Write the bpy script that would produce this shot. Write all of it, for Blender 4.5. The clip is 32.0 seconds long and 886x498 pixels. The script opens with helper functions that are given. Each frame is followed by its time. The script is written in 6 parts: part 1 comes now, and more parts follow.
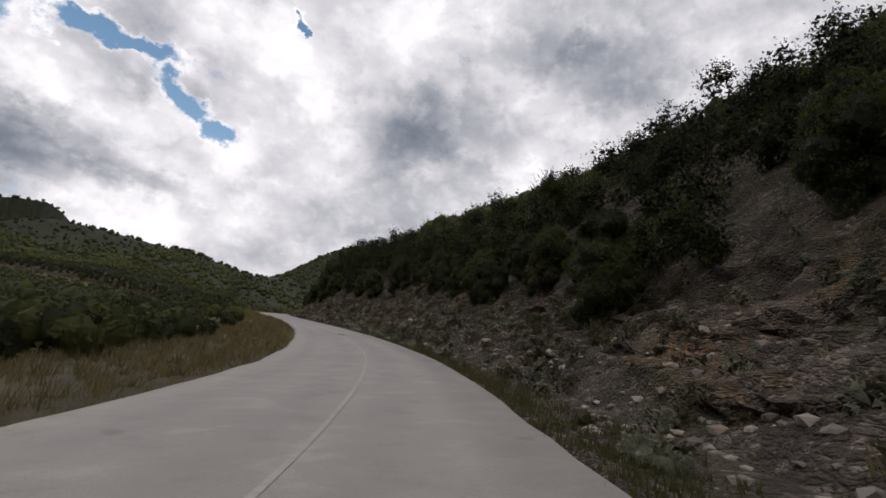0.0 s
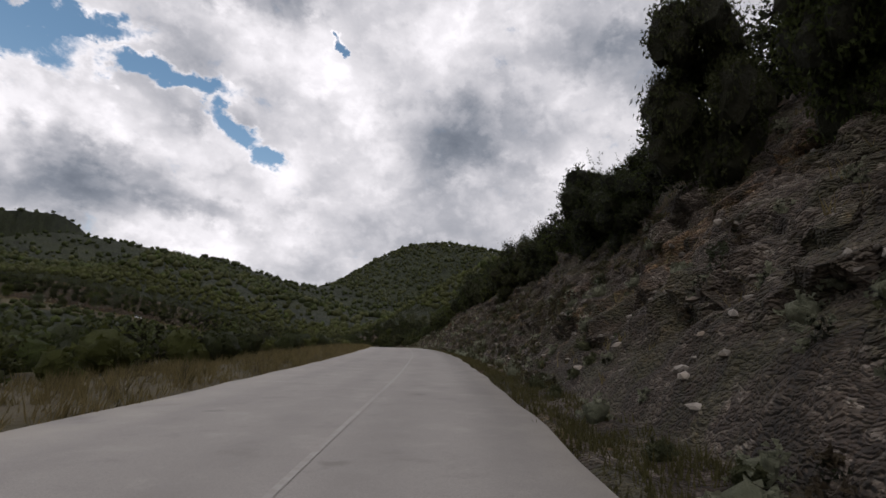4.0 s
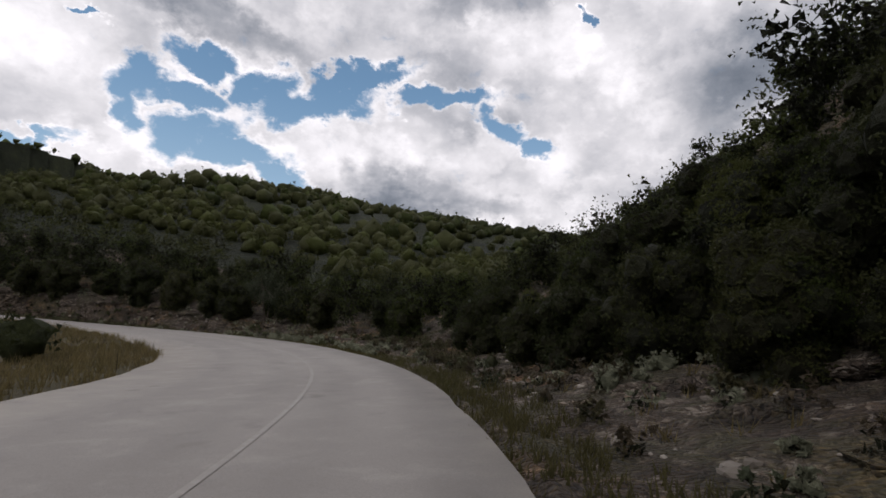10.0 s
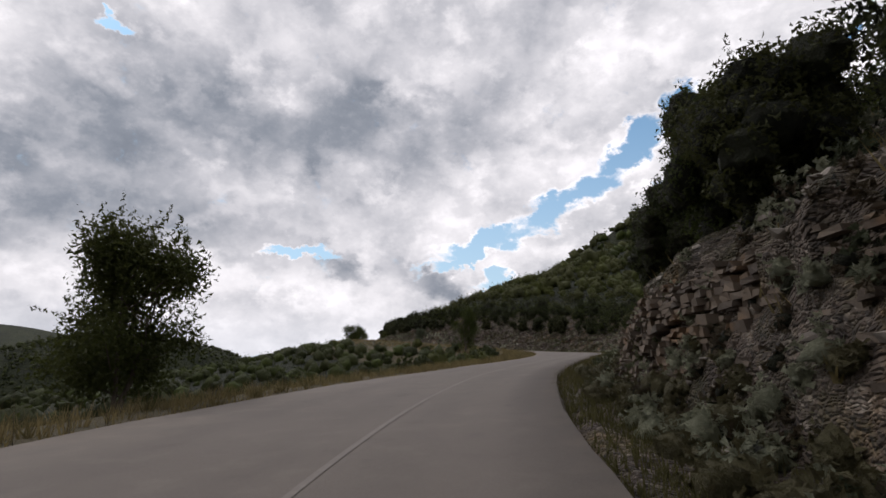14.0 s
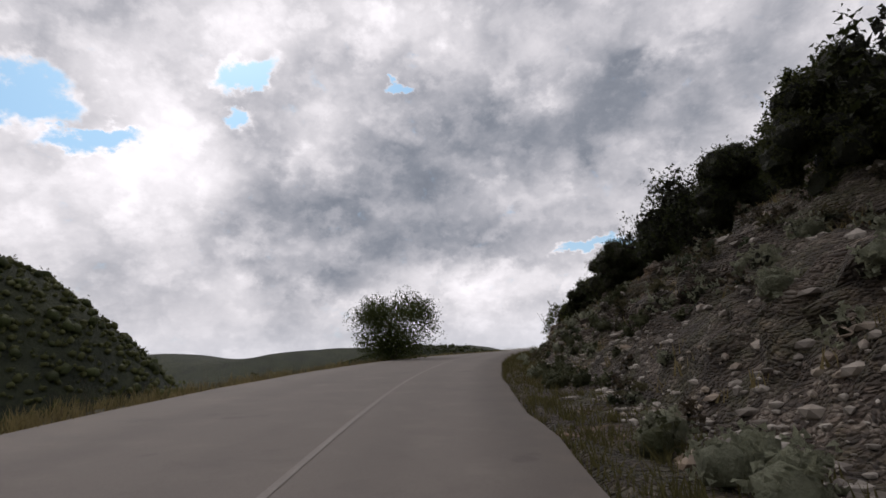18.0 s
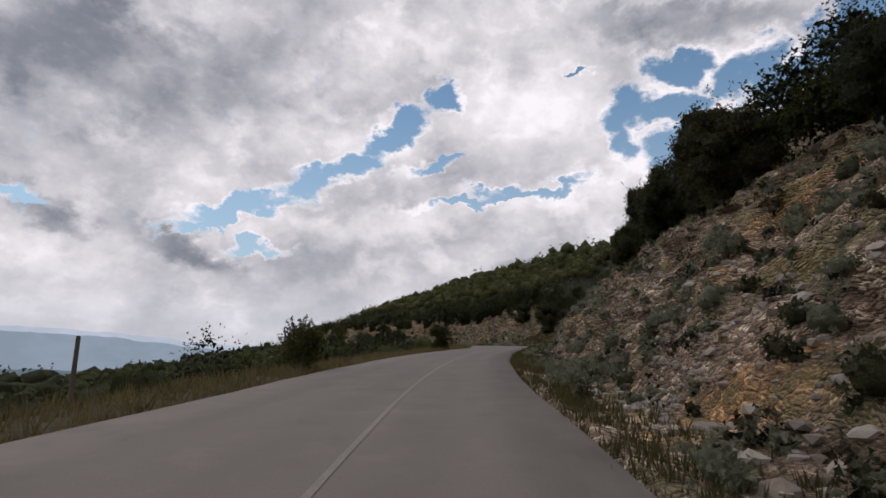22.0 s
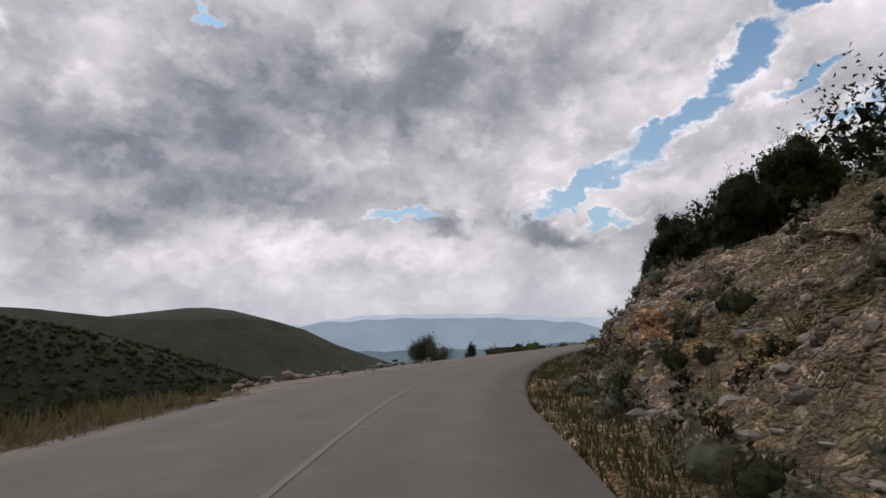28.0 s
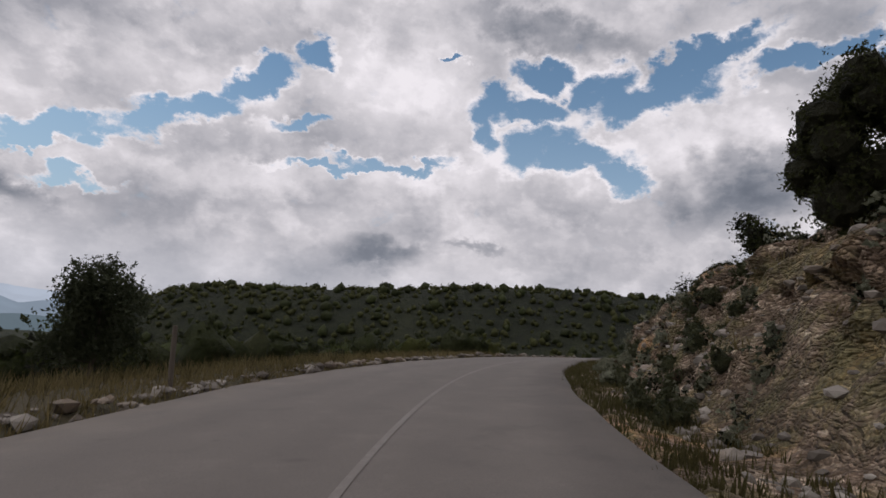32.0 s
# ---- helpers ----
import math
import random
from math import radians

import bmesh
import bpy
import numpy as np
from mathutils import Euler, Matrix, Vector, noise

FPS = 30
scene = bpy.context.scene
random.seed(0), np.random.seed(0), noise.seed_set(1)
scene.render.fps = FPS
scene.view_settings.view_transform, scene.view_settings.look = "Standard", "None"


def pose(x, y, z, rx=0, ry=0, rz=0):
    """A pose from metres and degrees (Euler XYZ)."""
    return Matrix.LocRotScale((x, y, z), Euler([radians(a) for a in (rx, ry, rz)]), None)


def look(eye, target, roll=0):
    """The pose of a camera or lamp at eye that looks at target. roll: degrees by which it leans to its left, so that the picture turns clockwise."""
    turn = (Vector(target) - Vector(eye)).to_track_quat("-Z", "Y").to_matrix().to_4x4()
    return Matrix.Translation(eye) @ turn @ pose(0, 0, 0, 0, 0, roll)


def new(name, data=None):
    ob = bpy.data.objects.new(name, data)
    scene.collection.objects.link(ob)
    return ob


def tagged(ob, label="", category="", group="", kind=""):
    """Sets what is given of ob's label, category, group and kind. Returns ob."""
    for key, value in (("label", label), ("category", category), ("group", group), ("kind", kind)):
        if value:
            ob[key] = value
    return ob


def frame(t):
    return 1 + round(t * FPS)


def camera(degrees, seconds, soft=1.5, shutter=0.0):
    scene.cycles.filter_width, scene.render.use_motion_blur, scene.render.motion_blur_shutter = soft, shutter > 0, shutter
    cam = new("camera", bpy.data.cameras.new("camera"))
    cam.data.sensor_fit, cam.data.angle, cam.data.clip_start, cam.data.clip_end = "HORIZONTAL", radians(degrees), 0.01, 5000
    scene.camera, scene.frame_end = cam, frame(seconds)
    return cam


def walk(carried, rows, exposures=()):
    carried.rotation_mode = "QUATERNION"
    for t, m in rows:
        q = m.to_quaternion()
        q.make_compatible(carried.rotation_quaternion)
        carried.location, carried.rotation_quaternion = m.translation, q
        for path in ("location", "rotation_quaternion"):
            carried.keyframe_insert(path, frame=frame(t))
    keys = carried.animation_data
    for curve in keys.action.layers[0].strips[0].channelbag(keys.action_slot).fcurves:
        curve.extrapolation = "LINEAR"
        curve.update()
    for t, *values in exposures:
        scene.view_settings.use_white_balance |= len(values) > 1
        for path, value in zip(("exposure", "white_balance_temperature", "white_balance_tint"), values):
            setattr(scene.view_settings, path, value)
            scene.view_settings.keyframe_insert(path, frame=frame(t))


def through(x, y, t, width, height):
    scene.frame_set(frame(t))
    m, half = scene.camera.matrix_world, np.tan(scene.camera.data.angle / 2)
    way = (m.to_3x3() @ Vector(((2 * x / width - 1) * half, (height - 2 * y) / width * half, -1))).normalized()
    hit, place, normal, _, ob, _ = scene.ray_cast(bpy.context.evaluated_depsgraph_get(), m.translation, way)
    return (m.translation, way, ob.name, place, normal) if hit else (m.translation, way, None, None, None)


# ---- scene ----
# ---- camera and drive ----
# one row per half second of the drive: seconds, x, y, z and the turn of the camera
ROWS = [
    (0.0, 0.00, 0.00, 0.00, 104.71, -6.82, -0.44),
    (0.5, -1.51, 18.08, 1.79, 104.72, -6.15, 8.80),
    (1.0, -5.18, 35.12, 3.54, 104.87, -5.97, 14.18),
    (1.5, -10.14, 51.50, 5.34, 105.07, -4.20, 18.65),
    (2.0, -16.52, 67.50, 7.17, 104.98, -3.00, 24.15),
    (2.5, -23.95, 83.17, 8.99, 105.00, -3.21, 25.48),
    (3.0, -30.74, 99.20, 10.85, 105.10, -3.04, 19.24),
    (3.5, -35.28, 116.10, 12.70, 105.01, -4.10, 10.03),
    (4.0, -37.75, 133.53, 14.49, 104.82, -4.22, 5.78),
    (4.5, -39.75, 151.09, 16.20, 104.55, -3.54, 6.11),
    (5.0, -42.28, 168.64, 17.81, 104.15, -2.74, 8.68),
    (5.5, -45.58, 185.98, 19.28, 103.59, -2.52, 11.18),
    (6.0, -49.39, 202.99, 20.57, 102.88, -2.99, 13.21),
    (6.5, -53.47, 219.85, 21.73, 102.71, -4.44, 13.36),
    (7.0, -57.47, 236.77, 22.80, 102.38, -4.13, 12.58),
    (7.5, -61.39, 254.05, 23.78, 101.99, -3.08, 12.37),
    (8.0, -65.58, 271.90, 24.65, 101.41, -2.52, 13.88),
    (8.5, -70.51, 289.61, 25.40, 101.05, -1.53, 17.57),
    (9.0, -76.58, 306.42, 26.05, 100.85, -1.71, 22.98),
    (9.5, -83.95, 322.15, 26.62, 100.72, -3.25, 28.32),
    (10.0, -92.85, 336.48, 27.20, 101.15, -1.63, 36.99),
    (10.5, -104.29, 348.07, 27.92, 101.93, -2.28, 53.47),
    (11.0, -118.32, 355.15, 28.69, 102.20, -4.00, 72.56),
    (11.5, -133.90, 356.75, 29.48, 102.01, -3.10, 94.96),
    (12.0, -149.42, 352.31, 30.34, 102.58, -1.01, 115.60),
    (12.5, -163.22, 343.33, 31.45, 103.47, -0.43, 128.39),
    (13.0, -175.83, 332.65, 32.82, 104.12, 1.29, 130.90),
    (13.5, -188.49, 322.29, 34.15, 103.84, 1.60, 126.88),
    (14.0, -202.01, 313.88, 35.37, 103.61, -0.24, 116.05),
    (14.5, -216.73, 308.94, 36.51, 103.24, -2.40, 101.04),
    (15.0, -231.81, 306.93, 37.54, 102.79, -3.20, 95.02),
    (15.5, -246.54, 305.35, 38.41, 102.30, -2.71, 97.60),
    (16.0, -260.57, 302.38, 39.17, 102.07, -1.34, 106.46),
    (16.5, -273.79, 296.75, 39.91, 102.39, 0.50, 119.32),
    (17.0, -285.51, 287.56, 40.81, 103.32, 2.74, 135.78),
    (17.5, -295.03, 274.83, 42.00, 103.79, 3.19, 148.41),
    (18.0, -303.89, 259.92, 43.43, 103.97, 4.12, 148.60),
    (18.5, -313.77, 244.91, 44.86, 103.58, 3.75, 144.02),
    (19.0, -325.23, 231.30, 46.05, 102.89, 2.39, 135.19),
    (19.5, -338.99, 220.05, 47.02, 102.48, 0.98, 123.19),
    (20.0, -354.94, 211.80, 47.92, 101.91, 0.26, 111.87),
    (20.5, -372.24, 206.72, 48.73, 101.54, 0.35, 101.06),
    (21.0, -390.13, 204.52, 49.47, 101.21, 0.16, 93.55),
    (21.5, -407.70, 203.86, 50.12, 101.00, 0.73, 91.40),
    (22.0, -424.39, 203.72, 50.70, 100.86, -0.38, 89.71),
    (22.5, -440.05, 204.38, 51.21, 100.78, -1.61, 85.65),
    (23.0, -454.50, 206.12, 51.66, 100.59, -1.50, 80.98),
    (23.5, -468.09, 208.92, 52.05, 100.34, -1.57, 76.92),
    (24.0, -481.50, 211.53, 52.35, 99.96, -1.80, 82.74),
    (24.5, -495.23, 211.86, 52.56, 99.68, -1.09, 95.09),
    (25.0, -509.10, 209.13, 52.71, 99.51, -0.46, 106.37),
    (25.5, -522.67, 204.10, 52.85, 99.59, -1.28, 113.24),
    (26.0, -535.91, 197.70, 52.94, 99.28, -0.00, 117.88),
    (26.5, -548.60, 189.96, 52.98, 99.33, 1.77, 124.69),
    (27.0, -560.57, 180.98, 52.98, 99.24, 3.05, 129.04),
    (27.5, -572.10, 171.39, 52.92, 99.03, 3.77, 130.64),
    (28.0, -583.68, 161.96, 52.81, 98.76, 3.51, 127.75),
    (28.5, -596.03, 153.80, 52.63, 98.48, 1.84, 118.61),
    (29.0, -609.62, 148.56, 52.44, 98.20, -1.30, 102.94),
    (29.5, -623.94, 147.31, 52.28, 98.44, -2.89, 86.94),
    (30.0, -637.96, 149.69, 52.19, 98.67, -1.51, 75.05),
    (30.5, -651.70, 153.60, 52.18, 98.82, -1.77, 74.46),
    (31.0, -665.80, 157.21, 52.15, 98.61, -2.48, 76.94),
    (31.5, -680.20, 160.39, 52.08, 98.52, -3.26, 77.54),
    (32.0, -694.63, 164.15, 52.03, 98.79, -5.44, 72.85),
]
EYE = 1.15           # the camera stands this far above the road
cam = camera(79.6, 32.0, soft=1.6)
walk(cam, [(r[0], pose(*r[1:])) for r in ROWS],
     [(0, 0.16, 6360, 16), (3, 0.04, 6320, 16), (7, 0.08, 6330, 16), (10, 0.06, 6320, 16), (13, 0.25, 6360, 16), (18, 0.04, 6360, 17), (23, -0.08, 6340, 18), (25, 0.08, 6360, 18), (27, -0.05, 6360, 18), (29, -0.15, 6360, 18), (32, -0.25, 6340, 18)])

# ---- sky and light ----
world = bpy.data.worlds.new("sky")
world.use_nodes = True
scene.world = world


class Nodes:
    """Small helper that adds nodes to a tree and links them."""

    def __init__(self, tree):
        self.tree = tree
        tree.nodes.clear()

    def add(self, kind, ins=None, **props):
        n = self.tree.nodes.new(kind)
        for k, v in props.items():
            setattr(n, k, v)
        for k, v in (ins or {}).items():
            s = n.inputs[k]
            if isinstance(v, bpy.types.NodeSocket):
                self.tree.links.new(v, s)
            else:
                s.default_value = v
        return n

    def math(self, op, a, b=0.0, c=0.0):
        return self.add("ShaderNodeMath", {0: a, 1: b, 2: c}, operation=op).outputs[0]

    def mix(self, f, a, b):
        n = self.add("ShaderNodeMix", {0: f, 6: a, 7: b}, data_type="RGBA")
        return n.outputs[2]

    def ramp(self, v, lo, hi, a=0.0, b=1.0, smooth=True):
        return self.add("ShaderNodeMapRange", {"Value": v, "From Min": lo, "From Max": hi, "To Min": a, "To Max": b},
                        interpolation_type="SMOOTHSTEP" if smooth else "LINEAR").outputs[0]

    def noise(self, vec, scale, detail=6.0, rough=0.55, warp=0.0):
        return self.add("ShaderNodeTexNoise", {"Vector": vec, "Scale": scale, "Detail": detail, "Roughness": rough, "Distortion": warp}).outputs[0]

    def colors(self, v, stops):
        n = self.add("ShaderNodeValToRGB", {0: v})
        e = n.color_ramp.elements
        while len(e) < len(stops):
            e.new(0.5)
        for s, (p, c) in zip(e, stops):
            s.position, s.color = p, (*c, 1)
        return n.outputs[0]


# gaps of blue between the clouds: azimuth and height above the horizon in degrees, half width, half height, lean
GAPS = [(64.1, 27.4, 4.0, 1.4, -6), (52.6, 25.2, 7.4, 1.9, 11), (64.1, 20.2, 4.6, 2.1, 18), (55.6, 17.6, 2.7, 1.5, -14), (38.5, 26.8, 6.3, 1.1, 4), (31.7, 24.5, 2.8, 1.4, -27), (27.9, 21.8, 1.8, 1.5, -24),
        (21.6, 34.7, 0.7, 0.5, 1), (47.4, 28.3, 3.5, 1.1, 3), (53.9, 16.4, 2.3, 1.5, -6), (94.3, 24.0, 2.5, 1.0, 30), (68.8, 24.1, 3.4, 2.2, 8), (90.9, 19.5, 3.4, 0.8, 16)]
GAPS2 = [(89.8, 26.8, 2.0, 1.5, 27), (95.3, 23.1, 3.8, 1.4, 28), (102.0, 18.3, 6.7, 1.4, 23), (110.5, 14.6, 6.1, 1.1, 14), (83.8, 17.0, 3.8, 0.7, -1), (70.2, 21.6, 1.7, 2.4, 13), (65.0, 24.0, 3.8, 1.4, 0), (57.6, 25.5, 4.0, 1.7, 13),
         (61.8, 19.5, 6.6, 1.7, 2), (50.3, 28.0, 3.6, 1.3, 19), (83.3, 16.4, 9.0, 0.6, 6), (46.4, 27.8, 5.6, 1.2, 21), (188.2, 26.4, 3.5, 2.4, 14), (169.2, 31.7, 3.6, 1.3, 28), (169.4, 27.2, 1.7, 1.0, 14), (181.6, 23.8, 4.2, 1.1, 6),
         (132.0, 12.9, 4.1, 0.6, -3), (113.9, 12.7, 4.3, 0.6, 17), (109.7, 10.4, 2.8, 0.7, -6), (151, 31, 1.4, 0.6, 0), (73.9, 28.6, 0.9, 0.4, 0)]
# heavy grey bodies of cloud, the same way
GREYS = [(156.4, 16.9, 15.7, 6.6, -7), (142.2, 26.2, 14.1, 5.3, -19), (161.4, 12.2, 9.4, 2.4, -9), (123.1, 27.3, 11.3, 3.2, -14), (152.2, 20.6, 9.8, 8.3, 13), (126.9, 25.8, 7.0, 4.0, 4), (127.1, 11.8, 3.7, 1.5, -21), (115.4, 9.4, 5.6, 1.5, -19),
         (116.4, 25.3, 14.0, 5.5, 20), (129.9, 24.3, 6.1, 4.9, 18), (80.4, 7.6, 4.9, 1.8, 2), (43.7, 15.6, 6.3, 3.5, 8), (32.3, 36.5, 9.6, 2.6, 6), (-15.9, 33.5, 12, 4, -10), (5.0, 27.0, 10, 5, 1), (45.7, 18.9, 2.8, 3.1, 15), (33.4, 15.6, 8.0, 1.8, -9), (70.0, 9.4, 3.1, 0.8, 1), (62.0, 30.8, 12.4, 2.0, -11)]
# sunlit bright towers
TOWERS = [(25.5, 19.3, 2.9, 2.4, 3), (34.6, 21.5, 5.7, 2.4, 16), (24.9, 32.2, 13.3, 4.5, -14), (51.7, 20.4, 8.4, 2.2, 4), (27.4, 13.4, 7.1, 3.5, 7), (176.0, 21.9, 8, 5.8, 0), (158.3, 36.7, 15.9, 3.1, 2), (82.4, 23.9, 9.0, 4.6, -2),
          (95.0, 13.6, 11.6, 2.2, 9), (77.6, 16.1, 6.6, 2.2, 9), (71.3, 11.2, 3.7, 2.4, 1), (98.7, 29.7, 11.9, 4.5, 11), (43.8, 21.1, 9.9, 2.5, 3), (138, 9.5, 14, 2.0, -6)]
k = Nodes(world.node_tree)
tc = k.add("ShaderNodeTexCoord").outputs["Generated"]
turn = k.add("ShaderNodeVectorRotate", {"Vector": tc, "Axis": (0, 0, 1), "Angle": radians(-75)}, rotation_type="AXIS_ANGLE").outputs[0]
xyz = k.add("ShaderNodeSeparateXYZ", {0: turn})
az = k.math("MULTIPLY", k.math("ARCTAN2", k.math("MULTIPLY", xyz.outputs[0], -1.0), xyz.outputs[1]), 57.2958)
el = k.math("MULTIPLY", k.math("ARCSINE", xyz.outputs[2]), 57.2958)
flat = k.add("ShaderNodeVectorMath", {0: turn, 1: (1, 1, 1.35)}, operation="MULTIPLY").outputs[0]
lift = k.math("ADD", k.math("MAXIMUM", xyz.outputs[2], 0.0), 0.16)
deck = k.add("ShaderNodeVectorMath", {0: turn, "Scale": k.math("DIVIDE", 1.0, lift)}, operation="SCALE").outputs[0]
w1 = k.add("ShaderNodeTexNoise", {"Vector": flat, "Scale": 14.0, "Detail": 5.0, "Roughness": 0.6}).outputs[1]
w1 = k.add("ShaderNodeVectorMath", {0: w1, 1: (0.5, 0.5, 0.5)}, operation="SUBTRACT").outputs[0]
w1 = k.add("ShaderNodeVectorMath", {0: w1, "Scale": 7.0}, operation="SCALE").outputs[0]
place = k.add("ShaderNodeVectorMath", {0: k.add("ShaderNodeCombineXYZ", {0: az, 1: el}).outputs[0], 1: w1}, operation="ADD").outputs[0]


def blobs(rows, lo, hi):
    total = 0.0
    for a, e, sx, sy, lean in rows:
        m = k.add("ShaderNodeMapping", {"Vector": place, "Location": (a - 75, e, 0), "Rotation": (0, 0, radians(-lean)), "Scale": (sx, sy, 1)}, vector_type="TEXTURE").outputs[0]
        m = k.add("ShaderNodeVectorMath", {0: m, 1: (1, 1, 0)}, operation="MULTIPLY").outputs[0]
        r = k.add("ShaderNodeVectorMath", {0: m}, operation="LENGTH").outputs["Value"]
        total = k.math("SMOOTH_MAX", k.ramp(r, lo, hi, 1.0, 0.0), total, 0.2)
    return total


gap = k.math("MAXIMUM", blobs(GAPS, 0.35, 1.75), blobs(GAPS2, 0.35, 1.75))
grey = blobs(GREYS, 0.2, 1.5)
tower = blobs(TOWERS, 0.2, 1.6)
fine = k.noise(flat, 16.0, 9.0, 0.63, 0.25)
broad = k.noise(flat, 5.0, 5.0, 0.46, 0.4)
far_rows = k.noise(deck, 2.2, 7.0, 0.6, 0.5)
cover = k.math("SUBTRACT", k.math("ADD", 0.76, k.math("MULTIPLY", k.math("SUBTRACT", fine, 0.5), 1.5)), k.math("MULTIPLY", gap, 0.86))
alpha = k.ramp(cover, 0.02, 0.48)
rim = k.ramp(gap, 0.05, 0.6, 0.0, 0.26)
lum = k.math("ADD", 0.67, k.math("MULTIPLY", k.math("SUBTRACT", broad, 0.5), 0.8))
lum = k.math("ADD", lum, k.math("MULTIPLY", k.math("SUBTRACT", fine, 0.5), 0.22))
bent = k.add("ShaderNodeVectorMath", {0: flat, 1: k.add("ShaderNodeVectorMath", {0: w1, "Scale": 0.035}, operation="SCALE").outputs[0]}, operation="ADD").outputs[0]
puff = k.add("ShaderNodeTexVoronoi", {"Vector": bent, "Scale": 9.0, "Smoothness": 0.6, "Detail": 1.5, "Roughness": 0.35}, feature="SMOOTH_F1").outputs[0]
lum = k.math("ADD", lum, k.math("MULTIPLY", k.math("SUBTRACT", 0.66, puff), 0.36))
lum = k.math("ADD", lum, k.math("MULTIPLY", k.math("SUBTRACT", far_rows, 0.5), 0.15))
lum = k.math("ADD", k.math("ADD", lum, rim), k.math("MULTIPLY", k.math("MINIMUM", tower, 1.2), 0.26))
lum = k.math("SUBTRACT", lum, k.math("MULTIPLY", k.math("MINIMUM", grey, 1.2), 0.38))
cloud = k.colors(lum, [(0.0, (0.12, 0.145, 0.175)), (0.25, (0.24, 0.265, 0.295)), (0.5, (0.46, 0.47, 0.485)), (0.75, (0.72, 0.715, 0.71)), (1.0, (1.0, 0.985, 0.97))])
nishita = k.add("ShaderNodeTexSky", sky_type="NISHITA", sun_disc=False, sun_elevation=radians(48), sun_rotation=radians(-172), altitude=300).outputs[0]
blue = k.add("ShaderNodeVectorMath", {0: nishita, 1: (0.085, 0.122, 0.122)}, operation="MULTIPLY").outputs[0]
hazy = k.mix(k.ramp(el, 0.0, 30.0, 0.8, 0.12), blue, (0.5, 0.62, 0.68, 1))
sky = k.mix(alpha, hazy, cloud)
sky = k.mix(k.ramp(el, 1.0, 9.0, 0.55, 0.0), sky, (0.6, 0.63, 0.66, 1))
sky = k.mix(k.ramp(el, -3.0, 0.0, 1.0, 0.0), sky, (0.12, 0.13, 0.12, 1))
k.add("ShaderNodeOutputWorld", {0: k.add("ShaderNodeBackground", {0: sky, 1: 1.0}).outputs[0]})

sun = new("sun", bpy.data.lights.new("sun", "SUN"))
sun.data.energy, sun.data.angle, sun.data.color = 0.6, radians(20), (1.0, 0.95, 0.87)
sun.matrix_world = look((0, 0, 0), (math.sin(radians(172)) * 0.67, -math.cos(radians(172)) * 0.67, -0.743))

# ---- materials ----
def material(name):
    m = bpy.data.materials.new(name)
    m.use_nodes = True
    return m, Nodes(m.node_tree)


def surface(n, color, rough, bump=None, strength=0.3, distance=0.05, **more):
    ins = {"Base Color": color, "Roughness": rough}
    if bump is not None:
        ins["Normal"] = n.add("ShaderNodeBump", {"Height": bump, "Strength": strength, "Distance": distance}).outputs[0]
    ins.update(more)
    n.add("ShaderNodeOutputMaterial", {0: n.add("ShaderNodeBsdfPrincipled", ins).outputs[0]})


def where(n):
    return n.add("ShaderNodeNewGeometry").outputs["Position"]


def make_asphalt():
    m, n = material("worn pale asphalt")
    p = where(n)
    big = n.noise(p, 0.11, 5, 0.6)
    mid = n.noise(p, 1.3, 6, 0.6)
    grit = n.noise(p, 60, 3, 0.7)
    c = n.colors(big, [(0.3, (0.27, 0.248, 0.228)), (0.55, (0.305, 0.282, 0.26)), (0.75, (0.34, 0.315, 0.29))])
    c = n.mix(n.ramp(mid, 0.5, 0.72, 0, 0.7), c, (0.375, 0.348, 0.32, 1))
    c = n.mix(n.ramp(mid, 0.28, 0.45, 0.6, 0), c, (0.22, 0.202, 0.187, 1))
    c = n.mix(n.ramp(grit, 0.35, 0.7, 0.0, 0.35), c, (0.13, 0.122, 0.115, 1))
    across = n.add("ShaderNodeAttribute", attribute_name="across").outputs["Fac"]
    stains = n.noise(p, 0.5, 7, 0.7)
    for place_, wide_ in ((-2.35, 0.45), (-0.75, 0.5), (0.65, 0.5), (1.95, 0.45)):
        band = n.ramp(n.math("ABSOLUTE", n.math("SUBTRACT", n.math("ADD", across, n.math("MULTIPLY", n.math("SUBTRACT", big, 0.5), 0.8)), place_)), 0.1, wide_, 1.0, 0.0)
        c = n.mix(n.math("MULTIPLY", band, n.ramp(stains, 0.35, 0.65, 0.06, 0.34)), c, (0.19, 0.175, 0.163, 1))
    # dusty edges and dark spots
    c = n.mix(n.math("MULTIPLY", n.ramp(n.math("ABSOLUTE", n.math("ADD", across, 0.3)), 2.3, 3.0), n.ramp(mid, 0.35, 0.65, 0.1, 0.6)), c, (0.36, 0.325, 0.28, 1))
    c = n.mix(n.ramp(n.noise(p, 0.9, 3, 0.5), 0.68, 0.74, 0.0, 0.4), c, (0.12, 0.11, 0.1, 1))
    # past the hairpin the asphalt colour is darker and browner
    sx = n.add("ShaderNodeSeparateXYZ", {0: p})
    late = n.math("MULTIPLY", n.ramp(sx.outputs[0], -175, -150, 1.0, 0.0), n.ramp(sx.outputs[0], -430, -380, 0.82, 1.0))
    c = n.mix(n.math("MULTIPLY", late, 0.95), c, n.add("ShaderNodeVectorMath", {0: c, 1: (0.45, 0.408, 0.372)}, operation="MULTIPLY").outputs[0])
    surface(n, c, 0.85, grit, 0.25, 0.01)
    return m


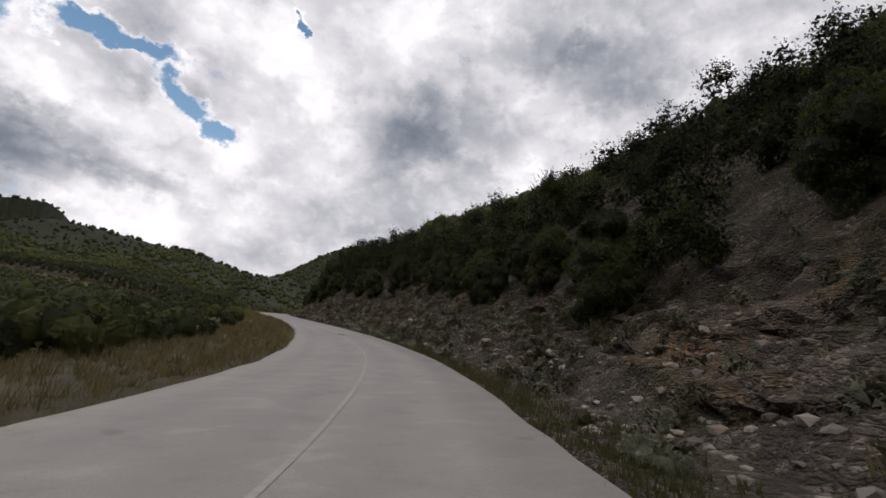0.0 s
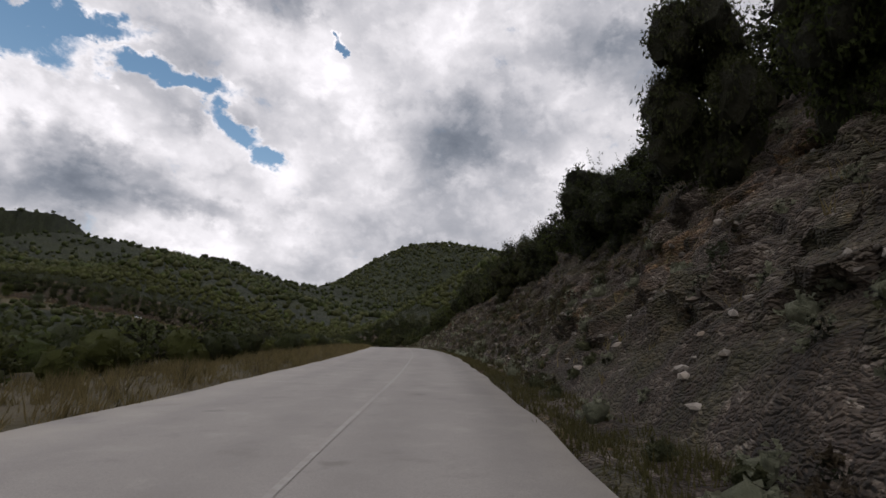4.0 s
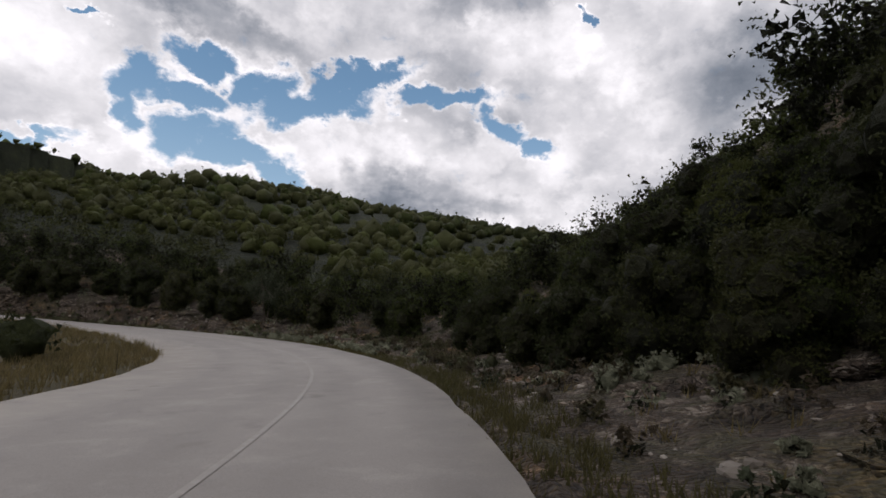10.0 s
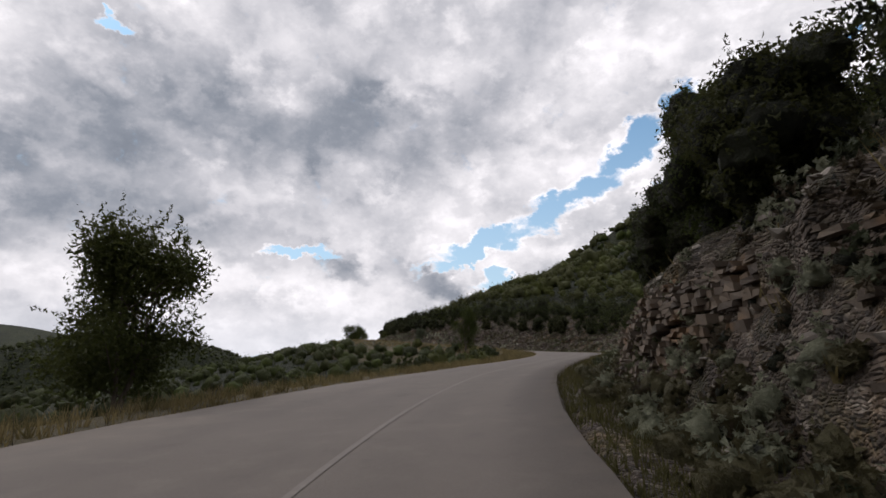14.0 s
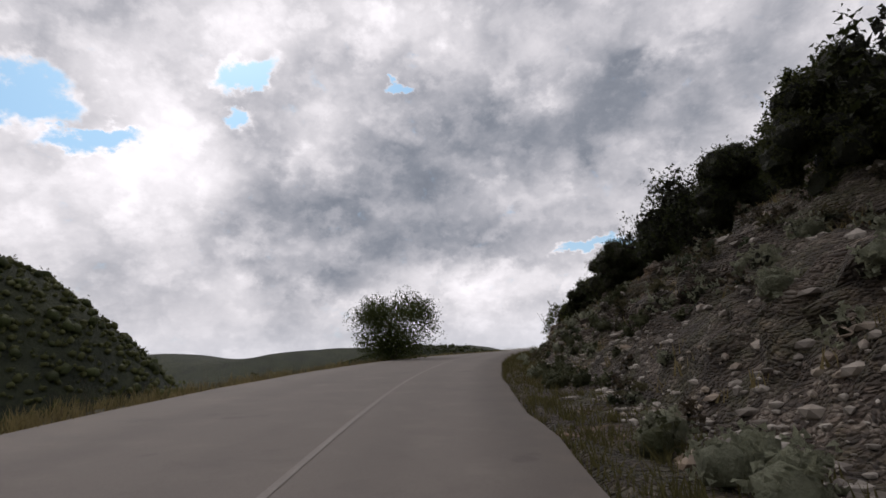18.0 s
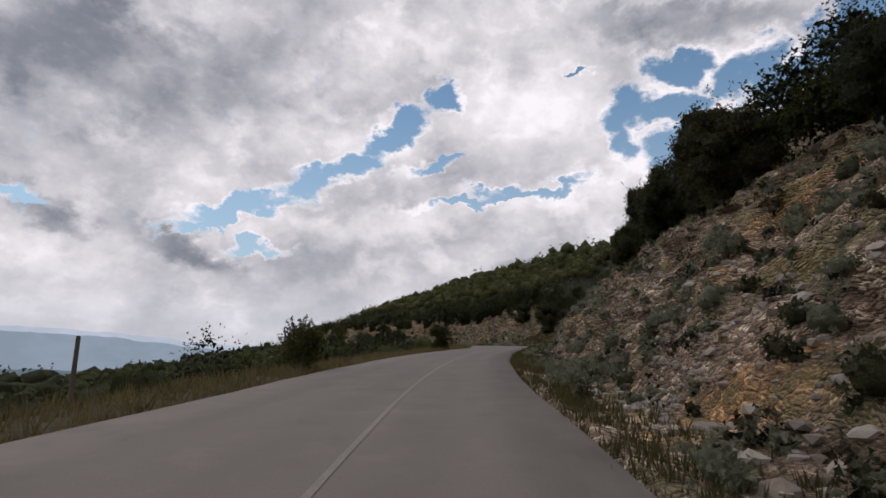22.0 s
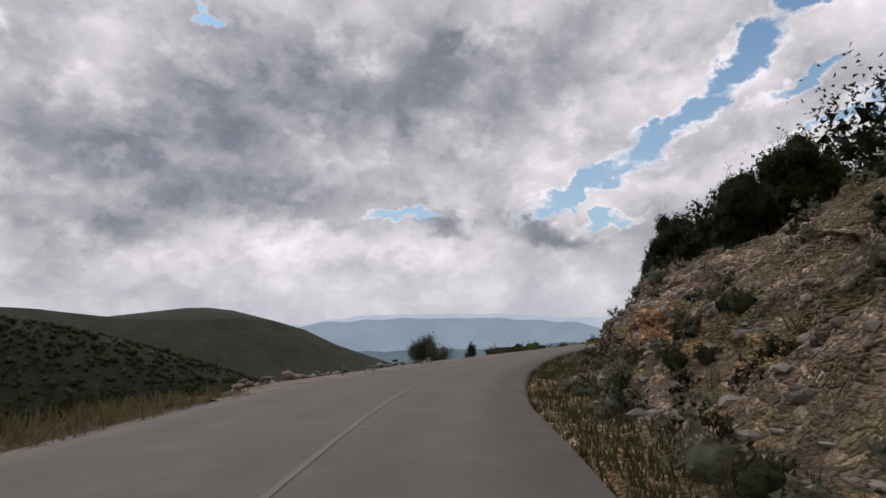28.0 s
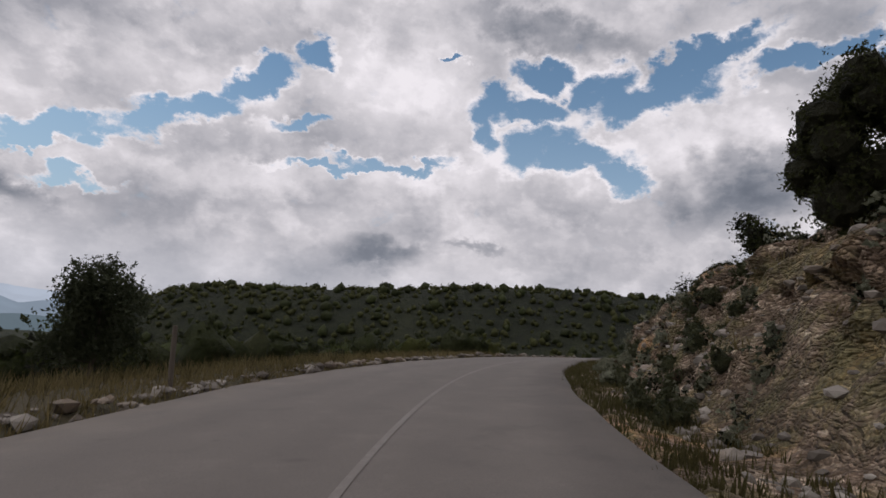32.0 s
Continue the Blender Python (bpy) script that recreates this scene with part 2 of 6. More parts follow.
def make_paint():
    m, n = material("worn white road paint")
    p = where(n)
    worn = n.noise(p, 7, 6, 0.7)
    patch = n.noise(p, 0.35, 4, 0.6)
    c = n.mix(n.ramp(n.math("ADD", worn, n.math("MULTIPLY", patch, 0.5)), 0.62, 0.82, 1.0, 0.0), (0.29, 0.268, 0.247, 1), (0.335, 0.315, 0.293, 1))
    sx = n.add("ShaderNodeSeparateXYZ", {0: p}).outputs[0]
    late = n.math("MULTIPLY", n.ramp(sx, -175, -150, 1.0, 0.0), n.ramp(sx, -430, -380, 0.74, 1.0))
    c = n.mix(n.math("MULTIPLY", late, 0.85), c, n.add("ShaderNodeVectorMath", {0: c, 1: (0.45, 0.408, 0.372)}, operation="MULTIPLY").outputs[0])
    surface(n, c, 0.75, worn, 0.1, 0.005)
    return m


def make_earth():
    m, n = material("dry earth with grass and low scrub")
    p = where(n)
    a = n.noise(p, 0.05, 6, 0.6)
    b = n.noise(p, 0.9, 7, 0.65)
    d = n.noise(p, 9, 5, 0.7)
    c = n.colors(n.math("ADD", n.math("MULTIPLY", a, 0.5), n.math("MULTIPLY", b, 0.5)),
                 [(0.3, (0.035, 0.031, 0.013)), (0.45, (0.06, 0.05, 0.022)), (0.55, (0.09, 0.072, 0.036)), (0.7, (0.15, 0.122, 0.07))])
    c = n.mix(n.ramp(d, 0.5, 0.75, 0.0, 0.5), c, (0.07, 0.065, 0.035, 1))
    surface(n, c, 0.95, d, 0.8, 0.15)
    return m


def make_gravel():
    m, n = material("pale gravel and dust")
    p = where(n)
    a, b, d = n.noise(p, 0.4, 5, 0.6), n.noise(p, 3, 6, 0.7), n.noise(p, 40, 3, 0.7)
    c = n.colors(n.math("ADD", n.math("MULTIPLY", a, 0.5), n.math("MULTIPLY", b, 0.5)), [(0.35, (0.13, 0.105, 0.075)), (0.5, (0.24, 0.2, 0.155)), (0.65, (0.34, 0.3, 0.245))])
    c = n.mix(n.ramp(d, 0.4, 0.7, 0.0, 0.4), c, (0.14, 0.12, 0.095, 1))
    surface(n, c, 0.95, d, 0.5, 0.03)
    return m


def make_hill():
    m, n = material("hillside under dense scrub")
    p = where(n)
    a = n.noise(p, 0.02, 5, 0.6)
    b = n.noise(p, 0.16, 8, 0.75)
    c = n.colors(n.math("ADD", n.math("MULTIPLY", a, 0.45), n.math("MULTIPLY", b, 0.55)),
                 [(0.36, (0.007, 0.01, 0.003)), (0.48, (0.018, 0.024, 0.008)), (0.58, (0.03, 0.036, 0.012)), (0.72, (0.05, 0.052, 0.02))])
    surface(n, c, 0.95, b, 1.0, 4.0)
    return m


def make_bank():
    m, n = material("broken limestone and brown earth")
    p = where(n)
    big = n.noise(p, 0.13, 5, 0.6)
    mid = n.noise(p, 1.1, 8, 0.7)
    tall = n.add("ShaderNodeVectorMath", {0: p, 1: (1, 1, 1.7)}, operation="MULTIPLY").outputs[0]
    warp = n.add("ShaderNodeVectorMath", {0: n.add("ShaderNodeTexNoise", {"Vector": p, "Scale": 1.8, "Detail": 3.0}).outputs[1], "Scale": 0.42}, operation="SCALE").outputs[0]
    bent = n.add("ShaderNodeVectorMath", {0: tall, 1: warp}, operation="ADD").outputs[0]
    cell = n.add("ShaderNodeTexVoronoi", {"Vector": bent, "Scale": 5.5, "Randomness": 1.0})
    edge = n.add("ShaderNodeTexVoronoi", {"Vector": bent, "Scale": 5.5, "Randomness": 1.0}, feature="DISTANCE_TO_EDGE").outputs[0]
    small = n.add("ShaderNodeTexVoronoi", {"Vector": bent, "Scale": 19.0})
    one = n.add("ShaderNodeSeparateXYZ", {0: cell.outputs["Color"]}).outputs[0]
    two = n.add("ShaderNodeSeparateXYZ", {0: small.outputs["Color"]}).outputs[0]
    stone = n.colors(n.math("ADD", n.math("MULTIPLY", one, 0.6), n.math("MULTIPLY", two, 0.4)),
                     [(0.1, (0.047, 0.033, 0.024)), (0.4, (0.092, 0.067, 0.049)), (0.7, (0.165, 0.127, 0.096)), (0.92, (0.34, 0.292, 0.24))])
    earth = n.colors(n.math("ADD", n.math("MULTIPLY", mid, 0.75), n.math("MULTIPLY", two, 0.25)), [(0.3, (0.024, 0.017, 0.011)), (0.5, (0.056, 0.04, 0.026)), (0.72, (0.11, 0.08, 0.05))])
    layers = n.noise(n.add("ShaderNodeVectorMath", {0: p, 1: (0.6, 0.6, 2.6)}, operation="MULTIPLY").outputs[0], 0.9, 4, 0.5)
    stone = n.mix(n.ramp(layers, 0.48, 0.66, 0.0, 0.75), stone, n.add("ShaderNodeVectorMath", {0: stone, 1: (0.4, 0.37, 0.36)}, operation="MULTIPLY").outputs[0])
    rusty = n.add("ShaderNodeVectorMath", {0: stone, 1: (1.75, 1.12, 0.55)}, operation="MULTIPLY").outputs[0]
    stone = n.mix(n.ramp(n.noise(p, 0.3, 6, 0.7), 0.5, 0.62, 0.0, 0.85), stone, rusty)
    loose = n.ramp(n.math("ADD", n.math("MULTIPLY", mid, 0.7), n.math("MULTIPLY", big, 0.3)), 0.43, 0.55)
    c = n.mix(loose, earth, stone)
    green = n.ramp(n.noise(p, 0.6, 7, 0.75), 0.45, 0.6, 0.0, 0.75)
    c = n.mix(green, c, n.mix(two, (0.036, 0.034, 0.014, 1), (0.1, 0.092, 0.044, 1)))
    # higher up the rock is paler, its colour brightened further to offset the slope's shade
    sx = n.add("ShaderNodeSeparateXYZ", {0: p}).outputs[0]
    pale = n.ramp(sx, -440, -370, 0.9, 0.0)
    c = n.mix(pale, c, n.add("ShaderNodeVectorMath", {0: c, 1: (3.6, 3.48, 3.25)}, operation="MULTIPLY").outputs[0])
    h = n.math("ADD", n.math("MULTIPLY", n.ramp(edge, 0.0, 0.25), 0.5), n.math("ADD", n.math("MULTIPLY", small.outputs[0], -0.5), n.math("MULTIPLY", mid, 0.5)))
    surface(n, c, 0.92, h, 1.0, 0.2)
    return m


def make_rock(name, dark, pale, rust):
    m, n = material(name)
    p = where(n)
    one = n.add("ShaderNodeObjectInfo").outputs["Random"]
    isl = n.add("ShaderNodeNewGeometry").outputs["Random Per Island"]
    v = n.math("FRACT", n.math("ADD", one, isl))
    grain = n.noise(p, 6, 7, 0.65)
    c = n.mix(v, (*dark, 1), (*pale, 1))
    c = n.mix(n.ramp(n.noise(p, 0.7, 4, 0.6), 0.5, 0.68, 0.0, 0.75), c, (*rust, 1))
    c = n.mix(n.ramp(grain, 0.45, 0.7, 0.0, 0.5), c, (0.1, 0.085, 0.07, 1))
    surface(n, c, 0.9, grain, 0.6, 0.03)
    return m


def make_crag():
    m, n = material("weathered grey limestone crag")
    p = where(n)
    tall = n.add("ShaderNodeVectorMath", {0: p, 1: (1, 1, 0.35)}, operation="MULTIPLY").outputs[0]
    streak = n.noise(tall, 3.2, 8, 0.7, 0.4)
    fine = n.noise(p, 12, 7, 0.7)
    patch = n.noise(p, 0.8, 5, 0.6)
    c = n.colors(n.math("ADD", n.math("MULTIPLY", streak, 0.65), n.math("MULTIPLY", fine, 0.35)), [(0.32, (0.045, 0.038, 0.03)), (0.45, (0.14, 0.12, 0.1)), (0.55, (0.26, 0.235, 0.205)), (0.7, (0.4, 0.37, 0.33))])
    c = n.mix(n.ramp(patch, 0.5, 0.66, 0.0, 0.7), c, n.add("ShaderNodeVectorMath", {0: c, 1: (1.0, 0.68, 0.42)}, operation="MULTIPLY").outputs[0])
    surface(n, c, 0.93, n.math("ADD", streak, n.math("MULTIPLY", fine, 0.4)), 1.0, 0.3)
    return m


def make_leaf(name, dark, light, tint, through=0.18):
    m, n = material(name)
    p = where(n)
    one = n.add("ShaderNodeObjectInfo").outputs["Random"]
    isl = n.add("ShaderNodeNewGeometry").outputs["Random Per Island"]
    patch = n.noise(p, 0.12, 3, 0.6)
    leafy = n.noise(p, 5.0, 6, 0.75)
    v = n.math("ADD", n.math("MULTIPLY", isl, 0.55), n.ramp(leafy, 0.35, 0.68, 0.0, 0.45))
    c = n.mix(v, (*dark, 1), (*light, 1))
    c = n.mix(n.ramp(n.math("ADD", n.math("MULTIPLY", one, 0.5), n.math("MULTIPLY", patch, 0.5)), 0.4, 0.7, 0.0, 0.6), c, (*tint, 1))
    bump = n.add("ShaderNodeBump", {"Height": leafy, "Strength": 1.0, "Distance": 0.35}).outputs[0]
    b = n.add("ShaderNodeBsdfPrincipled", {"Base Color": c, "Roughness": 0.65, "Specular IOR Level": 0.2, "Normal": bump})
    t = n.add("ShaderNodeBsdfTranslucent", {0: c})
    n.add("ShaderNodeOutputMaterial", {0: n.add("ShaderNodeMixShader", {0: through, 1: b.outputs[0], 2: t.outputs[0]}).outputs[0]})
    return m


def make_plain(name, color, rough, metal=0.0, **more):
    m, n = material(name)
    c = n.mix(n.ramp(n.noise(where(n), 5, 4, 0.6), 0.3, 0.7), (*[x * 0.9 for x in color], 1), (*[min(1, x * 1.08) for x in color], 1))
    surface(n, c, rough, Metallic=metal, **more)
    return m


GRAVEL = make_gravel()
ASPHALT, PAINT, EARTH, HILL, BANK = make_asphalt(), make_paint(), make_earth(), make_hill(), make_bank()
STONE = make_rock("pale limestone", (0.1, 0.083, 0.067), (0.34, 0.305, 0.262), (0.26, 0.19, 0.125))
OAK = make_leaf("dark evergreen oak leaves", (0.02, 0.025, 0.008), (0.078, 0.094, 0.03), (0.1, 0.102, 0.034), 0.25)
BROAD = make_leaf("fresh green leaves", (0.032, 0.04, 0.01), (0.1, 0.128, 0.03), (0.125, 0.13, 0.036), 0.28)
OLIVE = make_leaf("narrow grey green leaves", (0.045, 0.058, 0.032), (0.12, 0.135, 0.085), (0.09, 0.105, 0.05), 0.25)
SAGE = make_leaf("grey green scrub leaves", (0.19, 0.2, 0.13), (0.42, 0.43, 0.3), (0.27, 0.25, 0.155), 0.3)
STRAW = make_leaf("dry grass blades", (0.15, 0.115, 0.048), (0.45, 0.355, 0.18), (0.19, 0.155, 0.06), 0.45)
FRINGE = make_leaf("olive brown grass blades", (0.07, 0.06, 0.024), (0.22, 0.18, 0.075), (0.11, 0.112, 0.04), 0.45)
TWIG = make_leaf("brown dry stalks", (0.06, 0.045, 0.028), (0.15, 0.115, 0.07), (0.1, 0.085, 0.05), 0.1)
WEED = make_leaf("olive green weeds", (0.045, 0.052, 0.022), (0.15, 0.155, 0.075), (0.14, 0.115, 0.06), 0.2)
YELLOW = make_leaf("yellow flowers and green leaves", (0.08, 0.1, 0.02), (0.42, 0.36, 0.04), (0.2, 0.21, 0.04), 0.2)
# CORE is dark by colour, standing in for shade inside the foliage
CORE = make_leaf("leaf core painted dark as shade", (0.007, 0.008, 0.004), (0.036, 0.04, 0.016), (0.036, 0.034, 0.014), 0.08)
BARK = make_plain("grey brown bark", (0.11, 0.09, 0.07), 0.95)

# ---- plan of the road ----
def glide(x, y, q):
    """Smooth curve through the points (x, y), read at q."""
    m = np.gradient(y, x)
    i = np.clip(np.searchsorted(x, q) - 1, 0, len(x) - 2)
    h = x[i + 1] - x[i]
    s = (q - x[i]) / h
    return (2 * s**3 - 3 * s**2 + 1) * y[i] + (s**3 - 2 * s**2 + s) * h * m[i] + (3 * s**2 - 2 * s**3) * y[i + 1] + (s**3 - s**2) * h * m[i + 1]


def table(rows, q):
    a = np.array(rows, float)
    return [np.interp(q, a[:, 0], a[:, j]) for j in range(1, a.shape[1])]


def lay_out():
    r = np.array(ROWS)
    r = np.concatenate([[3 * r[0] - 3 * r[1] + r[2]], r, [3 * r[-1] - 3 * r[-2] + r[-3]]])
    u = np.arange(0, 32.001, 0.02)
    x, y, z, lean = (glide(r[:, 0], r[:, j], u) for j in (1, 2, 3, 5))
    d = np.hypot(np.gradient(x), np.gradient(y))
    s = np.concatenate([[0], np.cumsum((d[1:] + d[:-1]) / 2)])
    q = np.arange(0, s[-1], 1.0)
    x, y, z, lean, u = (np.interp(q, s, v) for v in (x, y, z, lean, u))
    kern = np.ones(15) / 15
    lean = np.convolve(np.pad(lean, 7, "edge"), kern, "valid")
    z = np.convolve(np.pad(z, 7, "edge"), kern, "valid") - EYE
    # the road goes on behind the start and past the end
    h0 = math.atan2(y[1] - y[0], x[1] - x[0])
    back = np.arange(-70, 0)
    bx, by, bz = x[0] + back * math.cos(h0), y[0] + back * math.sin(h0), z[0] + back * 0.07
    h1 = math.atan2(y[-1] - y[-3], x[-1] - x[-3])
    ahead = np.arange(1, 171)
    bend = h1 - np.radians(np.clip(ahead, 0, 130) * 0.85)
    ax, ay = x[-1] + np.cumsum(np.cos(bend)), y[-1] + np.cumsum(np.sin(bend))
    az_ = z[-1] + 0.008 * ahead
    cat = np.concatenate
    x, y, z = cat([bx, x, ax]), cat([by, y, ay]), cat([bz, z, az_])
    u = cat([back / 33, u, 32 + ahead / 30])
    lean = cat([np.full(70, lean[0]), lean, np.full(170, lean[-1])])
    hx, hy = np.gradient(x), np.gradient(y)
    n = np.hypot(hx, hy)
    return dict(x=x, y=y, z=z, u=u, tilt=np.tan(np.radians(lean)), rx=hy / n, ry=-hx / n)


RD = lay_out()
NS = len(RD["x"])
# the middle line of the road beside the line that is driven
SHIFT = [(-3, -1.36), (0.13, -1.01), (1.13, -0.94), (2.13, -1.01), (3.13, -1.02), (6.13, -1.29), (7.13, -1.04), (8.13, -1.16), (9.13, -1.7), (10.13, -1.65), (10.63, -1.75), (11.13, -1.62), (12.13, -1.3), (12.6, -1.15), (13.13, -1.25), (14.13, -1.35), (16.7, -1.7), (17.1, -1.38), (17.6, -1.39), (18.1, -1.43), (19.1, -0.93), (20.1, -0.92), (21.1, -1.0), (22.1, -1.04), (23.1, -0.95), (24.1, -1.13), (25.1, -1.8), (26.1, -0.94), (28.6, -1.6), (29.1, -0.65), (30.1, -0.84), (31.1, -1.3), (32.1, -0.66), (39, -0.66)]
MID = table(SHIFT, RD["u"])[0]
MID = np.convolve(np.pad(MID, 8, "edge"), np.ones(17) / 17, "valid")
RIGHT, LEFT = 2.52, -3.2      # edges of the asphalt from its middle line
# the cut bank beside the road: place along the drive, ditch, height, run
BANK_1 = [(-2, 2, 3.5, 4), (0.3, 2.2, 2.8, 4.2), (0.6, 2, 3.3, 4.0), (1.0, 1.8, 3.3, 4.0), (1.4, 1.5, 4.6, 5.5), (2.3, 2, 4, 4), (2.7, 1.8, 5, 4), (4.5, 1.8, 5, 4), (6.3, 1.8, 5.2, 5), (7.3, 2, 4, 5),
          (8.3, 2.2, 2.6, 4), (9.3, 2.2, 2.6, 3.5), (10, 2, 1, 3), (10.6, 2.5, 0.5, 4), (11.3, 2.2, 0.6, 2), (11.8, 2, 1.8, 1.0), (12.3, 2, 2.1, 0.8), (13.25, 2, 3.2, 1.2), (13.6, 2, 2.3, 1.0), (14.3, 1.7, 2.4, 0.9)]
BANK_2 = [(15.3, 2, 2.2, 2.5), (16.6, 2.2, 2.0, 4), (17.2, 2, 3.3, 4.5), (18.3, 2, 3.3, 4.5), (19.2, 1.8, 2, 3), (20.2, 2, 2.5, 4), (21.2, 2.2, 3.6, 3.5), (22.2, 2, 5.0, 4.8), (23.3, 2.2, 5.8, 5.4), (23.9, 3, 1.6, 8),
          (24.5, 3, 1.5, 8), (25.3, 2.2, 4.5, 5), (25.8, 2.2, 3.6, 5.5), (26.3, 2.2, 3.8, 6), (27.5, 2, 3, 4), (28.8, 1.8, 2.9, 3), (30.2, 2.2, 3.6, 4.5), (30.7, 2.2, 2.4, 4), (31.3, 2, 2.2, 3), (31.55, 1.5, 4.6, 1.3), (31.75, 1.5, 4.2, 1.6), (32.2, 1.7, 3.6, 3.0), (39, 2, 3, 3)]
DITCH, TOP, RUN = table(BANK_1 + BANK_2, RD["u"])
RISE = table([(-2, 0.55), (3, 0.54), (6, 0.58), (7.6, 0.46), (8.9, 0.46), (9.3, 0.25), (9.8, 0.95), (10.1, 0.9), (10.5, 0.75), (10.9, 0.25), (11.2, 0.1), (11.6, 0.12), (11.9, 0.31), (12.3, 0.4), (14, 0.37), (15, 0.28), (16, 0.22), (17, 0.16), (18, 0.42), (20, 0.27), (22, 0.46), (23, 0.92), (24.5, 0.58), (25.5, 0.48), (28, 0.4), (32, 0.26), (39, 0.15)], RD["u"])[0]
RISE = np.convolve(np.pad(RISE, 20, "edge"), np.ones(41) / 41, "valid")
STEEP = table([(-2, 9), (1.5, 9), (3, 7.5), (6, 6), (7.2, 6), (8.0, 2), (9.0, 2), (9.5, 7), (10.3, 6.6), (11, 0), (12, 4), (15, 5), (18, 3), (20, 2), (21, 0.7), (39, 0)], RD["u"])[0]
FALL = table([(-2, 0.10), (9, 0.14), (11, 0.1), (13, 0.25), (17, 0.3), (22, 0.3), (26, 0.22), (29, 0.25), (32, 0.2), (39, 0.1)], RD["u"])[0]

# extra width of asphalt towards the valley
WIDE = table([(-3, 0.3), (0.2, 0.3), (2, 0.05), (3, 0.8), (4, 0.6), (6, 0.6), (7, 0.2), (8, 0.4), (9, 0.9), (10.2, 1.3), (11.2, 1.6), (11.8, 0.6), (12.5, 0.4), (13.5, 0.7), (14.2, 1.1), (15, 0.8), (16.5, 0.5), (17.2, 0.6), (18.2, 0.8), (20.2, 1.1), (21.2, 0.5), (22.2, 0.7), (23.2, 0.6), (24, 0.06), (26.3, 0), (30, 0), (31.2, 0.4), (32.4, 0.8), (39, 0.8)], RD["u"])[0]


def hash2(i, j, seed):
    v = np.sin(i * 127.1 + j * 311.7 + seed * 74.7) * 43758.5453
    return v - np.floor(v)


def grain(x, y, scale, seed, octaves=3):
    """Soft random relief between -1 and 1."""
    out, amp, tot = 0, 1.0, 0
    for o in range(octaves):
        px, py = x * scale * 2**o, y * scale * 2**o
        i, j = np.floor(px), np.floor(py)
        fx, fy = px - i, py - j
        fx, fy = fx * fx * (3 - 2 * fx), fy * fy * (3 - 2 * fy)
        a, b = hash2(i, j, seed + o), hash2(i + 1, j, seed + o)
        c, d = hash2(i, j + 1, seed + o), hash2(i + 1, j + 1, seed + o)
        out = out + amp * ((a + (b - a) * fx) * (1 - fy) + (c + (d - c) * fx) * fy)
        tot += amp
        amp *= 0.5
    return out / tot * 2 - 1


def step(a, b, v):
    s = np.clip((v - a) / (b - a), 0, 1)
    return s * s * (3 - 2 * s)


def right_profile(e, i):
    """Height over the road's edge at e metres outside it, beside station i."""
    t = (e - DITCH[i]) / RUN[i]
    face = TOP[i] * np.clip(t, 0, 1) ** 0.85
    ditch = -0.12 * np.exp(-((e - 0.9) / 0.6) ** 2)
    beyond = np.maximum(e - DITCH[i] - RUN[i], 0)
    return ditch + face + STEEP[i] * (1 - np.exp(-beyond / 9)) + 0.45 * 260 * (1 - np.exp(-beyond / 260)) + (RISE[i] - 0.45) * 130 * (1 - np.exp(-beyond / 130))


def left_profile(e, i):
    beyond = np.maximum(e - 3.0, 0)
    return -0.14 * (WIDE[i] > 0.05) * (1 - step(0.0, 0.5, e - WIDE[i])) - 0.05 * np.minimum(e, 3) - FALL[i] * 70 * (1 - np.exp(-beyond / 70))


# hills round the valley: place, height above it, widths, turn
HILLS = [(-243, -39, 180, 141, 112, 0), (-625, -325, 160, 330, 115, -29), (-560, -950, 95, 300, 260, 20), (-420, -1350, 237, 420, 260, 0), (-855, -1100, 110, 260, 240, 0), (-1150, -1300, 165, 317, 300, 0),
         (-1529, -1299, 195, 305, 300, 0), (-200, -800, 150, 220, 220, 0), (-954, 300, 150, 150, 380, -24), (-1030, 113, 22, 90, 60, 0), (-367, 631, 190, 261, 230, 0), (251, 427, 252, 303, 474, 25), (330, 0, 210, 260, 300, 0), (-687, 578, 143, 260, 159, 0), (-122, 777, 166, 300, 103, -41)]


def far_height(x, y):
    z = np.full(np.shape(x), -75.0)
    for hx, hy, h, sx, sy, turn_ in HILLS:
        c, s = math.cos(radians(turn_)), math.sin(radians(turn_))
        dx, dy = x - hx, y - hy
        p, q = dx * c + dy * s, dy * c - dx * s
        z = z + h * np.exp(-(p / sx) ** 2 - (q / sy) ** 2)
    return z + 9 * grain(x, y, 1 / 260, 5, 4)


def nearest(x, y):
    """Nearest station, signed offset from the middle line (right is positive) and a soft mean of the road's height."""
    idx, off, mean = np.empty(len(x), int), np.empty(len(x)), np.empty(len(x))
    st = slice(0, NS, 3)
    for a in range(0, len(x), 4000):
        b = slice(a, a + 4000)
        d2 = (x[b, None] - RD["x"][None, st]) ** 2 + (y[b, None] - RD["y"][None, st]) ** 2
        i = np.argmin(d2, 1) * 3
        best = np.clip(i[:, None] + np.arange(-2, 3)[None], 0, NS - 1)
        dd = (x[b, None] - RD["x"][best]) ** 2 + (y[b, None] - RD["y"][best]) ** 2
        i = best[np.arange(len(i)), np.argmin(dd, 1)]
        w = 1 / (d2 + 9.0) ** 2
        mean[b] = (w * RD["z"][None, st]).sum(1) / w.sum(1)
        side = (x[b] - RD["x"][i]) * RD["rx"][i] + (y[b] - RD["y"][i]) * RD["ry"][i]
        off[b] = np.sign(side) * np.sqrt(dd.min(1)) - MID[i]
        idx[b] = i
    return idx, off, mean


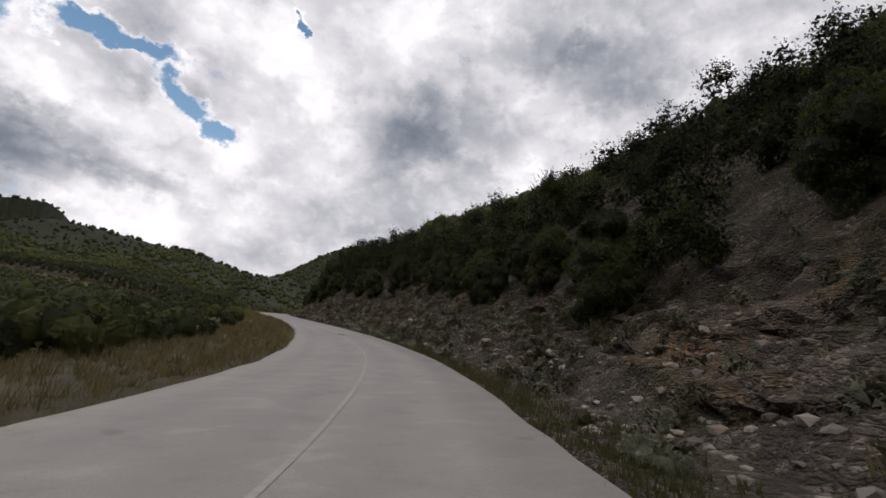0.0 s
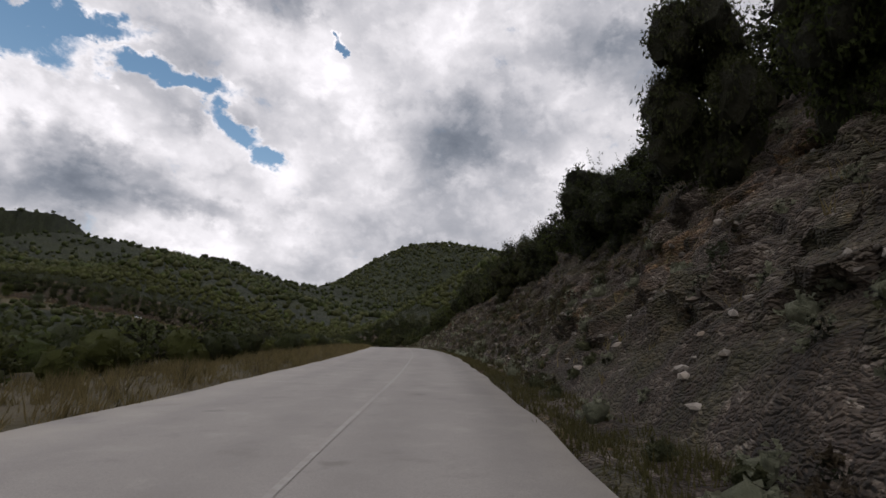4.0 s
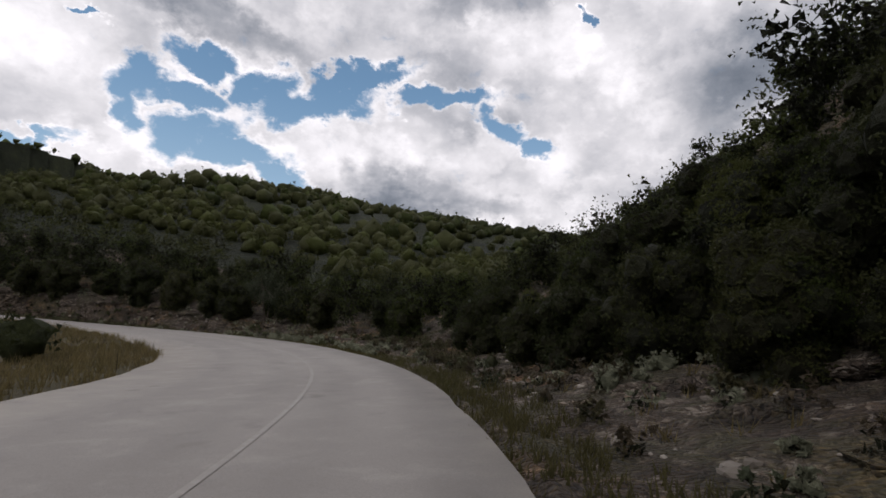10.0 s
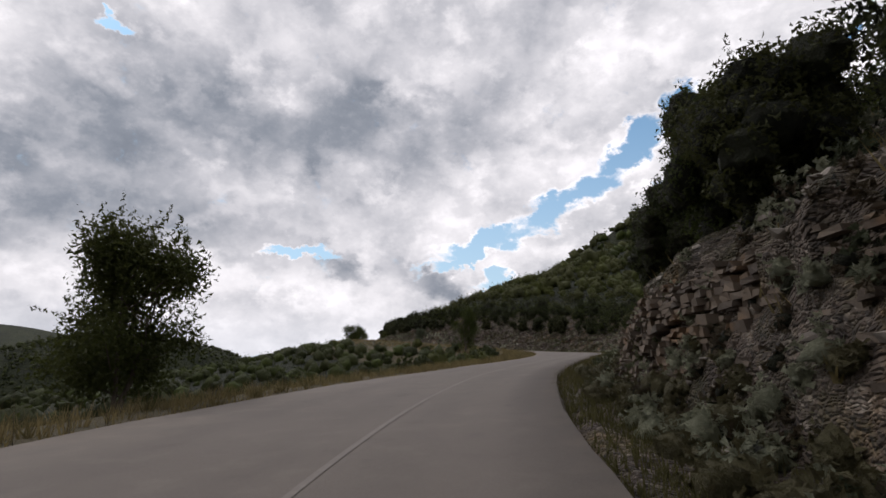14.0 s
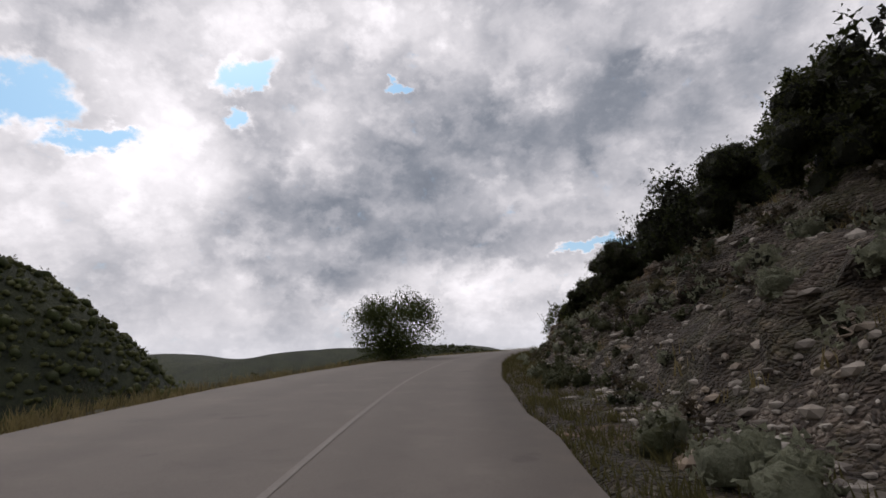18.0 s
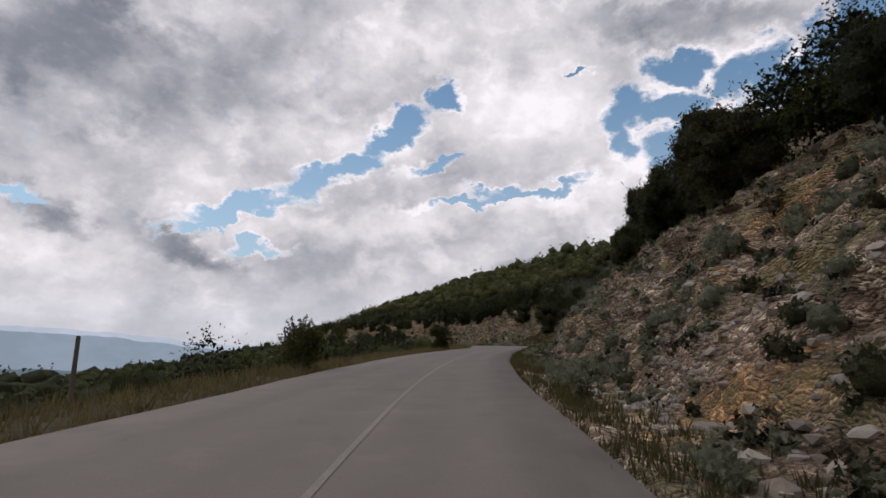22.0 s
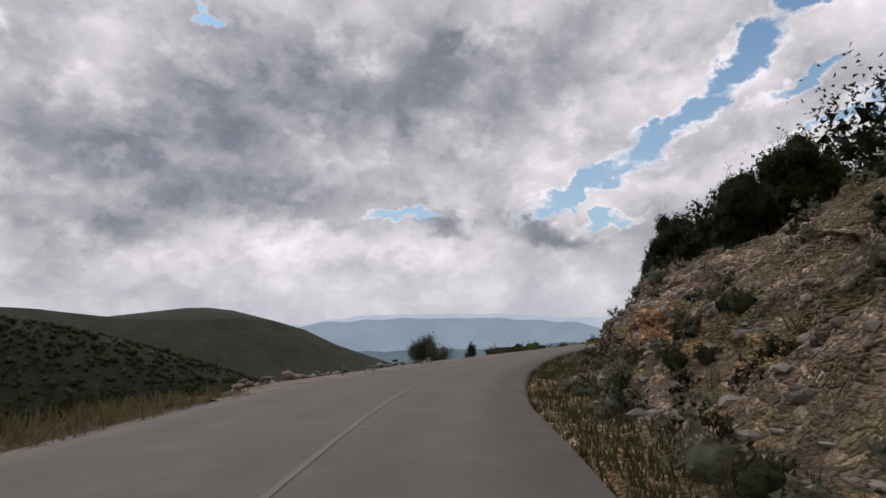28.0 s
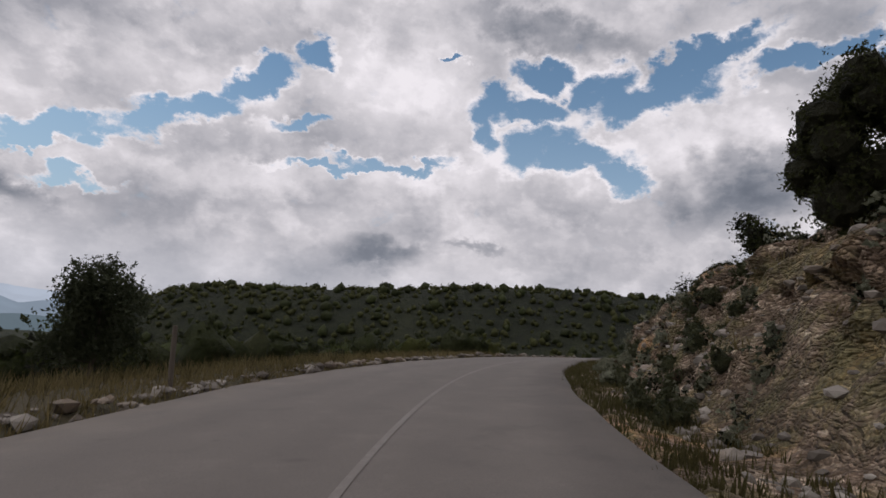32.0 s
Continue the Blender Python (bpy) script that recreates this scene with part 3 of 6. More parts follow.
def ground_height(x, y, sunk=False):
    """Height of the land. Sunk: dropped below the road, its banks and verges, which are laid over it."""
    shape = np.shape(x)
    x, y = np.ravel(np.asarray(x, float)), np.ravel(np.asarray(y, float))
    i, o, mean = nearest(x, y)
    d = np.abs(o)
    right = o > 0
    e = np.where(right, o - RIGHT, LEFT - o)
    edge = RD["z"][i] - (MID[i] + np.where(right, RIGHT, LEFT)) * RD["tilt"][i]
    base = edge + (mean - edge) * step(15, 60, d)
    near = base + np.where(right, right_profile(e, i), left_profile(e, i))
    near = np.where(e < 0, RD["z"][i] - (o + MID[i]) * RD["tilt"][i], near)
    near = near + 0.5 * grain(x, y, 0.12, 3) * step(6, 20, e) + 3 * grain(x, y, 0.02, 8) * step(30, 120, e)
    t = np.where(right, step(220, 480, d), step(70, 230, d))
    z = near * (1 - t) + far_height(x, y) * t
    if sunk:
        z = z - 2.6 * (1 - step(8, 15, np.abs(e)))
    return z.reshape(shape)


def mesh_of(name, verts, faces, mat, smooth=True):
    """A mesh from arrays of corners and of faces with the same number of corners each."""
    me = bpy.data.meshes.new(name)
    verts, faces = np.asarray(verts, np.float32), np.asarray(faces, np.int32)
    k_ = faces.shape[1]
    me.vertices.add(len(verts))
    me.vertices.foreach_set("co", verts.ravel())
    me.loops.add(faces.size)
    me.loops.foreach_set("vertex_index", faces.ravel())
    me.polygons.add(len(faces))
    me.polygons.foreach_set("loop_start", np.arange(0, faces.size, k_, dtype=np.int32))
    me.polygons.foreach_set("loop_total", np.full(len(faces), k_, np.int32))
    me.polygons.foreach_set("use_smooth", np.full(len(faces), smooth))
    me.materials.append(mat)
    me.update(calc_edges=True)
    return me


def sheet(nu, nv):
    """Faces of a sheet of nu rows by nv points."""
    a = (np.arange(nu - 1)[:, None] * nv + np.arange(nv - 1)[None]).ravel()
    return np.stack([a, a + nv, a + nv + 1, a + 1], 1)


def part(name, me, parent, label=""):
    ob = new(name, me)
    ob.parent = parent
    if label:
        ob["label"] = label
    return ob


# ---- land ----
def spread(lo, hi, fine, a, b, far):
    out, v, g = [lo], lo, fine
    mid = list(np.arange(lo, hi + fine, fine))
    g, v, up = fine, mid[-1], []
    while v < b:
        g *= 1.22
        v += g
        up.append(v)
    g, v, down = fine, lo, []
    while v > a:
        g *= 1.22
        v -= g
        down.append(v)
    return np.array(down[::-1] + mid + up)


gx, gy = spread(-1080, 260, 5.0, -4700, 4700, 0), spread(-180, 640, 5.0, -4700, 4700, 0)
X, Y = np.meshgrid(gx, gy, indexing="ij")
Z = ground_height(X, Y, sunk=True)
ground = new("ground", mesh_of("ground", np.stack([X.ravel(), Y.ravel(), Z.ravel()], 1), sheet(len(gx), len(gy))[:, ::-1], HILL))
tagged(ground, "wooded hillsides and valley floor under dense dark scrub", "ground", kind="structure")


def strip(first, last, per, offsets, height):
    """Corners of a band along the road: offsets from the middle line (right is positive)."""
    q = np.arange(first, last, per)
    i0 = np.clip(np.floor(q).astype(int), 0, NS - 2)
    f = q - i0
    g = {n_: RD[n_][i0] * (1 - f) + RD[n_][i0 + 1] * f for n_ in RD}
    mid = MID[i0] * (1 - f) + MID[i0 + 1] * f
    o = np.asarray(offsets)[None, :] + mid[:, None] * 1.0
    x = g["x"][:, None] + g["rx"][:, None] * o
    y = g["y"][:, None] + g["ry"][:, None] * o
    return q, i0, x, y, height(q, i0, o, g, np.asarray(offsets))


def road_height(q, i, o, g, off):
    return g["z"][:, None] - o * g["tilt"][:, None]


lat = np.array([LEFT - 0.5, LEFT - 0.02, LEFT, -2.8, -1.4, 0, 1.4, RIGHT, RIGHT + 0.02, RIGHT + 0.4])
q, i, x, y, z = strip(0, NS - 1, 1.0, lat, road_height)
wob_l, wob_r = 0.16 * grain(q, q * 0, 0.35, 21, 4), 0.14 * grain(q, q * 0 + 9, 0.4, 22, 4)
for col, w in ((1, wob_l), (2, wob_l), (7, wob_r), (8, wob_r)):
    x[:, col] += RD["rx"][i] * w
    y[:, col] += RD["ry"][i] * w
for col in (0, 1, 2):
    x[:, col] -= RD["rx"][i] * WIDE[i]
    y[:, col] -= RD["ry"][i] * WIDE[i]
    z[:, col] += WIDE[i] * RD["tilt"][i]
z[:, [1, 8]] -= 0.05
z[:, [0, 9]] -= 0.5
across = np.broadcast_to(lat[None], x.shape).astype(np.float32).ravel()
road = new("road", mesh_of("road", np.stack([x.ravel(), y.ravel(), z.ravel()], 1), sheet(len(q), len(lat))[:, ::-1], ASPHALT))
road.data.attributes.new("across", "FLOAT", "POINT").data.foreach_set("value", across)
tagged(road, "pale worn asphalt mountain road with ragged edges", "road", kind="structure")
q, i, x, y, z = strip(0, NS - 1, 1.0, [-0.038, 0.038], road_height)
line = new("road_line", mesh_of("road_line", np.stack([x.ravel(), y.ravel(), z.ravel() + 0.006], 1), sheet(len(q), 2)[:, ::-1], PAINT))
tagged(line, "thin worn white centre line on the road", "road marking", kind="structure")


def bank_height(q, i, o, g, off):
    e = (off - RIGHT)[None, :] + 0 * o
    ii = np.broadcast_to(i[:, None], e.shape)
    z = (g["z"] - (MID[i] + RIGHT) * g["tilt"])[:, None] + right_profile(e, ii)
    rocky = step(0.0, 0.8, e - DITCH[ii]) * (1 - 0.75 * step(0, 2.5, e - DITCH[ii] - RUN[ii]))
    qq = np.broadcast_to(q[:, None], e.shape)
    lump = 0.5 * grain(qq, e, 0.35, 31, 4) + 0.32 * grain(qq, e * 1.6, 1.1, 37, 3)
    ledge = 0.25 * np.round(grain(qq * 0.35, z * 1.0, 1.4, 41, 2) * 3) / 3
    small = 0.06 * grain(qq, e, 1.6, 43, 2) * step(0.2, 0.8, e)
    sink = -1.5 * step(15, 17, e) - 0.25 * (1 - step(0.0, 0.1, e)) * 1.0
    return z + rocky * (lump + ledge) * np.minimum(TOP[ii] / 3, 1.2) + small + sink - 0.02


lat = np.concatenate([[RIGHT - 0.3, RIGHT - 0.02], RIGHT + np.arange(0.05, 8.4, 0.19), RIGHT + np.arange(8.6, 10.5, 0.4), RIGHT + np.arange(10.8, 17.5, 0.9)])
q, i, x, y, z = strip(0, NS - 1, 0.3, lat, bank_height)
# steep faces break into beds of rock that stand out and back, block by block
def beds(q, z, thick, long, seed):
    """Random set-back of the rock blocks, between -1 and 1."""
    layer = np.floor(z / thick + 0.35 * grain(q, z, 0.25, seed, 2))
    return hash2(layer, np.floor(q / (long * (0.6 + hash2(layer, 0 * q, seed + 1))) + 9 * hash2(layer, 0 * q, seed + 2)), seed) * 2 - 1


qq, ee, zz = np.broadcast_to(q[:, None], x.shape), np.broadcast_to((lat - RIGHT)[None], x.shape), z + 0.06 * q[:, None]
rock = step(0.2, 1.0, ee - DITCH[i][:, None]) * (1 - step(0.3, 1.6, ee - (DITCH + RUN)[i][:, None]))
rock = rock * step(-0.5, 0.15, grain(qq, ee * 1.5, 0.13, 55, 3) + 0.25)
push = 0.35 * grain(qq, z, 0.9, 51, 3) * step(0.3, 1.2, ee - DITCH[i][:, None]) + rock * (0.34 * beds(qq, zz, 0.8, 1.9, 57) + 0.2 * beds(qq, zz, 0.34, 0.75, 58))
z = z + rock * 0.1 * beds(qq, zz, 0.5, 0.6, 59)
x, y = x + RD["rx"][i][:, None] * push, y + RD["ry"][i][:, None] * push
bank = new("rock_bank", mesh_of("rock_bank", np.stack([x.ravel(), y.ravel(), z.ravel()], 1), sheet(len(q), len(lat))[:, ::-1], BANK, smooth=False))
q_bank, x_bank, y_bank, z_bank, lat_bank = q, x, y, z, lat
tagged(bank, "cut bank of broken limestone and brown earth beside the road", "rock bank", kind="structure")


def verge_height(q, i, o, g, off):
    e = (LEFT - off)[None, :] + 0 * o
    ii = np.broadcast_to(i[:, None], e.shape)
    qq = np.broadcast_to(q[:, None], e.shape)
    z = (g["z"] - (MID[i] + LEFT) * g["tilt"])[:, None] + left_profile(e, ii)
    return z + 0.07 * grain(qq, e, 0.8, 61, 3) * step(0.1, 0.8, e) - 1.5 * step(15, 17, e) - 0.25 * (1 - step(0.0, 0.1, e)) - 0.02


lat = np.concatenate([LEFT - np.arange(16.5, 4.0, -0.9), LEFT - np.arange(4.0, 0.0, -0.4), [LEFT + 0.02, LEFT + 0.3]])
q, i, x, y, z = strip(0, NS - 1, 0.8, lat, verge_height)
verge = new("verge", mesh_of("verge", np.stack([x.ravel(), y.ravel(), z.ravel()], 1), sheet(len(q), len(lat))[:, ::-1], EARTH))
# a strip of pale grit lies along the asphalt
verge.data.materials.append(GRAVEL)
u_face = np.interp(0.5 * (q[:-1] + q[1:]), np.arange(NS), RD["u"])[:, None]
e_face = (LEFT - 0.5 * (lat[:-1] + lat[1:]))[None] + 0.0 * u_face
gritty = np.interp(u_face, [-2, 1, 2.5, 7, 8, 12, 16, 17.5, 24, 25, 29.5, 31, 39], [0.2, 0.2, 0.7, 0.4, 0.1, 0.2, 0.2, 0.5, 0.4, 0.2, 0.5, 0.5, 1.0])
gritty = gritty * (1 + 0.9 * grain(u_face * 33 + 0 * e_face, 0 * e_face, 0.22, 64, 3))
verge.data.polygons.foreach_set("material_index", (e_face < gritty).ravel().astype(np.int32))
q_verge, x_verge, y_verge, z_verge, lat_verge = q, x, y, z, lat
tagged(verge, "dry grassy verge of brown earth along the road", "verge", kind="structure")

# ---- plants ----
rng = np.random.default_rng(7)
BX, BY, BZ, BQ, BE = x_bank, y_bank, z_bank, q_bank, lat_bank - RIGHT
VX, VY, VZ, VQ, VE = x_verge, y_verge, z_verge, q_verge, LEFT - lat_verge


def station(u):
    return np.interp(u, RD["u"], np.arange(NS))


def on_grid(q, e, gq, ge, arrs):
    a = np.clip((np.asarray(q, float) - gq[0]) / (gq[1] - gq[0]), 0, len(gq) - 1.001)
    order = np.argsort(ge)
    b = np.clip(np.interp(e, ge[order], order.astype(float)), 0, len(ge) - 1.001)
    i0, j0 = a.astype(int), b.astype(int)
    f, g = a - i0, b - j0
    out = [(m[i0, j0] * (1 - f) + m[i0 + 1, j0] * f) * (1 - g) + (m[i0, j0 + 1] * (1 - f) + m[i0 + 1, j0 + 1] * f) * g for m in arrs]
    return np.stack(out, -1)


def on_right(u, e):
    """A point on the bank, e metres outside the right edge of the asphalt."""
    u, e = np.atleast_1d(np.asarray(u, float)), np.atleast_1d(np.asarray(e, float))
    p = on_grid(station(u), np.minimum(e, 14.5), BQ, BE, (BX, BY, BZ))
    far = e > 14.5
    if far.any():
        i = np.clip(np.round(station(u[far])).astype(int), 0, NS - 1)
        o = e[far] + RIGHT + MID[i]
        p[far, 0], p[far, 1] = RD["x"][i] + RD["rx"][i] * o, RD["y"][i] + RD["ry"][i] * o
        p[far, 2] = ground_height(p[far, 0], p[far, 1])
    return p


def on_left(u, e):
    u, e = np.atleast_1d(np.asarray(u, float)), np.atleast_1d(np.asarray(e, float))
    p = on_grid(station(u), np.minimum(e, 14.0), VQ, VE, (VX, VY, VZ))
    far = e > 14.0
    if far.any():
        i = np.clip(np.round(station(u[far])).astype(int), 0, NS - 1)
        o = LEFT - e[far] + MID[i]
        p[far, 0], p[far, 1] = RD["x"][i] + RD["rx"][i] * o, RD["y"][i] + RD["ry"][i] * o
        p[far, 2] = ground_height(p[far, 0], p[far, 1])
    return p


ICO_V, ICO_F = None, None
_b = bmesh.new()
bmesh.ops.create_icosphere(_b, subdivisions=1, radius=1)
ICO_V = np.array([v.co[:] for v in _b.verts])
ICO_F = np.array([[v.index for v in f.verts] for f in _b.faces])
_b.free()
_b = bmesh.new()
bmesh.ops.create_icosphere(_b, subdivisions=2, radius=1)
ICO2_V = np.array([v.co[:] for v in _b.verts])
ICO2_F = np.array([[v.index for v in f.verts] for f in _b.faces])
_b.free()


def unit(v):
    return v / np.maximum(np.linalg.norm(v, axis=-1, keepdims=True), 1e-9)


def leaves(r, centers, normals, size, slim=0.45, bend=0.0):
    """Pointed leaves round the centers; returns corners and faces."""
    n = len(centers)
    t = unit(np.cross(normals, r.normal(size=(n, 3))))
    b = np.cross(normals, t)
    s = (size * r.uniform(0.6, 1.35, n))[:, None]
    v = np.stack([centers - t * s, centers + b * s * slim * 2 - normals * s * bend, centers + t * s], 1)
    return v.reshape(-1, 3), np.arange(3 * n).reshape(-1, 3)


def lumps(r, n, spread_, low, high):
    a = r.normal(size=(n, 3))
    a = unit(a) * r.uniform(0.25, 1, (n, 1)) ** 0.6 * np.array(spread_)
    return a, r.uniform(low, high, n)


def twig_fan(r, n, per, low, high):
    """Directions and reach of n leaves that sit along twigs, per leaves on each, from low to a tip near high."""
    k_ = max(n // per, 1)
    d = unit(r.normal(size=(k_, 3)) + (0, 0, 0.25))
    tip = high * (0.72 + 0.36 * r.uniform(0, 1, k_) ** 1.5)
    t = np.linspace(0.08, 1, per)[None] + r.uniform(-0.06, 0.06, (k_, per))
    return np.repeat(d, per, 0), (low + (tip[:, None] - low) * t).ravel(), k_ * per


def crown_points(r, c, rad, n):
    d, reach, n = twig_fan(r, n, 7, 0.55, 1.0)
    k_ = np.repeat(r.choice(len(c), n // 7, p=rad**2 / (rad**2).sum()), 7)
    p = c[k_] + d * (rad[k_] * reach)[:, None] + r.normal(size=(n, 3)) * 0.022
    deep = np.zeros(n, bool)
    for cc, rr in zip(c, rad):
        deep |= ((p - cc) ** 2).sum(1) < (0.6 * rr) ** 2
    return p[~deep], unit(d[~deep] * 0.6 + r.normal(size=(int((~deep).sum()), 3)))


def two_part_mesh(name, lv, lf, cv, cf, leaf, core):
    """One mesh of leaves and a core, coloured as shade when given CORE."""
    me = bpy.data.meshes.new(name)
    verts = np.concatenate([lv, cv]).astype(np.float32)
    me.vertices.add(len(verts))
    me.vertices.foreach_set("co", verts.ravel())
    loops = np.concatenate([lf.ravel(), (cf + len(lv)).ravel()]).astype(np.int32)
    me.loops.add(len(loops))
    me.loops.foreach_set("vertex_index", loops)
    a, b = len(lf), len(cf)
    start = np.concatenate([np.arange(a) * lf.shape[1], a * lf.shape[1] + np.arange(b) * cf.shape[1]]).astype(np.int32)
    total = np.concatenate([np.full(a, lf.shape[1]), np.full(b, cf.shape[1])]).astype(np.int32)
    me.polygons.add(a + b)
    me.polygons.foreach_set("loop_start", start)
    me.polygons.foreach_set("loop_total", total)
    me.polygons.foreach_set("material_index", np.concatenate([np.zeros(a), np.ones(b)]).astype(np.int32))
    me.materials.append(leaf)
    me.materials.append(core)
    me.update(calc_edges=True)
    return me


def cores(r, c, rad, scale=0.8):
    v = np.concatenate([ICO2_V * rd * scale * r.uniform(0.72, 1.12, (len(ICO2_V), 1)) + p for p, rd in zip(c, rad)])
    f = np.concatenate([ICO2_F + j * len(ICO2_V) for j in range(len(c))])
    return v, f


def bush_mesh(seed, leaf, n, size, spread_=(0.62, 0.62, 0.82), count=11, slim=0.45, twigs=0):
    r = np.random.default_rng(seed)
    c, rad = lumps(r, count, spread_, 0.2, 0.38)
    c[:, 2] = c[:, 2] + 0.92
    c[:, 2] = np.maximum(c[:, 2], 0.2)
    p, d = crown_points(r, c, rad, n)
    keep = p[:, 2] > -0.05
    lv, lf = leaves(r, p[keep], d[keep], size, slim)
    if twigs:
        base = c[r.integers(0, count, twigs)]
        tip = base + unit(r.normal(size=(twigs, 3)) * 0.25 + (0, 0, 1)) * r.uniform(0.35, 0.75, (twigs, 1))
        t = r.uniform(0.4, 1, (twigs, 14, 1))
        pp = (base[:, None] * (1 - t) + tip[:, None] * t + r.normal(size=(twigs, 14, 3)) * 0.02).reshape(-1, 3)
        v2, f2 = leaves(r, pp, unit(r.normal(size=(len(pp), 3))), size * 0.9, slim * 0.8)
        lf = np.concatenate([lf, f2 + len(lv)])
        lv = np.concatenate([lv, v2])
    # lumps filling the bush, painted dark as the shade between its leaves
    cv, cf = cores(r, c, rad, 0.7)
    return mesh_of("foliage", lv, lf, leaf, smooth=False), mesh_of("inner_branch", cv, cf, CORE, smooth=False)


BUSHES = [bush_mesh(100 + j, OAK, 20000, 0.027, count=38, twigs=22) for j in range(4)] + [bush_mesh(120 + j, BROAD, 19000, 0.0275, count=36, twigs=30) for j in range(3)]
OLIVES = [bush_mesh(140 + j, OLIVE, 6000, 0.042, (0.5, 0.5, 0.8), 22, 0.28, twigs=34) for j in range(2)]


def set_bush(me, p, w, h, turn_, label, group, sunk=0.12, name="bush"):
    ob = new(name)
    part("foliage", me[0], ob)
    part("inner_branch", me[1], ob, "dark core painted as inner shade")
    ob.matrix_world = Matrix.Translation((p[0], p[1], p[2] - sunk * h)) @ Matrix.Rotation(turn_, 4, "Z") @ Matrix.Diagonal((w / 2, w / 2 * 0.95, h / 2.0, 1))
    tagged(ob, label, "bush", group)
    return ob


# dense scrub on the brow of the bank: place along the drive, chance of a bush, width, height
BROW = [(-2, 0.9, 3.4, 3.0), (0.6, 1, 3.8, 3.8), (1.0, 0.95, 3.6, 3.6), (2, 0.98, 4.4, 5.2), (2.6, 1, 4.8, 6.4), (3.2, 1, 5.0, 7.0), (4, 1, 5.0, 7.2), (5, 0.9, 4.0, 4.6), (6.0, 0.9, 4.0, 5.0), (6.5, 1, 4.6, 5.8), (6.8, 0.7, 3.2, 3.0), (8, 0.8, 3.2, 2.8), (9, 0.95, 3.8, 4.2), (10, 1, 4.0, 4.6), (10.5, 0.9, 3.0, 2.6),
        (11.1, 0.9, 3.4, 3.4), (11.5, 1, 4.2, 4.8), (12, 1, 4.0, 4.6), (12.5, 1, 3.6, 3.8), (12.85, 1, 3.4, 3.4), (13.5, 1, 3.4, 3.6), (14.2, 1, 3.4, 3.5), (15, 0.9, 3.4, 3.0), (16.6, 0.95, 3.4, 3.2), (17.4, 1, 3.9, 4.0), (17.9, 0.95, 3.4, 3.2), (18.7, 0.95, 3.2, 2.6), (19.3, 1, 3.6, 3.4), (19.9, 1, 4.2, 4.6), (20.75, 1, 4.2, 5.0), (21.1, 0.95, 4.2, 5.2), (21.5, 0.9, 4.0, 4.8)]
BROW_2 = [(21.75, 0.7, 3.6, 3.6), (22.5, 0.5, 3.2, 3.2), (23.3, 0.75, 3.6, 4.2), (24.0, 0.7, 3.0, 2.8), (24.6, 0.8, 3.4, 3.4), (25.2, 0.9, 3.6, 4.0), (25.8, 0.9, 3.8, 4.4), (26.4, 0.9, 3.6, 4.2), (27, 0.8, 3.2, 3.0), (28.4, 0.35, 2.8, 2.6), (29.2, 0.5, 3.0, 2.6), (29.9, 1, 4.8, 5.6), (30.2, 1, 5.0, 7.0), (30.75, 1, 5.0, 7.0), (31.05, 0.8, 3.6, 3.6), (31.2, 0.5, 3.0, 2.6), (31.8, 0.3, 2.4, 2.0), (33, 0.4, 2.6, 2.2), (39, 0.4, 2.6, 2.2)]
BEHIND = []
q_ = 0.0
while q_ < NS - 60:
    u_ = float(np.interp(q_, np.arange(NS), RD["u"]))
    chance, w_, h_ = [float(v[0]) for v in table(BROW + BROW_2, np.array([u_]))]
    d_, r_ = float(np.interp(u_, RD["u"], DITCH)), float(np.interp(u_, RD["u"], RUN))
    for row in range(4):
        if rng.uniform() > chance:
            continue
        e_ = d_ + r_ + 0.6 + row * 2.0 + rng.uniform(-0.6, 0.9)
        uu = u_ + rng.uniform(-0.03, 0.03)
        p_ = on_right(uu, e_)[0]
        s_ = rng.uniform(0.75, 1.25)
        if row == 0 and rng.uniform() < 0.6:
            kind_ = BUSHES[rng.integers(0, 4)] if rng.uniform() < (0.5 if u_ < 11 else 0.85) else BUSHES[rng.integers(4, 7)]
            set_bush(kind_, p_, w_ * s_, h_ * s_ * rng.uniform(0.85, 1.2), rng.uniform(0, 6.28), "dark green evergreen shrub on the brow of the rock bank", "scrub on the bank")
        else:
            BEHIND.append((*p_, 0.5 * w_ * s_ * rng.uniform(0.8, 1.1), h_ * s_))
    q_ += 3.7 * rng.uniform(0.85, 1.2)

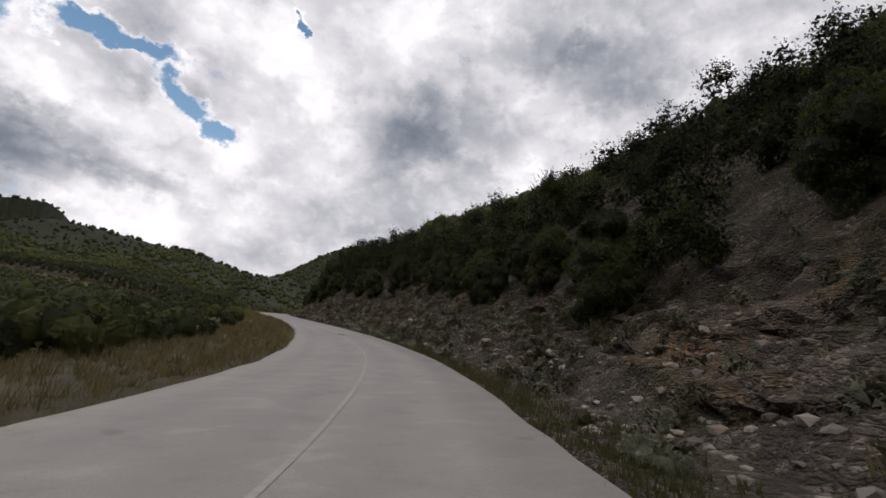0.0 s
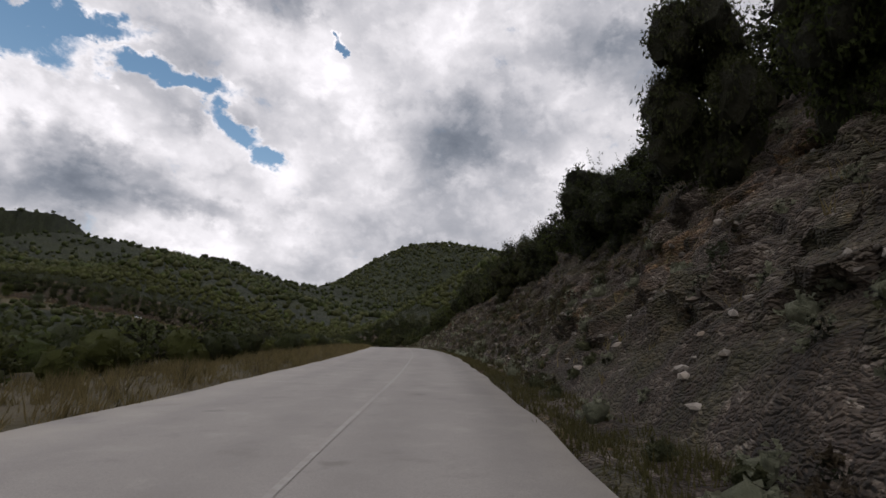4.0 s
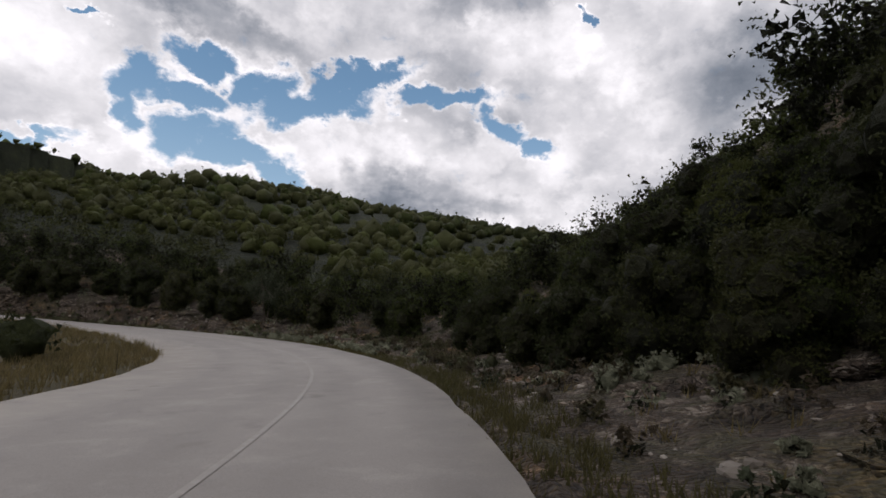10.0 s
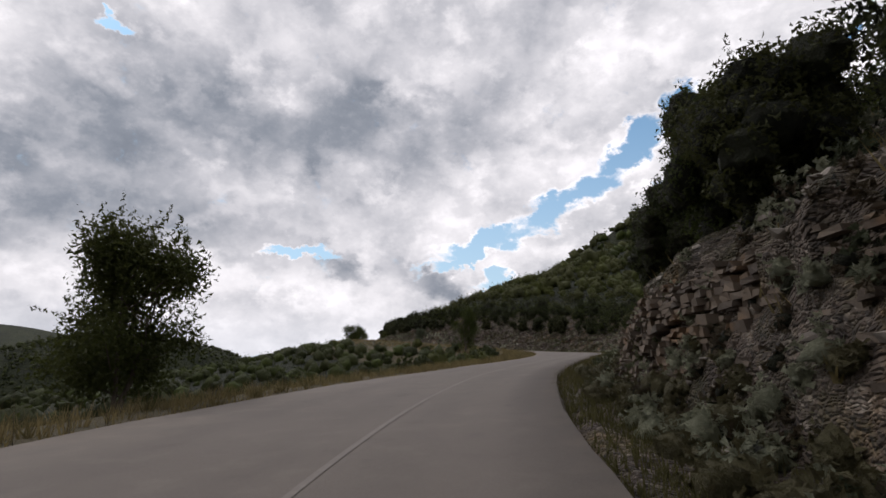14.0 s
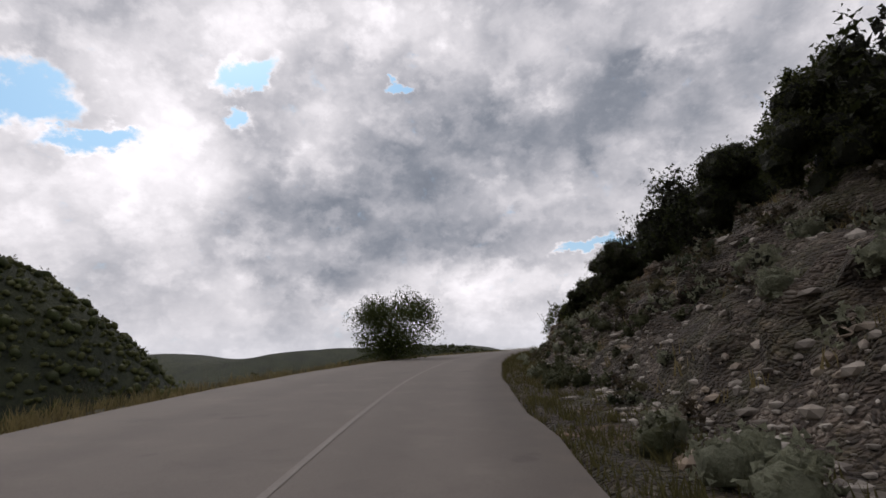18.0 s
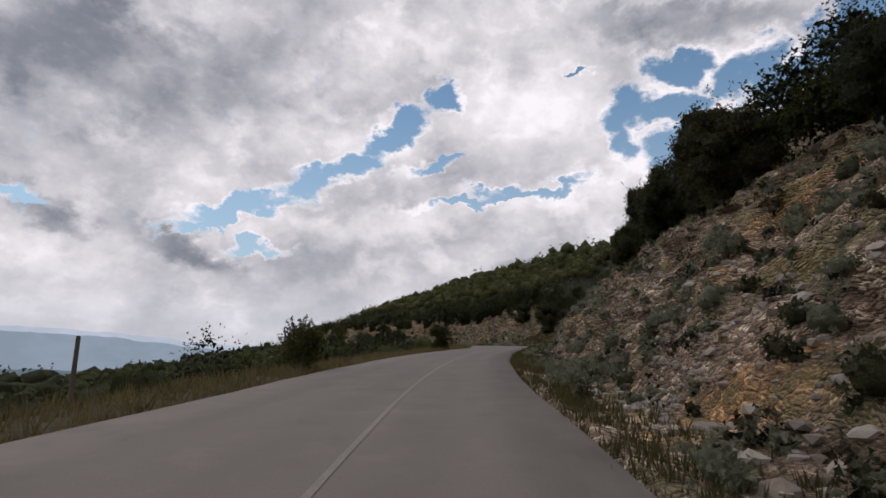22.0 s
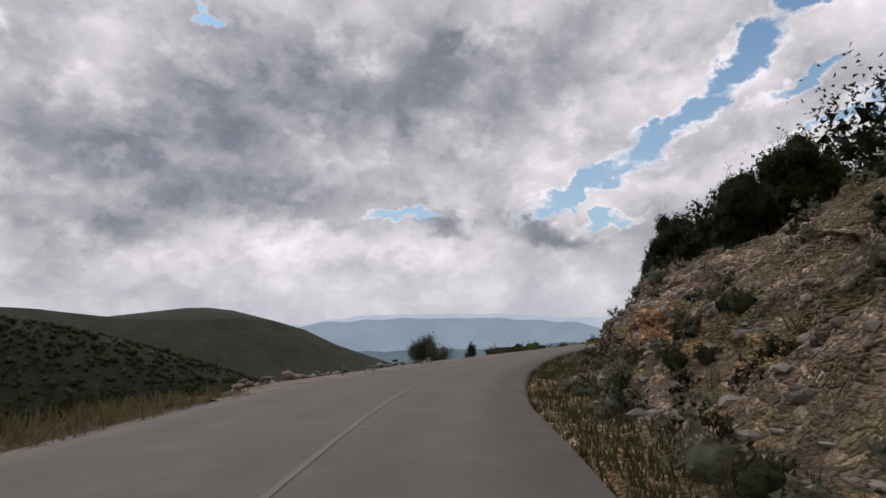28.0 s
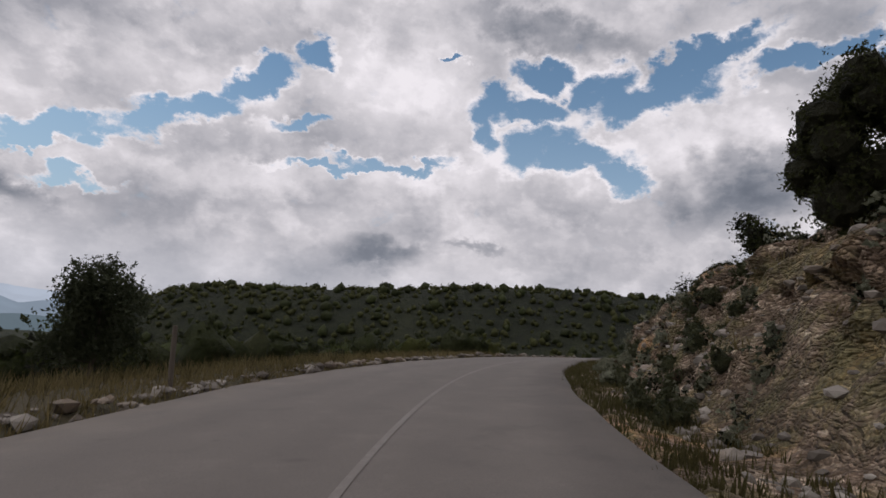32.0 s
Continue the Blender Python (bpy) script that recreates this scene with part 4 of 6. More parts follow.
# shrubs that come down the face of the bank: stretch of the drive, distances from the asphalt, number, width, height
DOWN = [(0.45, 1.15, 5.0, 7.5, 11, 3.0, 3.0), (10.15, 10.6, 5.5, 8.5, 12, 3.0, 3.0), (9.65, 9.95, 5.0, 8.0, 8, 3.0, 3.4), (2.75, 3.5, 3.2, 5.2, 9, 3.4, 4.0), (6.4, 6.9, 4.2, 6.0, 5, 3.2, 3.6), (29.7, 30.2, 5.2, 7.4, 7, 3.4, 4.4), (11.9, 12.65, 3.1, 5.2, 13, 2.5, 2.2), (9.1, 9.65, 4.5, 7.0, 9, 2.8, 2.6), (9.95, 10.65, 3.0, 6.5, 18, 2.8, 2.8), (8.15, 8.9, 4.5, 7.0, 9, 2.8, 2.4), (26.42, 27.15, 2.6, 5.5, 16, 2.6, 2.5), (20.2, 20.8, 5.0, 7.0, 5, 3.2, 3.4), (23.4, 24.2, 7.0, 11, 7, 2.8, 2.4), (18.9, 19.5, 3.4, 5.0, 6, 2.4, 2.2), (12.5, 13.7, 3.4, 5.6, 12, 2.2, 1.9), (11.3, 12.0, 4.5, 7.0, 8, 2.6, 2.6), (22.3, 23.3, 6.5, 9.5, 7, 2.8, 3.2), (30.0, 30.6, 4.5, 6.5, 6, 2.4, 2.4), (28.4, 29.4, 5.2, 7.5, 8, 2.4, 2.4)]
for a_, z_, e0_, e1_, n_, w_, h_ in DOWN:
    for j in range(n_):
        p_ = on_right(a_ + (z_ - a_) * (j + rng.uniform(0, 1)) / n_, rng.uniform(e0_, e1_))[0]
        s_ = rng.uniform(0.75, 1.25)
        set_bush(BUSHES[rng.integers(0, 7)], p_, w_ * s_, h_ * s_, rng.uniform(0, 6.28), "dense dark shrub growing on the face of the bank", "scrub on the bank")


def woods(name, pts, size, n_leaf, leaf_size, leaf, label, seed, tall=0.35, heart=0.72, fine=False, inner=0):
    """Countless far shrubs as one mesh: ragged leaf sprays round a heart, painted as shade where CORE is used."""
    r = np.random.default_rng(seed)
    n = len(pts)
    sc = size * r.uniform(0.5, 1.5, n)
    c = pts + np.stack([0 * sc, 0 * sc, sc * tall], 1)
    # hearts
    v12, f20 = (ICO2_V, ICO2_F) if fine else (ICO_V, ICO_F)
    sq = r.uniform(0.5, 1.15, (n, len(v12), 1))
    hv = (v12[None] * sq[:, :len(v12)] * (sc * heart)[:, None, None] * np.array([1, 1, 0.95]) + c[:, None])
    hf = (f20[None] + (np.arange(n) * len(v12))[:, None, None]).reshape(-1, 3)
    hv = hv.reshape(-1, 3)
    # loose shards replace the heart, coloured dark as the shrub's inner shade
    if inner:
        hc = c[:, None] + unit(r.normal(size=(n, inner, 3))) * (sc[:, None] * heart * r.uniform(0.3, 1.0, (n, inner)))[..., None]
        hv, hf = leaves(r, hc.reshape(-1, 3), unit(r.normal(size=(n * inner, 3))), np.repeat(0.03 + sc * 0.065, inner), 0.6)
    per = 5
    n_leaf = n_leaf // per * per
    d, reach, _ = twig_fan(r, n * n_leaf, per, 0.5, 1.0)
    d, reach = d.reshape(n, n_leaf, 3), reach.reshape(n, n_leaf, 1)
    p = c[:, None] + d * sc[:, None, None] * reach + r.normal(size=d.shape) * 0.05 * sc[:, None, None]
    nn = unit(d * 0.6 + r.normal(size=d.shape))
    lv, lf = leaves(r, p.reshape(-1, 3), nn.reshape(-1, 3), leaf_size, 0.6)
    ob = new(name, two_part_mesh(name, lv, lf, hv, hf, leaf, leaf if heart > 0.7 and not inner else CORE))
    tagged(ob, label, "scrub", kind="stuff")
    return ob


def scatter(n, u0, u1, e0, e1, right, power=1.0):
    u = rng.uniform(u0, u1, n)
    e = e0 + (e1 - e0) * rng.uniform(0, 1, n) ** power
    return (on_right(u, e) if right else on_left(u, e)), u, e


def thinned(p, cell):
    """Keeps one point in each cell of the plan, so that shrubs don't crowd where the road bends."""
    key = np.floor(p[:, :2] / cell).astype(int)
    _, first = np.unique(key[:, 0] * 100003 + key[:, 1], return_index=True)
    return p[first]


def clear_of_road(p, gap_right, gap_left):
    i, o, _ = nearest(p[:, 0].copy(), p[:, 1].copy())
    return p[(o > RIGHT + gap_right) | (o < LEFT - gap_left)]


b_ = np.array(BEHIND)
cut = rng.uniform(size=len(b_)) < 0.65


def clustered(rows, n):
    """Breaks each shrub (place, half width, height) into n smaller rounded masses."""
    m = np.repeat(rows, n, 0)
    d = unit(rng.normal(size=(len(m), 3))) * rng.uniform(0.35, 1, (len(m), 1))
    c = m[:, :3] + d * m[:, [3]] * (0.72, 0.72, 0) + np.stack([0 * m[:, 0], 0 * m[:, 0], (0.42 + 0.38 * d[:, 2]) * m[:, 4]], 1)
    return c, m[:, 3] * 0.5


for pick, leaf_, seed_, tone in ((cut, OAK, 9, "dark green"), (~cut, BROAD, 10, "green")):
    c_, s_ = clustered(b_[pick], 7)
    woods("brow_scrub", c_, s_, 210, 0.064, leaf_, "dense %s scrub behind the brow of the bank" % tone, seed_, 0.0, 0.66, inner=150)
p_, u_, e_ = scatter(16000, -1.5, 33.5, 8.5, 60, True, 1.2)
keep = e_ > np.interp(u_, RD["u"], DITCH + RUN) + 4.5
p_ = clear_of_road(thinned(p_[keep], 2.3), 8, 6)
p_ = p_[rng.uniform(size=len(p_)) < 0.85]
cut = rng.uniform(size=len(p_)) < 0.62
away = nearest(p_[:, 0].copy(), p_[:, 1].copy())[1]
close, front = away < 26, away < 17
for pick, leaf_, seed_, tone in ((cut, OAK, 11, "dense dark green"), (~cut, BROAD, 12, "lighter green")):
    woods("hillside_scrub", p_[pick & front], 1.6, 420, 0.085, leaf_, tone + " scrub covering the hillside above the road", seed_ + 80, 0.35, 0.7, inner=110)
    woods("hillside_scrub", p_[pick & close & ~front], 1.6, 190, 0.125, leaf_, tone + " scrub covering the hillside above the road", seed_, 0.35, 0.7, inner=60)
    woods("hillside_scrub", p_[pick & ~close], 1.75, 80, 0.2, leaf_, tone + " scrub covering the hillside above the road", seed_ + 50, 0.35, 0.74)
p_, u_, e_ = scatter(12000, -1.5, 33.5, 58, 300, True, 1.3)
p_ = clear_of_road(thinned(p_, 4.5), 40, 40)
cut = rng.uniform(size=len(p_)) < 0.6
woods("upper_scrub", p_[cut], 3.0, 18, 0.42, OAK, "distant dark scrub on the upper hillside", 13)
woods("upper_scrub", p_[~cut], 2.8, 18, 0.42, BROAD, "distant lighter scrub on the upper hillside", 14)
p_, u_, e_ = scatter(9000, -1.5, 33.5, 9, 70, False, 1.1)
p_ = clear_of_road(thinned(p_, 2.8), 8, 8)
low = np.interp(nearest(p_[:, 0].copy(), p_[:, 1].copy())[0], np.arange(NS), RD["u"])
bare = ((low > 19) & (low < 22.2)) | ((low > 28.3) & (low < 29.6))
p_ = p_[~bare | (rng.uniform(size=len(p_)) < np.where(low > 28, 0.0, 0.3))]
cut = rng.uniform(size=len(p_)) < 0.6
woods("valley_scrub", p_[cut], 1.35, 70, 0.13, OAK, "dense dark scrub below the road", 15, 0.35, 0.85)
woods("valley_scrub", p_[~cut], 1.3, 70, 0.13, BROAD, "lighter green scrub below the road", 16, 0.35, 0.85)
far_x, far_y = rng.uniform(-1250, 250, 19000), rng.uniform(-420, 1000, 19000)
p_ = thinned(np.stack([far_x, far_y, ground_height(far_x, far_y)], 1), 6.0)
p_ = clear_of_road(p_, 120, 55)
woods("far_scrub", p_, 3.3, 10, 0.5, OAK, "far dark scrub on the valley sides", 17)
for hx, hy, h_, sx_, sy_, turn_ in (HILLS[0], HILLS[1], (-960, 300, 0, 150, 330, -24), HILLS[14]):
    a_, r_ = rng.uniform(0, 6.2832, 9000), 1.15 * np.sqrt(rng.uniform(0, 1, 9000))
    c_, s_ = math.cos(radians(turn_)), math.sin(radians(turn_))
    dx_, dy_ = np.cos(a_) * r_ * sx_, np.sin(a_) * r_ * sy_
    x_, y_ = hx + dx_ * c_ - dy_ * s_, hy + dx_ * s_ + dy_ * c_
    p_ = clear_of_road(thinned(np.stack([x_, y_, ground_height(x_, y_)], 1), 2.9), 40, 40)
    woods("far_scrub", p_, 2.0, 10, 0.42, OAK, "dense dark scrub covering a hill across the valley", 18)

# ---- left side scrub, trees and grass ----
LSCRUB = [(-2, 0.8), (1, 0.85), (1.8, 0.8), (3, 0.7), (6, 0.8), (8, 0.9), (9.5, 0.8), (10.5, 0.5), (11.5, 0.5), (12.6, 0.3), (13.2, 0.12), (14.7, 0.12), (15.2, 0.5), (17, 0.5), (17.6, 0.15), (19, 0.08), (22, 0.15), (22.6, 0.6), (24, 0.9), (25, 0.7), (26.5, 0.8), (27.8, 0.5), (28.3, 0.02), (29.6, 0.03), (30, 0.5), (32, 0.5), (39, 0.5)]
u_ = rng.uniform(-1.5, 33.5, 2600)
e_ = 4.6 + 12 * rng.uniform(0, 1, 2600) ** 0.9
ok_ = rng.uniform(size=2600) < table(LSCRUB, u_)[0]
p_ = clear_of_road(thinned(on_left(u_[ok_], e_[ok_]), 1.7), 4, 4)
cut = rng.uniform(size=len(p_)) < 0.55
woods("roadside_scrub", p_[cut], 0.95, 150, 0.12, OAK, "dark scrub along the grassy verge", 21, 0.55, 0.8, True)
woods("roadside_scrub", p_[~cut], 0.9, 150, 0.12, BROAD, "green scrub along the grassy verge", 22, 0.55, 0.8, True)


def blades(name, pts, n, height, leaf, label, seed, wide=0.012, lean=0.35):
    """Countless blades of grass in tufts, as one mesh."""
    r = np.random.default_rng(seed)
    base = np.repeat(pts, n, 0) + np.concatenate([r.normal(size=(len(pts) * n, 2)) * 0.07, np.zeros((len(pts) * n, 1))], 1)
    h = np.repeat(height * r.uniform(0.5, 1.3, len(pts)), n) * r.uniform(0.6, 1.1, len(base))
    d = r.normal(size=(len(base), 2)) * lean
    tip = base + np.stack([d[:, 0] * h, d[:, 1] * h, h], 1)
    a = r.uniform(0, 6.28, len(base))
    w = np.stack([np.cos(a), np.sin(a), 0 * a], 1) * wide * 1.4 * r.uniform(0.7, 1.6, (len(base), 1))
    v = np.stack([base - w - (0, 0, 0.05), base + w - (0, 0, 0.05), tip], 1).reshape(-1, 3)
    ob = new(name, mesh_of(name, v, np.arange(len(v)).reshape(-1, 3), leaf, smooth=False))
    tagged(ob, label, "grass", kind="stuff")


def lawn(n, u0, u1, e0, e1, right, power=1.0):
    p, u, e = scatter(n, u0, u1, e0, e1, right, power)
    patch = grain(p[:, 0], p[:, 1], 0.25, 77, 3)
    keep_ = patch > -0.55 + 0.3 * rng.uniform(-1, 1, n)
    if not right:
        keep_ &= e > np.interp(u, RD["u"], WIDE) + 0.04 * (u > 9.5)
        keep_ &= (e > 0.9 * np.interp(u, [1, 2.5, 7, 8, 16, 17.5, 24, 25, 30, 39], [0, 0.5, 0.3, 0, 0, 0.4, 0.3, 0.1, 0.3, 0.6])) | (rng.uniform(size=n) < 0.25)
    if not right:      # the gravel lay-by stays bare
        keep_ &= ~((u > 28.4) & (u < 29.65) & (e < 6.3)) | (rng.uniform(size=n) < 0.02)
    return p[keep_]


blades("edge_grass", lawn(16000, -0.8, 33.2, 0.0, 1.3, False, 1.0), 8, 0.15, STRAW, "short dry grass at the edge of the asphalt", 39, 0.009, 0.55)
blades("verge_grass", lawn(34000, -0.8, 33.2, 0.7, 6.0, False, 1.2), 9, 0.36, STRAW, "tall dry yellow grass along the verge", 31, 0.009)
blades("verge_weeds", lawn(4500, -0.8, 33.2, 0.3, 6.5, False), 11, 0.4, FRINGE, "olive brown weeds among the verge grass", 38, 0.012, 0.5)
blades("verge_stalks", lawn(5200, -0.8, 33.2, 0.8, 7.0, False), 6, 0.72, TWIG, "brown dry stalks standing in the verge grass", 32, 0.0035, 0.25)
blades("ditch_grass", lawn(42000, -0.8, 33.2, -0.06, 1.6, True, 1.2), 8, 0.17, FRINGE, "short olive brown grass between the road and the bank", 33, 0.01)
blades("bank_grass", lawn(7000, -0.8, 33.2, 2.0, 9.0, True), 7, 0.26, STRAW, "dry grass tufts on the rock bank", 34, 0.01, 0.5)

blades("slope_grass", lawn(24000, 23.45, 24.8, 0.5, 10.0, True), 8, 0.2, FRINGE, "dry brown grass on the gentle slope", 37, 0.01, 0.45)

# taller bushes that close the view behind the verge: stretch of the drive, number
for j, (a_, z_, n_) in enumerate(((-1.0, 9.6, 190), (22.7, 24.6, 34), (26.0, 27.6, 30), (30.2, 32.6, 26))):
    p_ = clear_of_road(thinned(scatter(n_, a_, z_, 6.2, 14, False)[0], 2.4), 6, 5.5)
    cut = rng.uniform(size=len(p_)) < 0.6
    woods("thicket", p_[cut], 1.6, 330, 0.075, OAK, "dark green bushes behind the grassy verge", 110 + j, 0.5, 0.7, inner=110)
    woods("thicket", p_[~cut], 1.5, 330, 0.075, BROAD, "green bushes behind the grassy verge", 120 + j, 0.5, 0.7, inner=110)

# low cushions of grey scrub on the bank
SAGY = [(-2, 0.35), (0.8, 0.6), (1.6, 0.5), (2.2, 0.3), (5, 0.25), (7, 0.5), (8, 0.4), (10, 0.4), (11.5, 0.6), (12.2, 1), (14, 1), (17, 0.6), (20, 0.7), (21, 0.8), (23.3, 1), (23.6, 0.15), (24.5, 0.15), (24.8, 1), (25, 1), (26.3, 0.8), (28.5, 0.7), (30.5, 1), (32, 0.8), (39, 0.6)]
u_ = rng.uniform(-0.5, 33, 8200)
e_ = 1.3 + 7.5 * rng.uniform(0, 1, 8200) ** 1.1
ok_ = rng.uniform(size=8200) < table(SAGY, u_)[0]
p_ = on_right(u_[ok_], e_[ok_])
half = rng.uniform(size=len(p_))
woods("bank_cushions", p_[half < 0.6], 0.25, 70, 0.052, SAGE, "low grey green cushions of scrub on the rock bank", 23, 0.3, 0.7, inner=24)
woods("bank_weeds", p_[half > 0.82], 0.27, 65, 0.055, TWIG, "brown dried weeds on the rock bank", 24, 0.3, 0.6, inner=20)
woods("bank_greens", p_[(half >= 0.6) & (half <= 0.82)], 0.25, 70, 0.052, OLIVE, "green weeds on the rock bank", 25, 0.3, 0.7, inner=24)

# mounds of grey green and dark weeds at the foot of the bank, in drifts
u_ = rng.uniform(-0.4, 33, 14000)
e_ = 0.9 + 4.6 * rng.uniform(0, 1, 14000) ** 1.25
drift = grain(station(u_), e_ * 3, 0.16, 83, 3)
ok_ = (rng.uniform(size=14000) < table(SAGY, u_)[0]) & (drift > np.where(u_ > 21, -0.2, -0.02)) & (e_ < np.interp(u_, RD["u"], DITCH + 0.75 * RUN))
p_, late_ = thinned(on_right(u_[ok_], e_[ok_]), 0.3), None
mix_ = grain(p_[:, 0], p_[:, 1], 0.15, 85, 2) + rng.normal(size=len(p_)) * 0.15 + np.where(p_[:, 0] < -380, 0.3, -0.1)
woods("sage_mounds", p_[mix_ > 0], 0.26, 135, 0.046, SAGE, "dense grey green mounds of sage on the stony bank", 26, 0.35, 0.71)
woods("weed_mounds", p_[mix_ <= 0], 0.25, 120, 0.046, WEED, "dense olive green mounds of weeds on the stony bank", 27, 0.35, 0.71)

# olive and brown weeds that cover the bank lower down the drive
u_ = np.concatenate([rng.uniform(-0.3, 3.4, 1500), rng.uniform(4.4, 11.2, 2900), rng.uniform(16.4, 21.2, 1700)])
e_ = np.interp(u_, RD["u"], DITCH) - 0.6 + (0.6 + np.interp(u_, RD["u"], RUN)) * rng.uniform(0, 1, len(u_)) ** 1.2
ok_ = grain(station(u_), e_ * 2, 0.2, 87, 3) > -0.15
p_ = on_right(u_[ok_], e_[ok_])
half = rng.uniform(size=len(p_))
woods("slope_weeds", p_[half < 0.55], 0.27, 80, 0.05, WEED, "olive green weeds growing over the stony bank", 131, 0.3, 0.6, inner=16)
woods("slope_weeds", p_[half >= 0.55], 0.25, 75, 0.05, TWIG, "brown dry weeds growing over the stony bank", 132, 0.3, 0.6, inner=12)

# dry weeds rooted in the joints of the rock face
u_ = rng.uniform(11.8, 14.5, 520)
e_ = np.interp(u_, RD["u"], DITCH) + np.interp(u_, RD["u"], RUN) * rng.uniform(0, 1, 520) ** 1.6 - 0.25
woods("face_weeds", on_right(u_, e_), 0.16, 60, 0.05, TWIG, "brown dry weeds growing out of the rock face", 28, 0.2, 0.7)
woods("foot_weeds", on_right(rng.uniform(11.6, 14.6, 420), rng.uniform(0.7, 2.1, 420)), 0.24, 90, 0.05, WEED, "olive weeds at the foot of the rock face", 29, 0.3, 0.8)


# ---- stones ----
def stone_mesh(seed, flat_=0.7):
    r = np.random.default_rng(seed)
    v = ICO2_V * r.uniform(0.9, 1.1, (len(ICO2_V), 1))
    for n_ in unit(r.normal(size=(9, 3))):
        v = v - np.maximum(v @ n_ - r.uniform(0.45, 0.8), 0)[:, None] * n_
    v = v * np.array([1.2, r.uniform(0.65, 1.0), flat_ * r.uniform(0.7, 1.1)])
    return mesh_of("stone", v, ICO2_F, STONE, smooth=False)


STONES = [stone_mesh(300 + j) for j in range(10)]


def rubble(name, pts, size, label, seed, parent=None, mat=STONE):
    r = np.random.default_rng(seed)
    n = len(pts)
    v = ICO_V[None] * r.uniform(0.6, 1.15, (n, len(ICO_V), 1)) * (size * r.uniform(0.4, 1.5, (n, 1, 1)) ** 1.5) * np.stack([1.15 * np.ones(n), r.uniform(0.5, 1, n), r.uniform(0.35, 0.75, n)], 1)[:, None]
    a = r.uniform(0, 6.28, n)
    c, s = np.cos(a)[:, None], np.sin(a)[:, None]
    v = np.stack([v[..., 0] * c - v[..., 1] * s, v[..., 0] * s + v[..., 1] * c, v[..., 2]], -1) + pts[:, None]
    f = (ICO_F[None] + (np.arange(n) * len(ICO_V))[:, None, None]).reshape(-1, 3)
    ob = new(name, mesh_of(name, v.reshape(-1, 3), f, mat, smooth=False))
    ob.parent = parent
    tagged(ob, label, "" if parent else "stones", kind="stuff")


SCREE = [(-2, 0.4), (0.5, 0.6), (1.4, 0.4), (2, 1), (3, 0.7), (4, 0.5), (5.5, 0.9), (6.5, 1), (7.5, 0.7), (8.5, 0.8), (9.5, 0.6), (10.2, 0.15), (11.2, 0.15), (12, 0.6), (14, 0.6), (16, 0.8), (18.5, 0.9), (20, 0.8), (22.5, 1), (23.5, 0.5), (24.3, 0.2), (25, 0.8), (26.5, 0.9), (28.5, 0.8), (30, 0.7), (32, 0.8), (39, 0.7)]
u_ = rng.uniform(-0.3, 33, 34000)
e_ = np.where(rng.uniform(size=34000) < 0.6, np.interp(u_, RD["u"], DITCH) - 0.7 + 2.6 * rng.uniform(0, 1, 34000), 1.0 + 8.0 * rng.uniform(0, 1, 34000) ** 1.5)
patch = grain(station(u_), e_ * 2, 0.12, 71, 3)
ok_ = (rng.uniform(size=34000) < table(SCREE, u_)[0]) & (patch > -0.12) & (e_ < np.interp(u_, RD["u"], DITCH + RUN) + 0.5)
rubble("bank_rubble", on_right(u_[ok_], e_[ok_]), 0.1, "loose pale limestone rubble on the bank", 41, bank)
u_ = np.concatenate([rng.uniform(5.5, 9.5, 500), rng.uniform(16.3, 33, 3200), rng.uniform(21.2, 26.6, 3600)])
e_ = 1.1 + 6.0 * rng.uniform(0, 1, len(u_)) ** 1.3
ok_ = (rng.uniform(size=len(u_)) < table(SCREE, u_)[0]) & (grain(station(u_), e_ * 2, 0.2, 73, 2) > -0.15)
rubble("bank_stones", on_right(u_[ok_], e_[ok_]), 0.115, "larger pale broken stones lying on the bank", 42, bank)
# drifts of whiter broken stone along the foot of the bank: stretch of the drive, number
WHITE = make_rock("white limestone rubble", (0.15, 0.13, 0.108), (0.44, 0.4, 0.345), (0.3, 0.24, 0.17))
for a_, z_, n_ in ((1.2, 2.6, 1300), (5.6, 6.9, 2600), (7.6, 9.4, 1500), (12.0, 13.6, 1300), (16.6, 18.6, 1600), (19.4, 21.0, 1500), (21.1, 23.5, 4200), (24.9, 26.4, 2600), (28.6, 32.2, 3600)):
    n_ = int(1.7 * n_)
    u_ = rng.uniform(a_, z_, n_)
    e_ = np.interp(u_, RD["u"], DITCH) - 0.7 + 1.5 * rng.uniform(0, 1, n_) ** 1.1 + 0.5 * grain(station(u_), 0 * u_, 0.2, 75, 2)
    ok_ = grain(station(u_), e_ * 2, 0.3, 76, 3) > -0.1
    p_ = on_right(u_[ok_], np.maximum(e_[ok_], 0.5))
    p_[:, 2] += 0.02
    rubble("foot_rubble", p_, 0.058, "white broken limestone along the foot of the bank", int(a_ * 10) + 200, bank, WHITE)
for j in range(280):
    u1 = float(rng.uniform(0, 32.8))
    if rng.uniform() > table(SCREE, np.array([u1]))[0][0]:
        continue
    e1 = 1.2 + 3.2 * float(rng.uniform()) ** 1.3
    p1 = on_right(u1, e1)[0]
    ob = new("stone", STONES[j % 10])
    ob.parent = bank
    s1 = float(rng.uniform(0.09, 0.2)) * (1.6 if rng.uniform() < 0.08 else 1)
    ob.matrix_world = Matrix.Translation((p1[0], p1[1], p1[2] + s1 * 0.15)) @ Matrix.Rotation(float(rng.uniform(0, 6.28)), 4, "Z") @ Matrix.Diagonal((s1, s1, s1, 1))


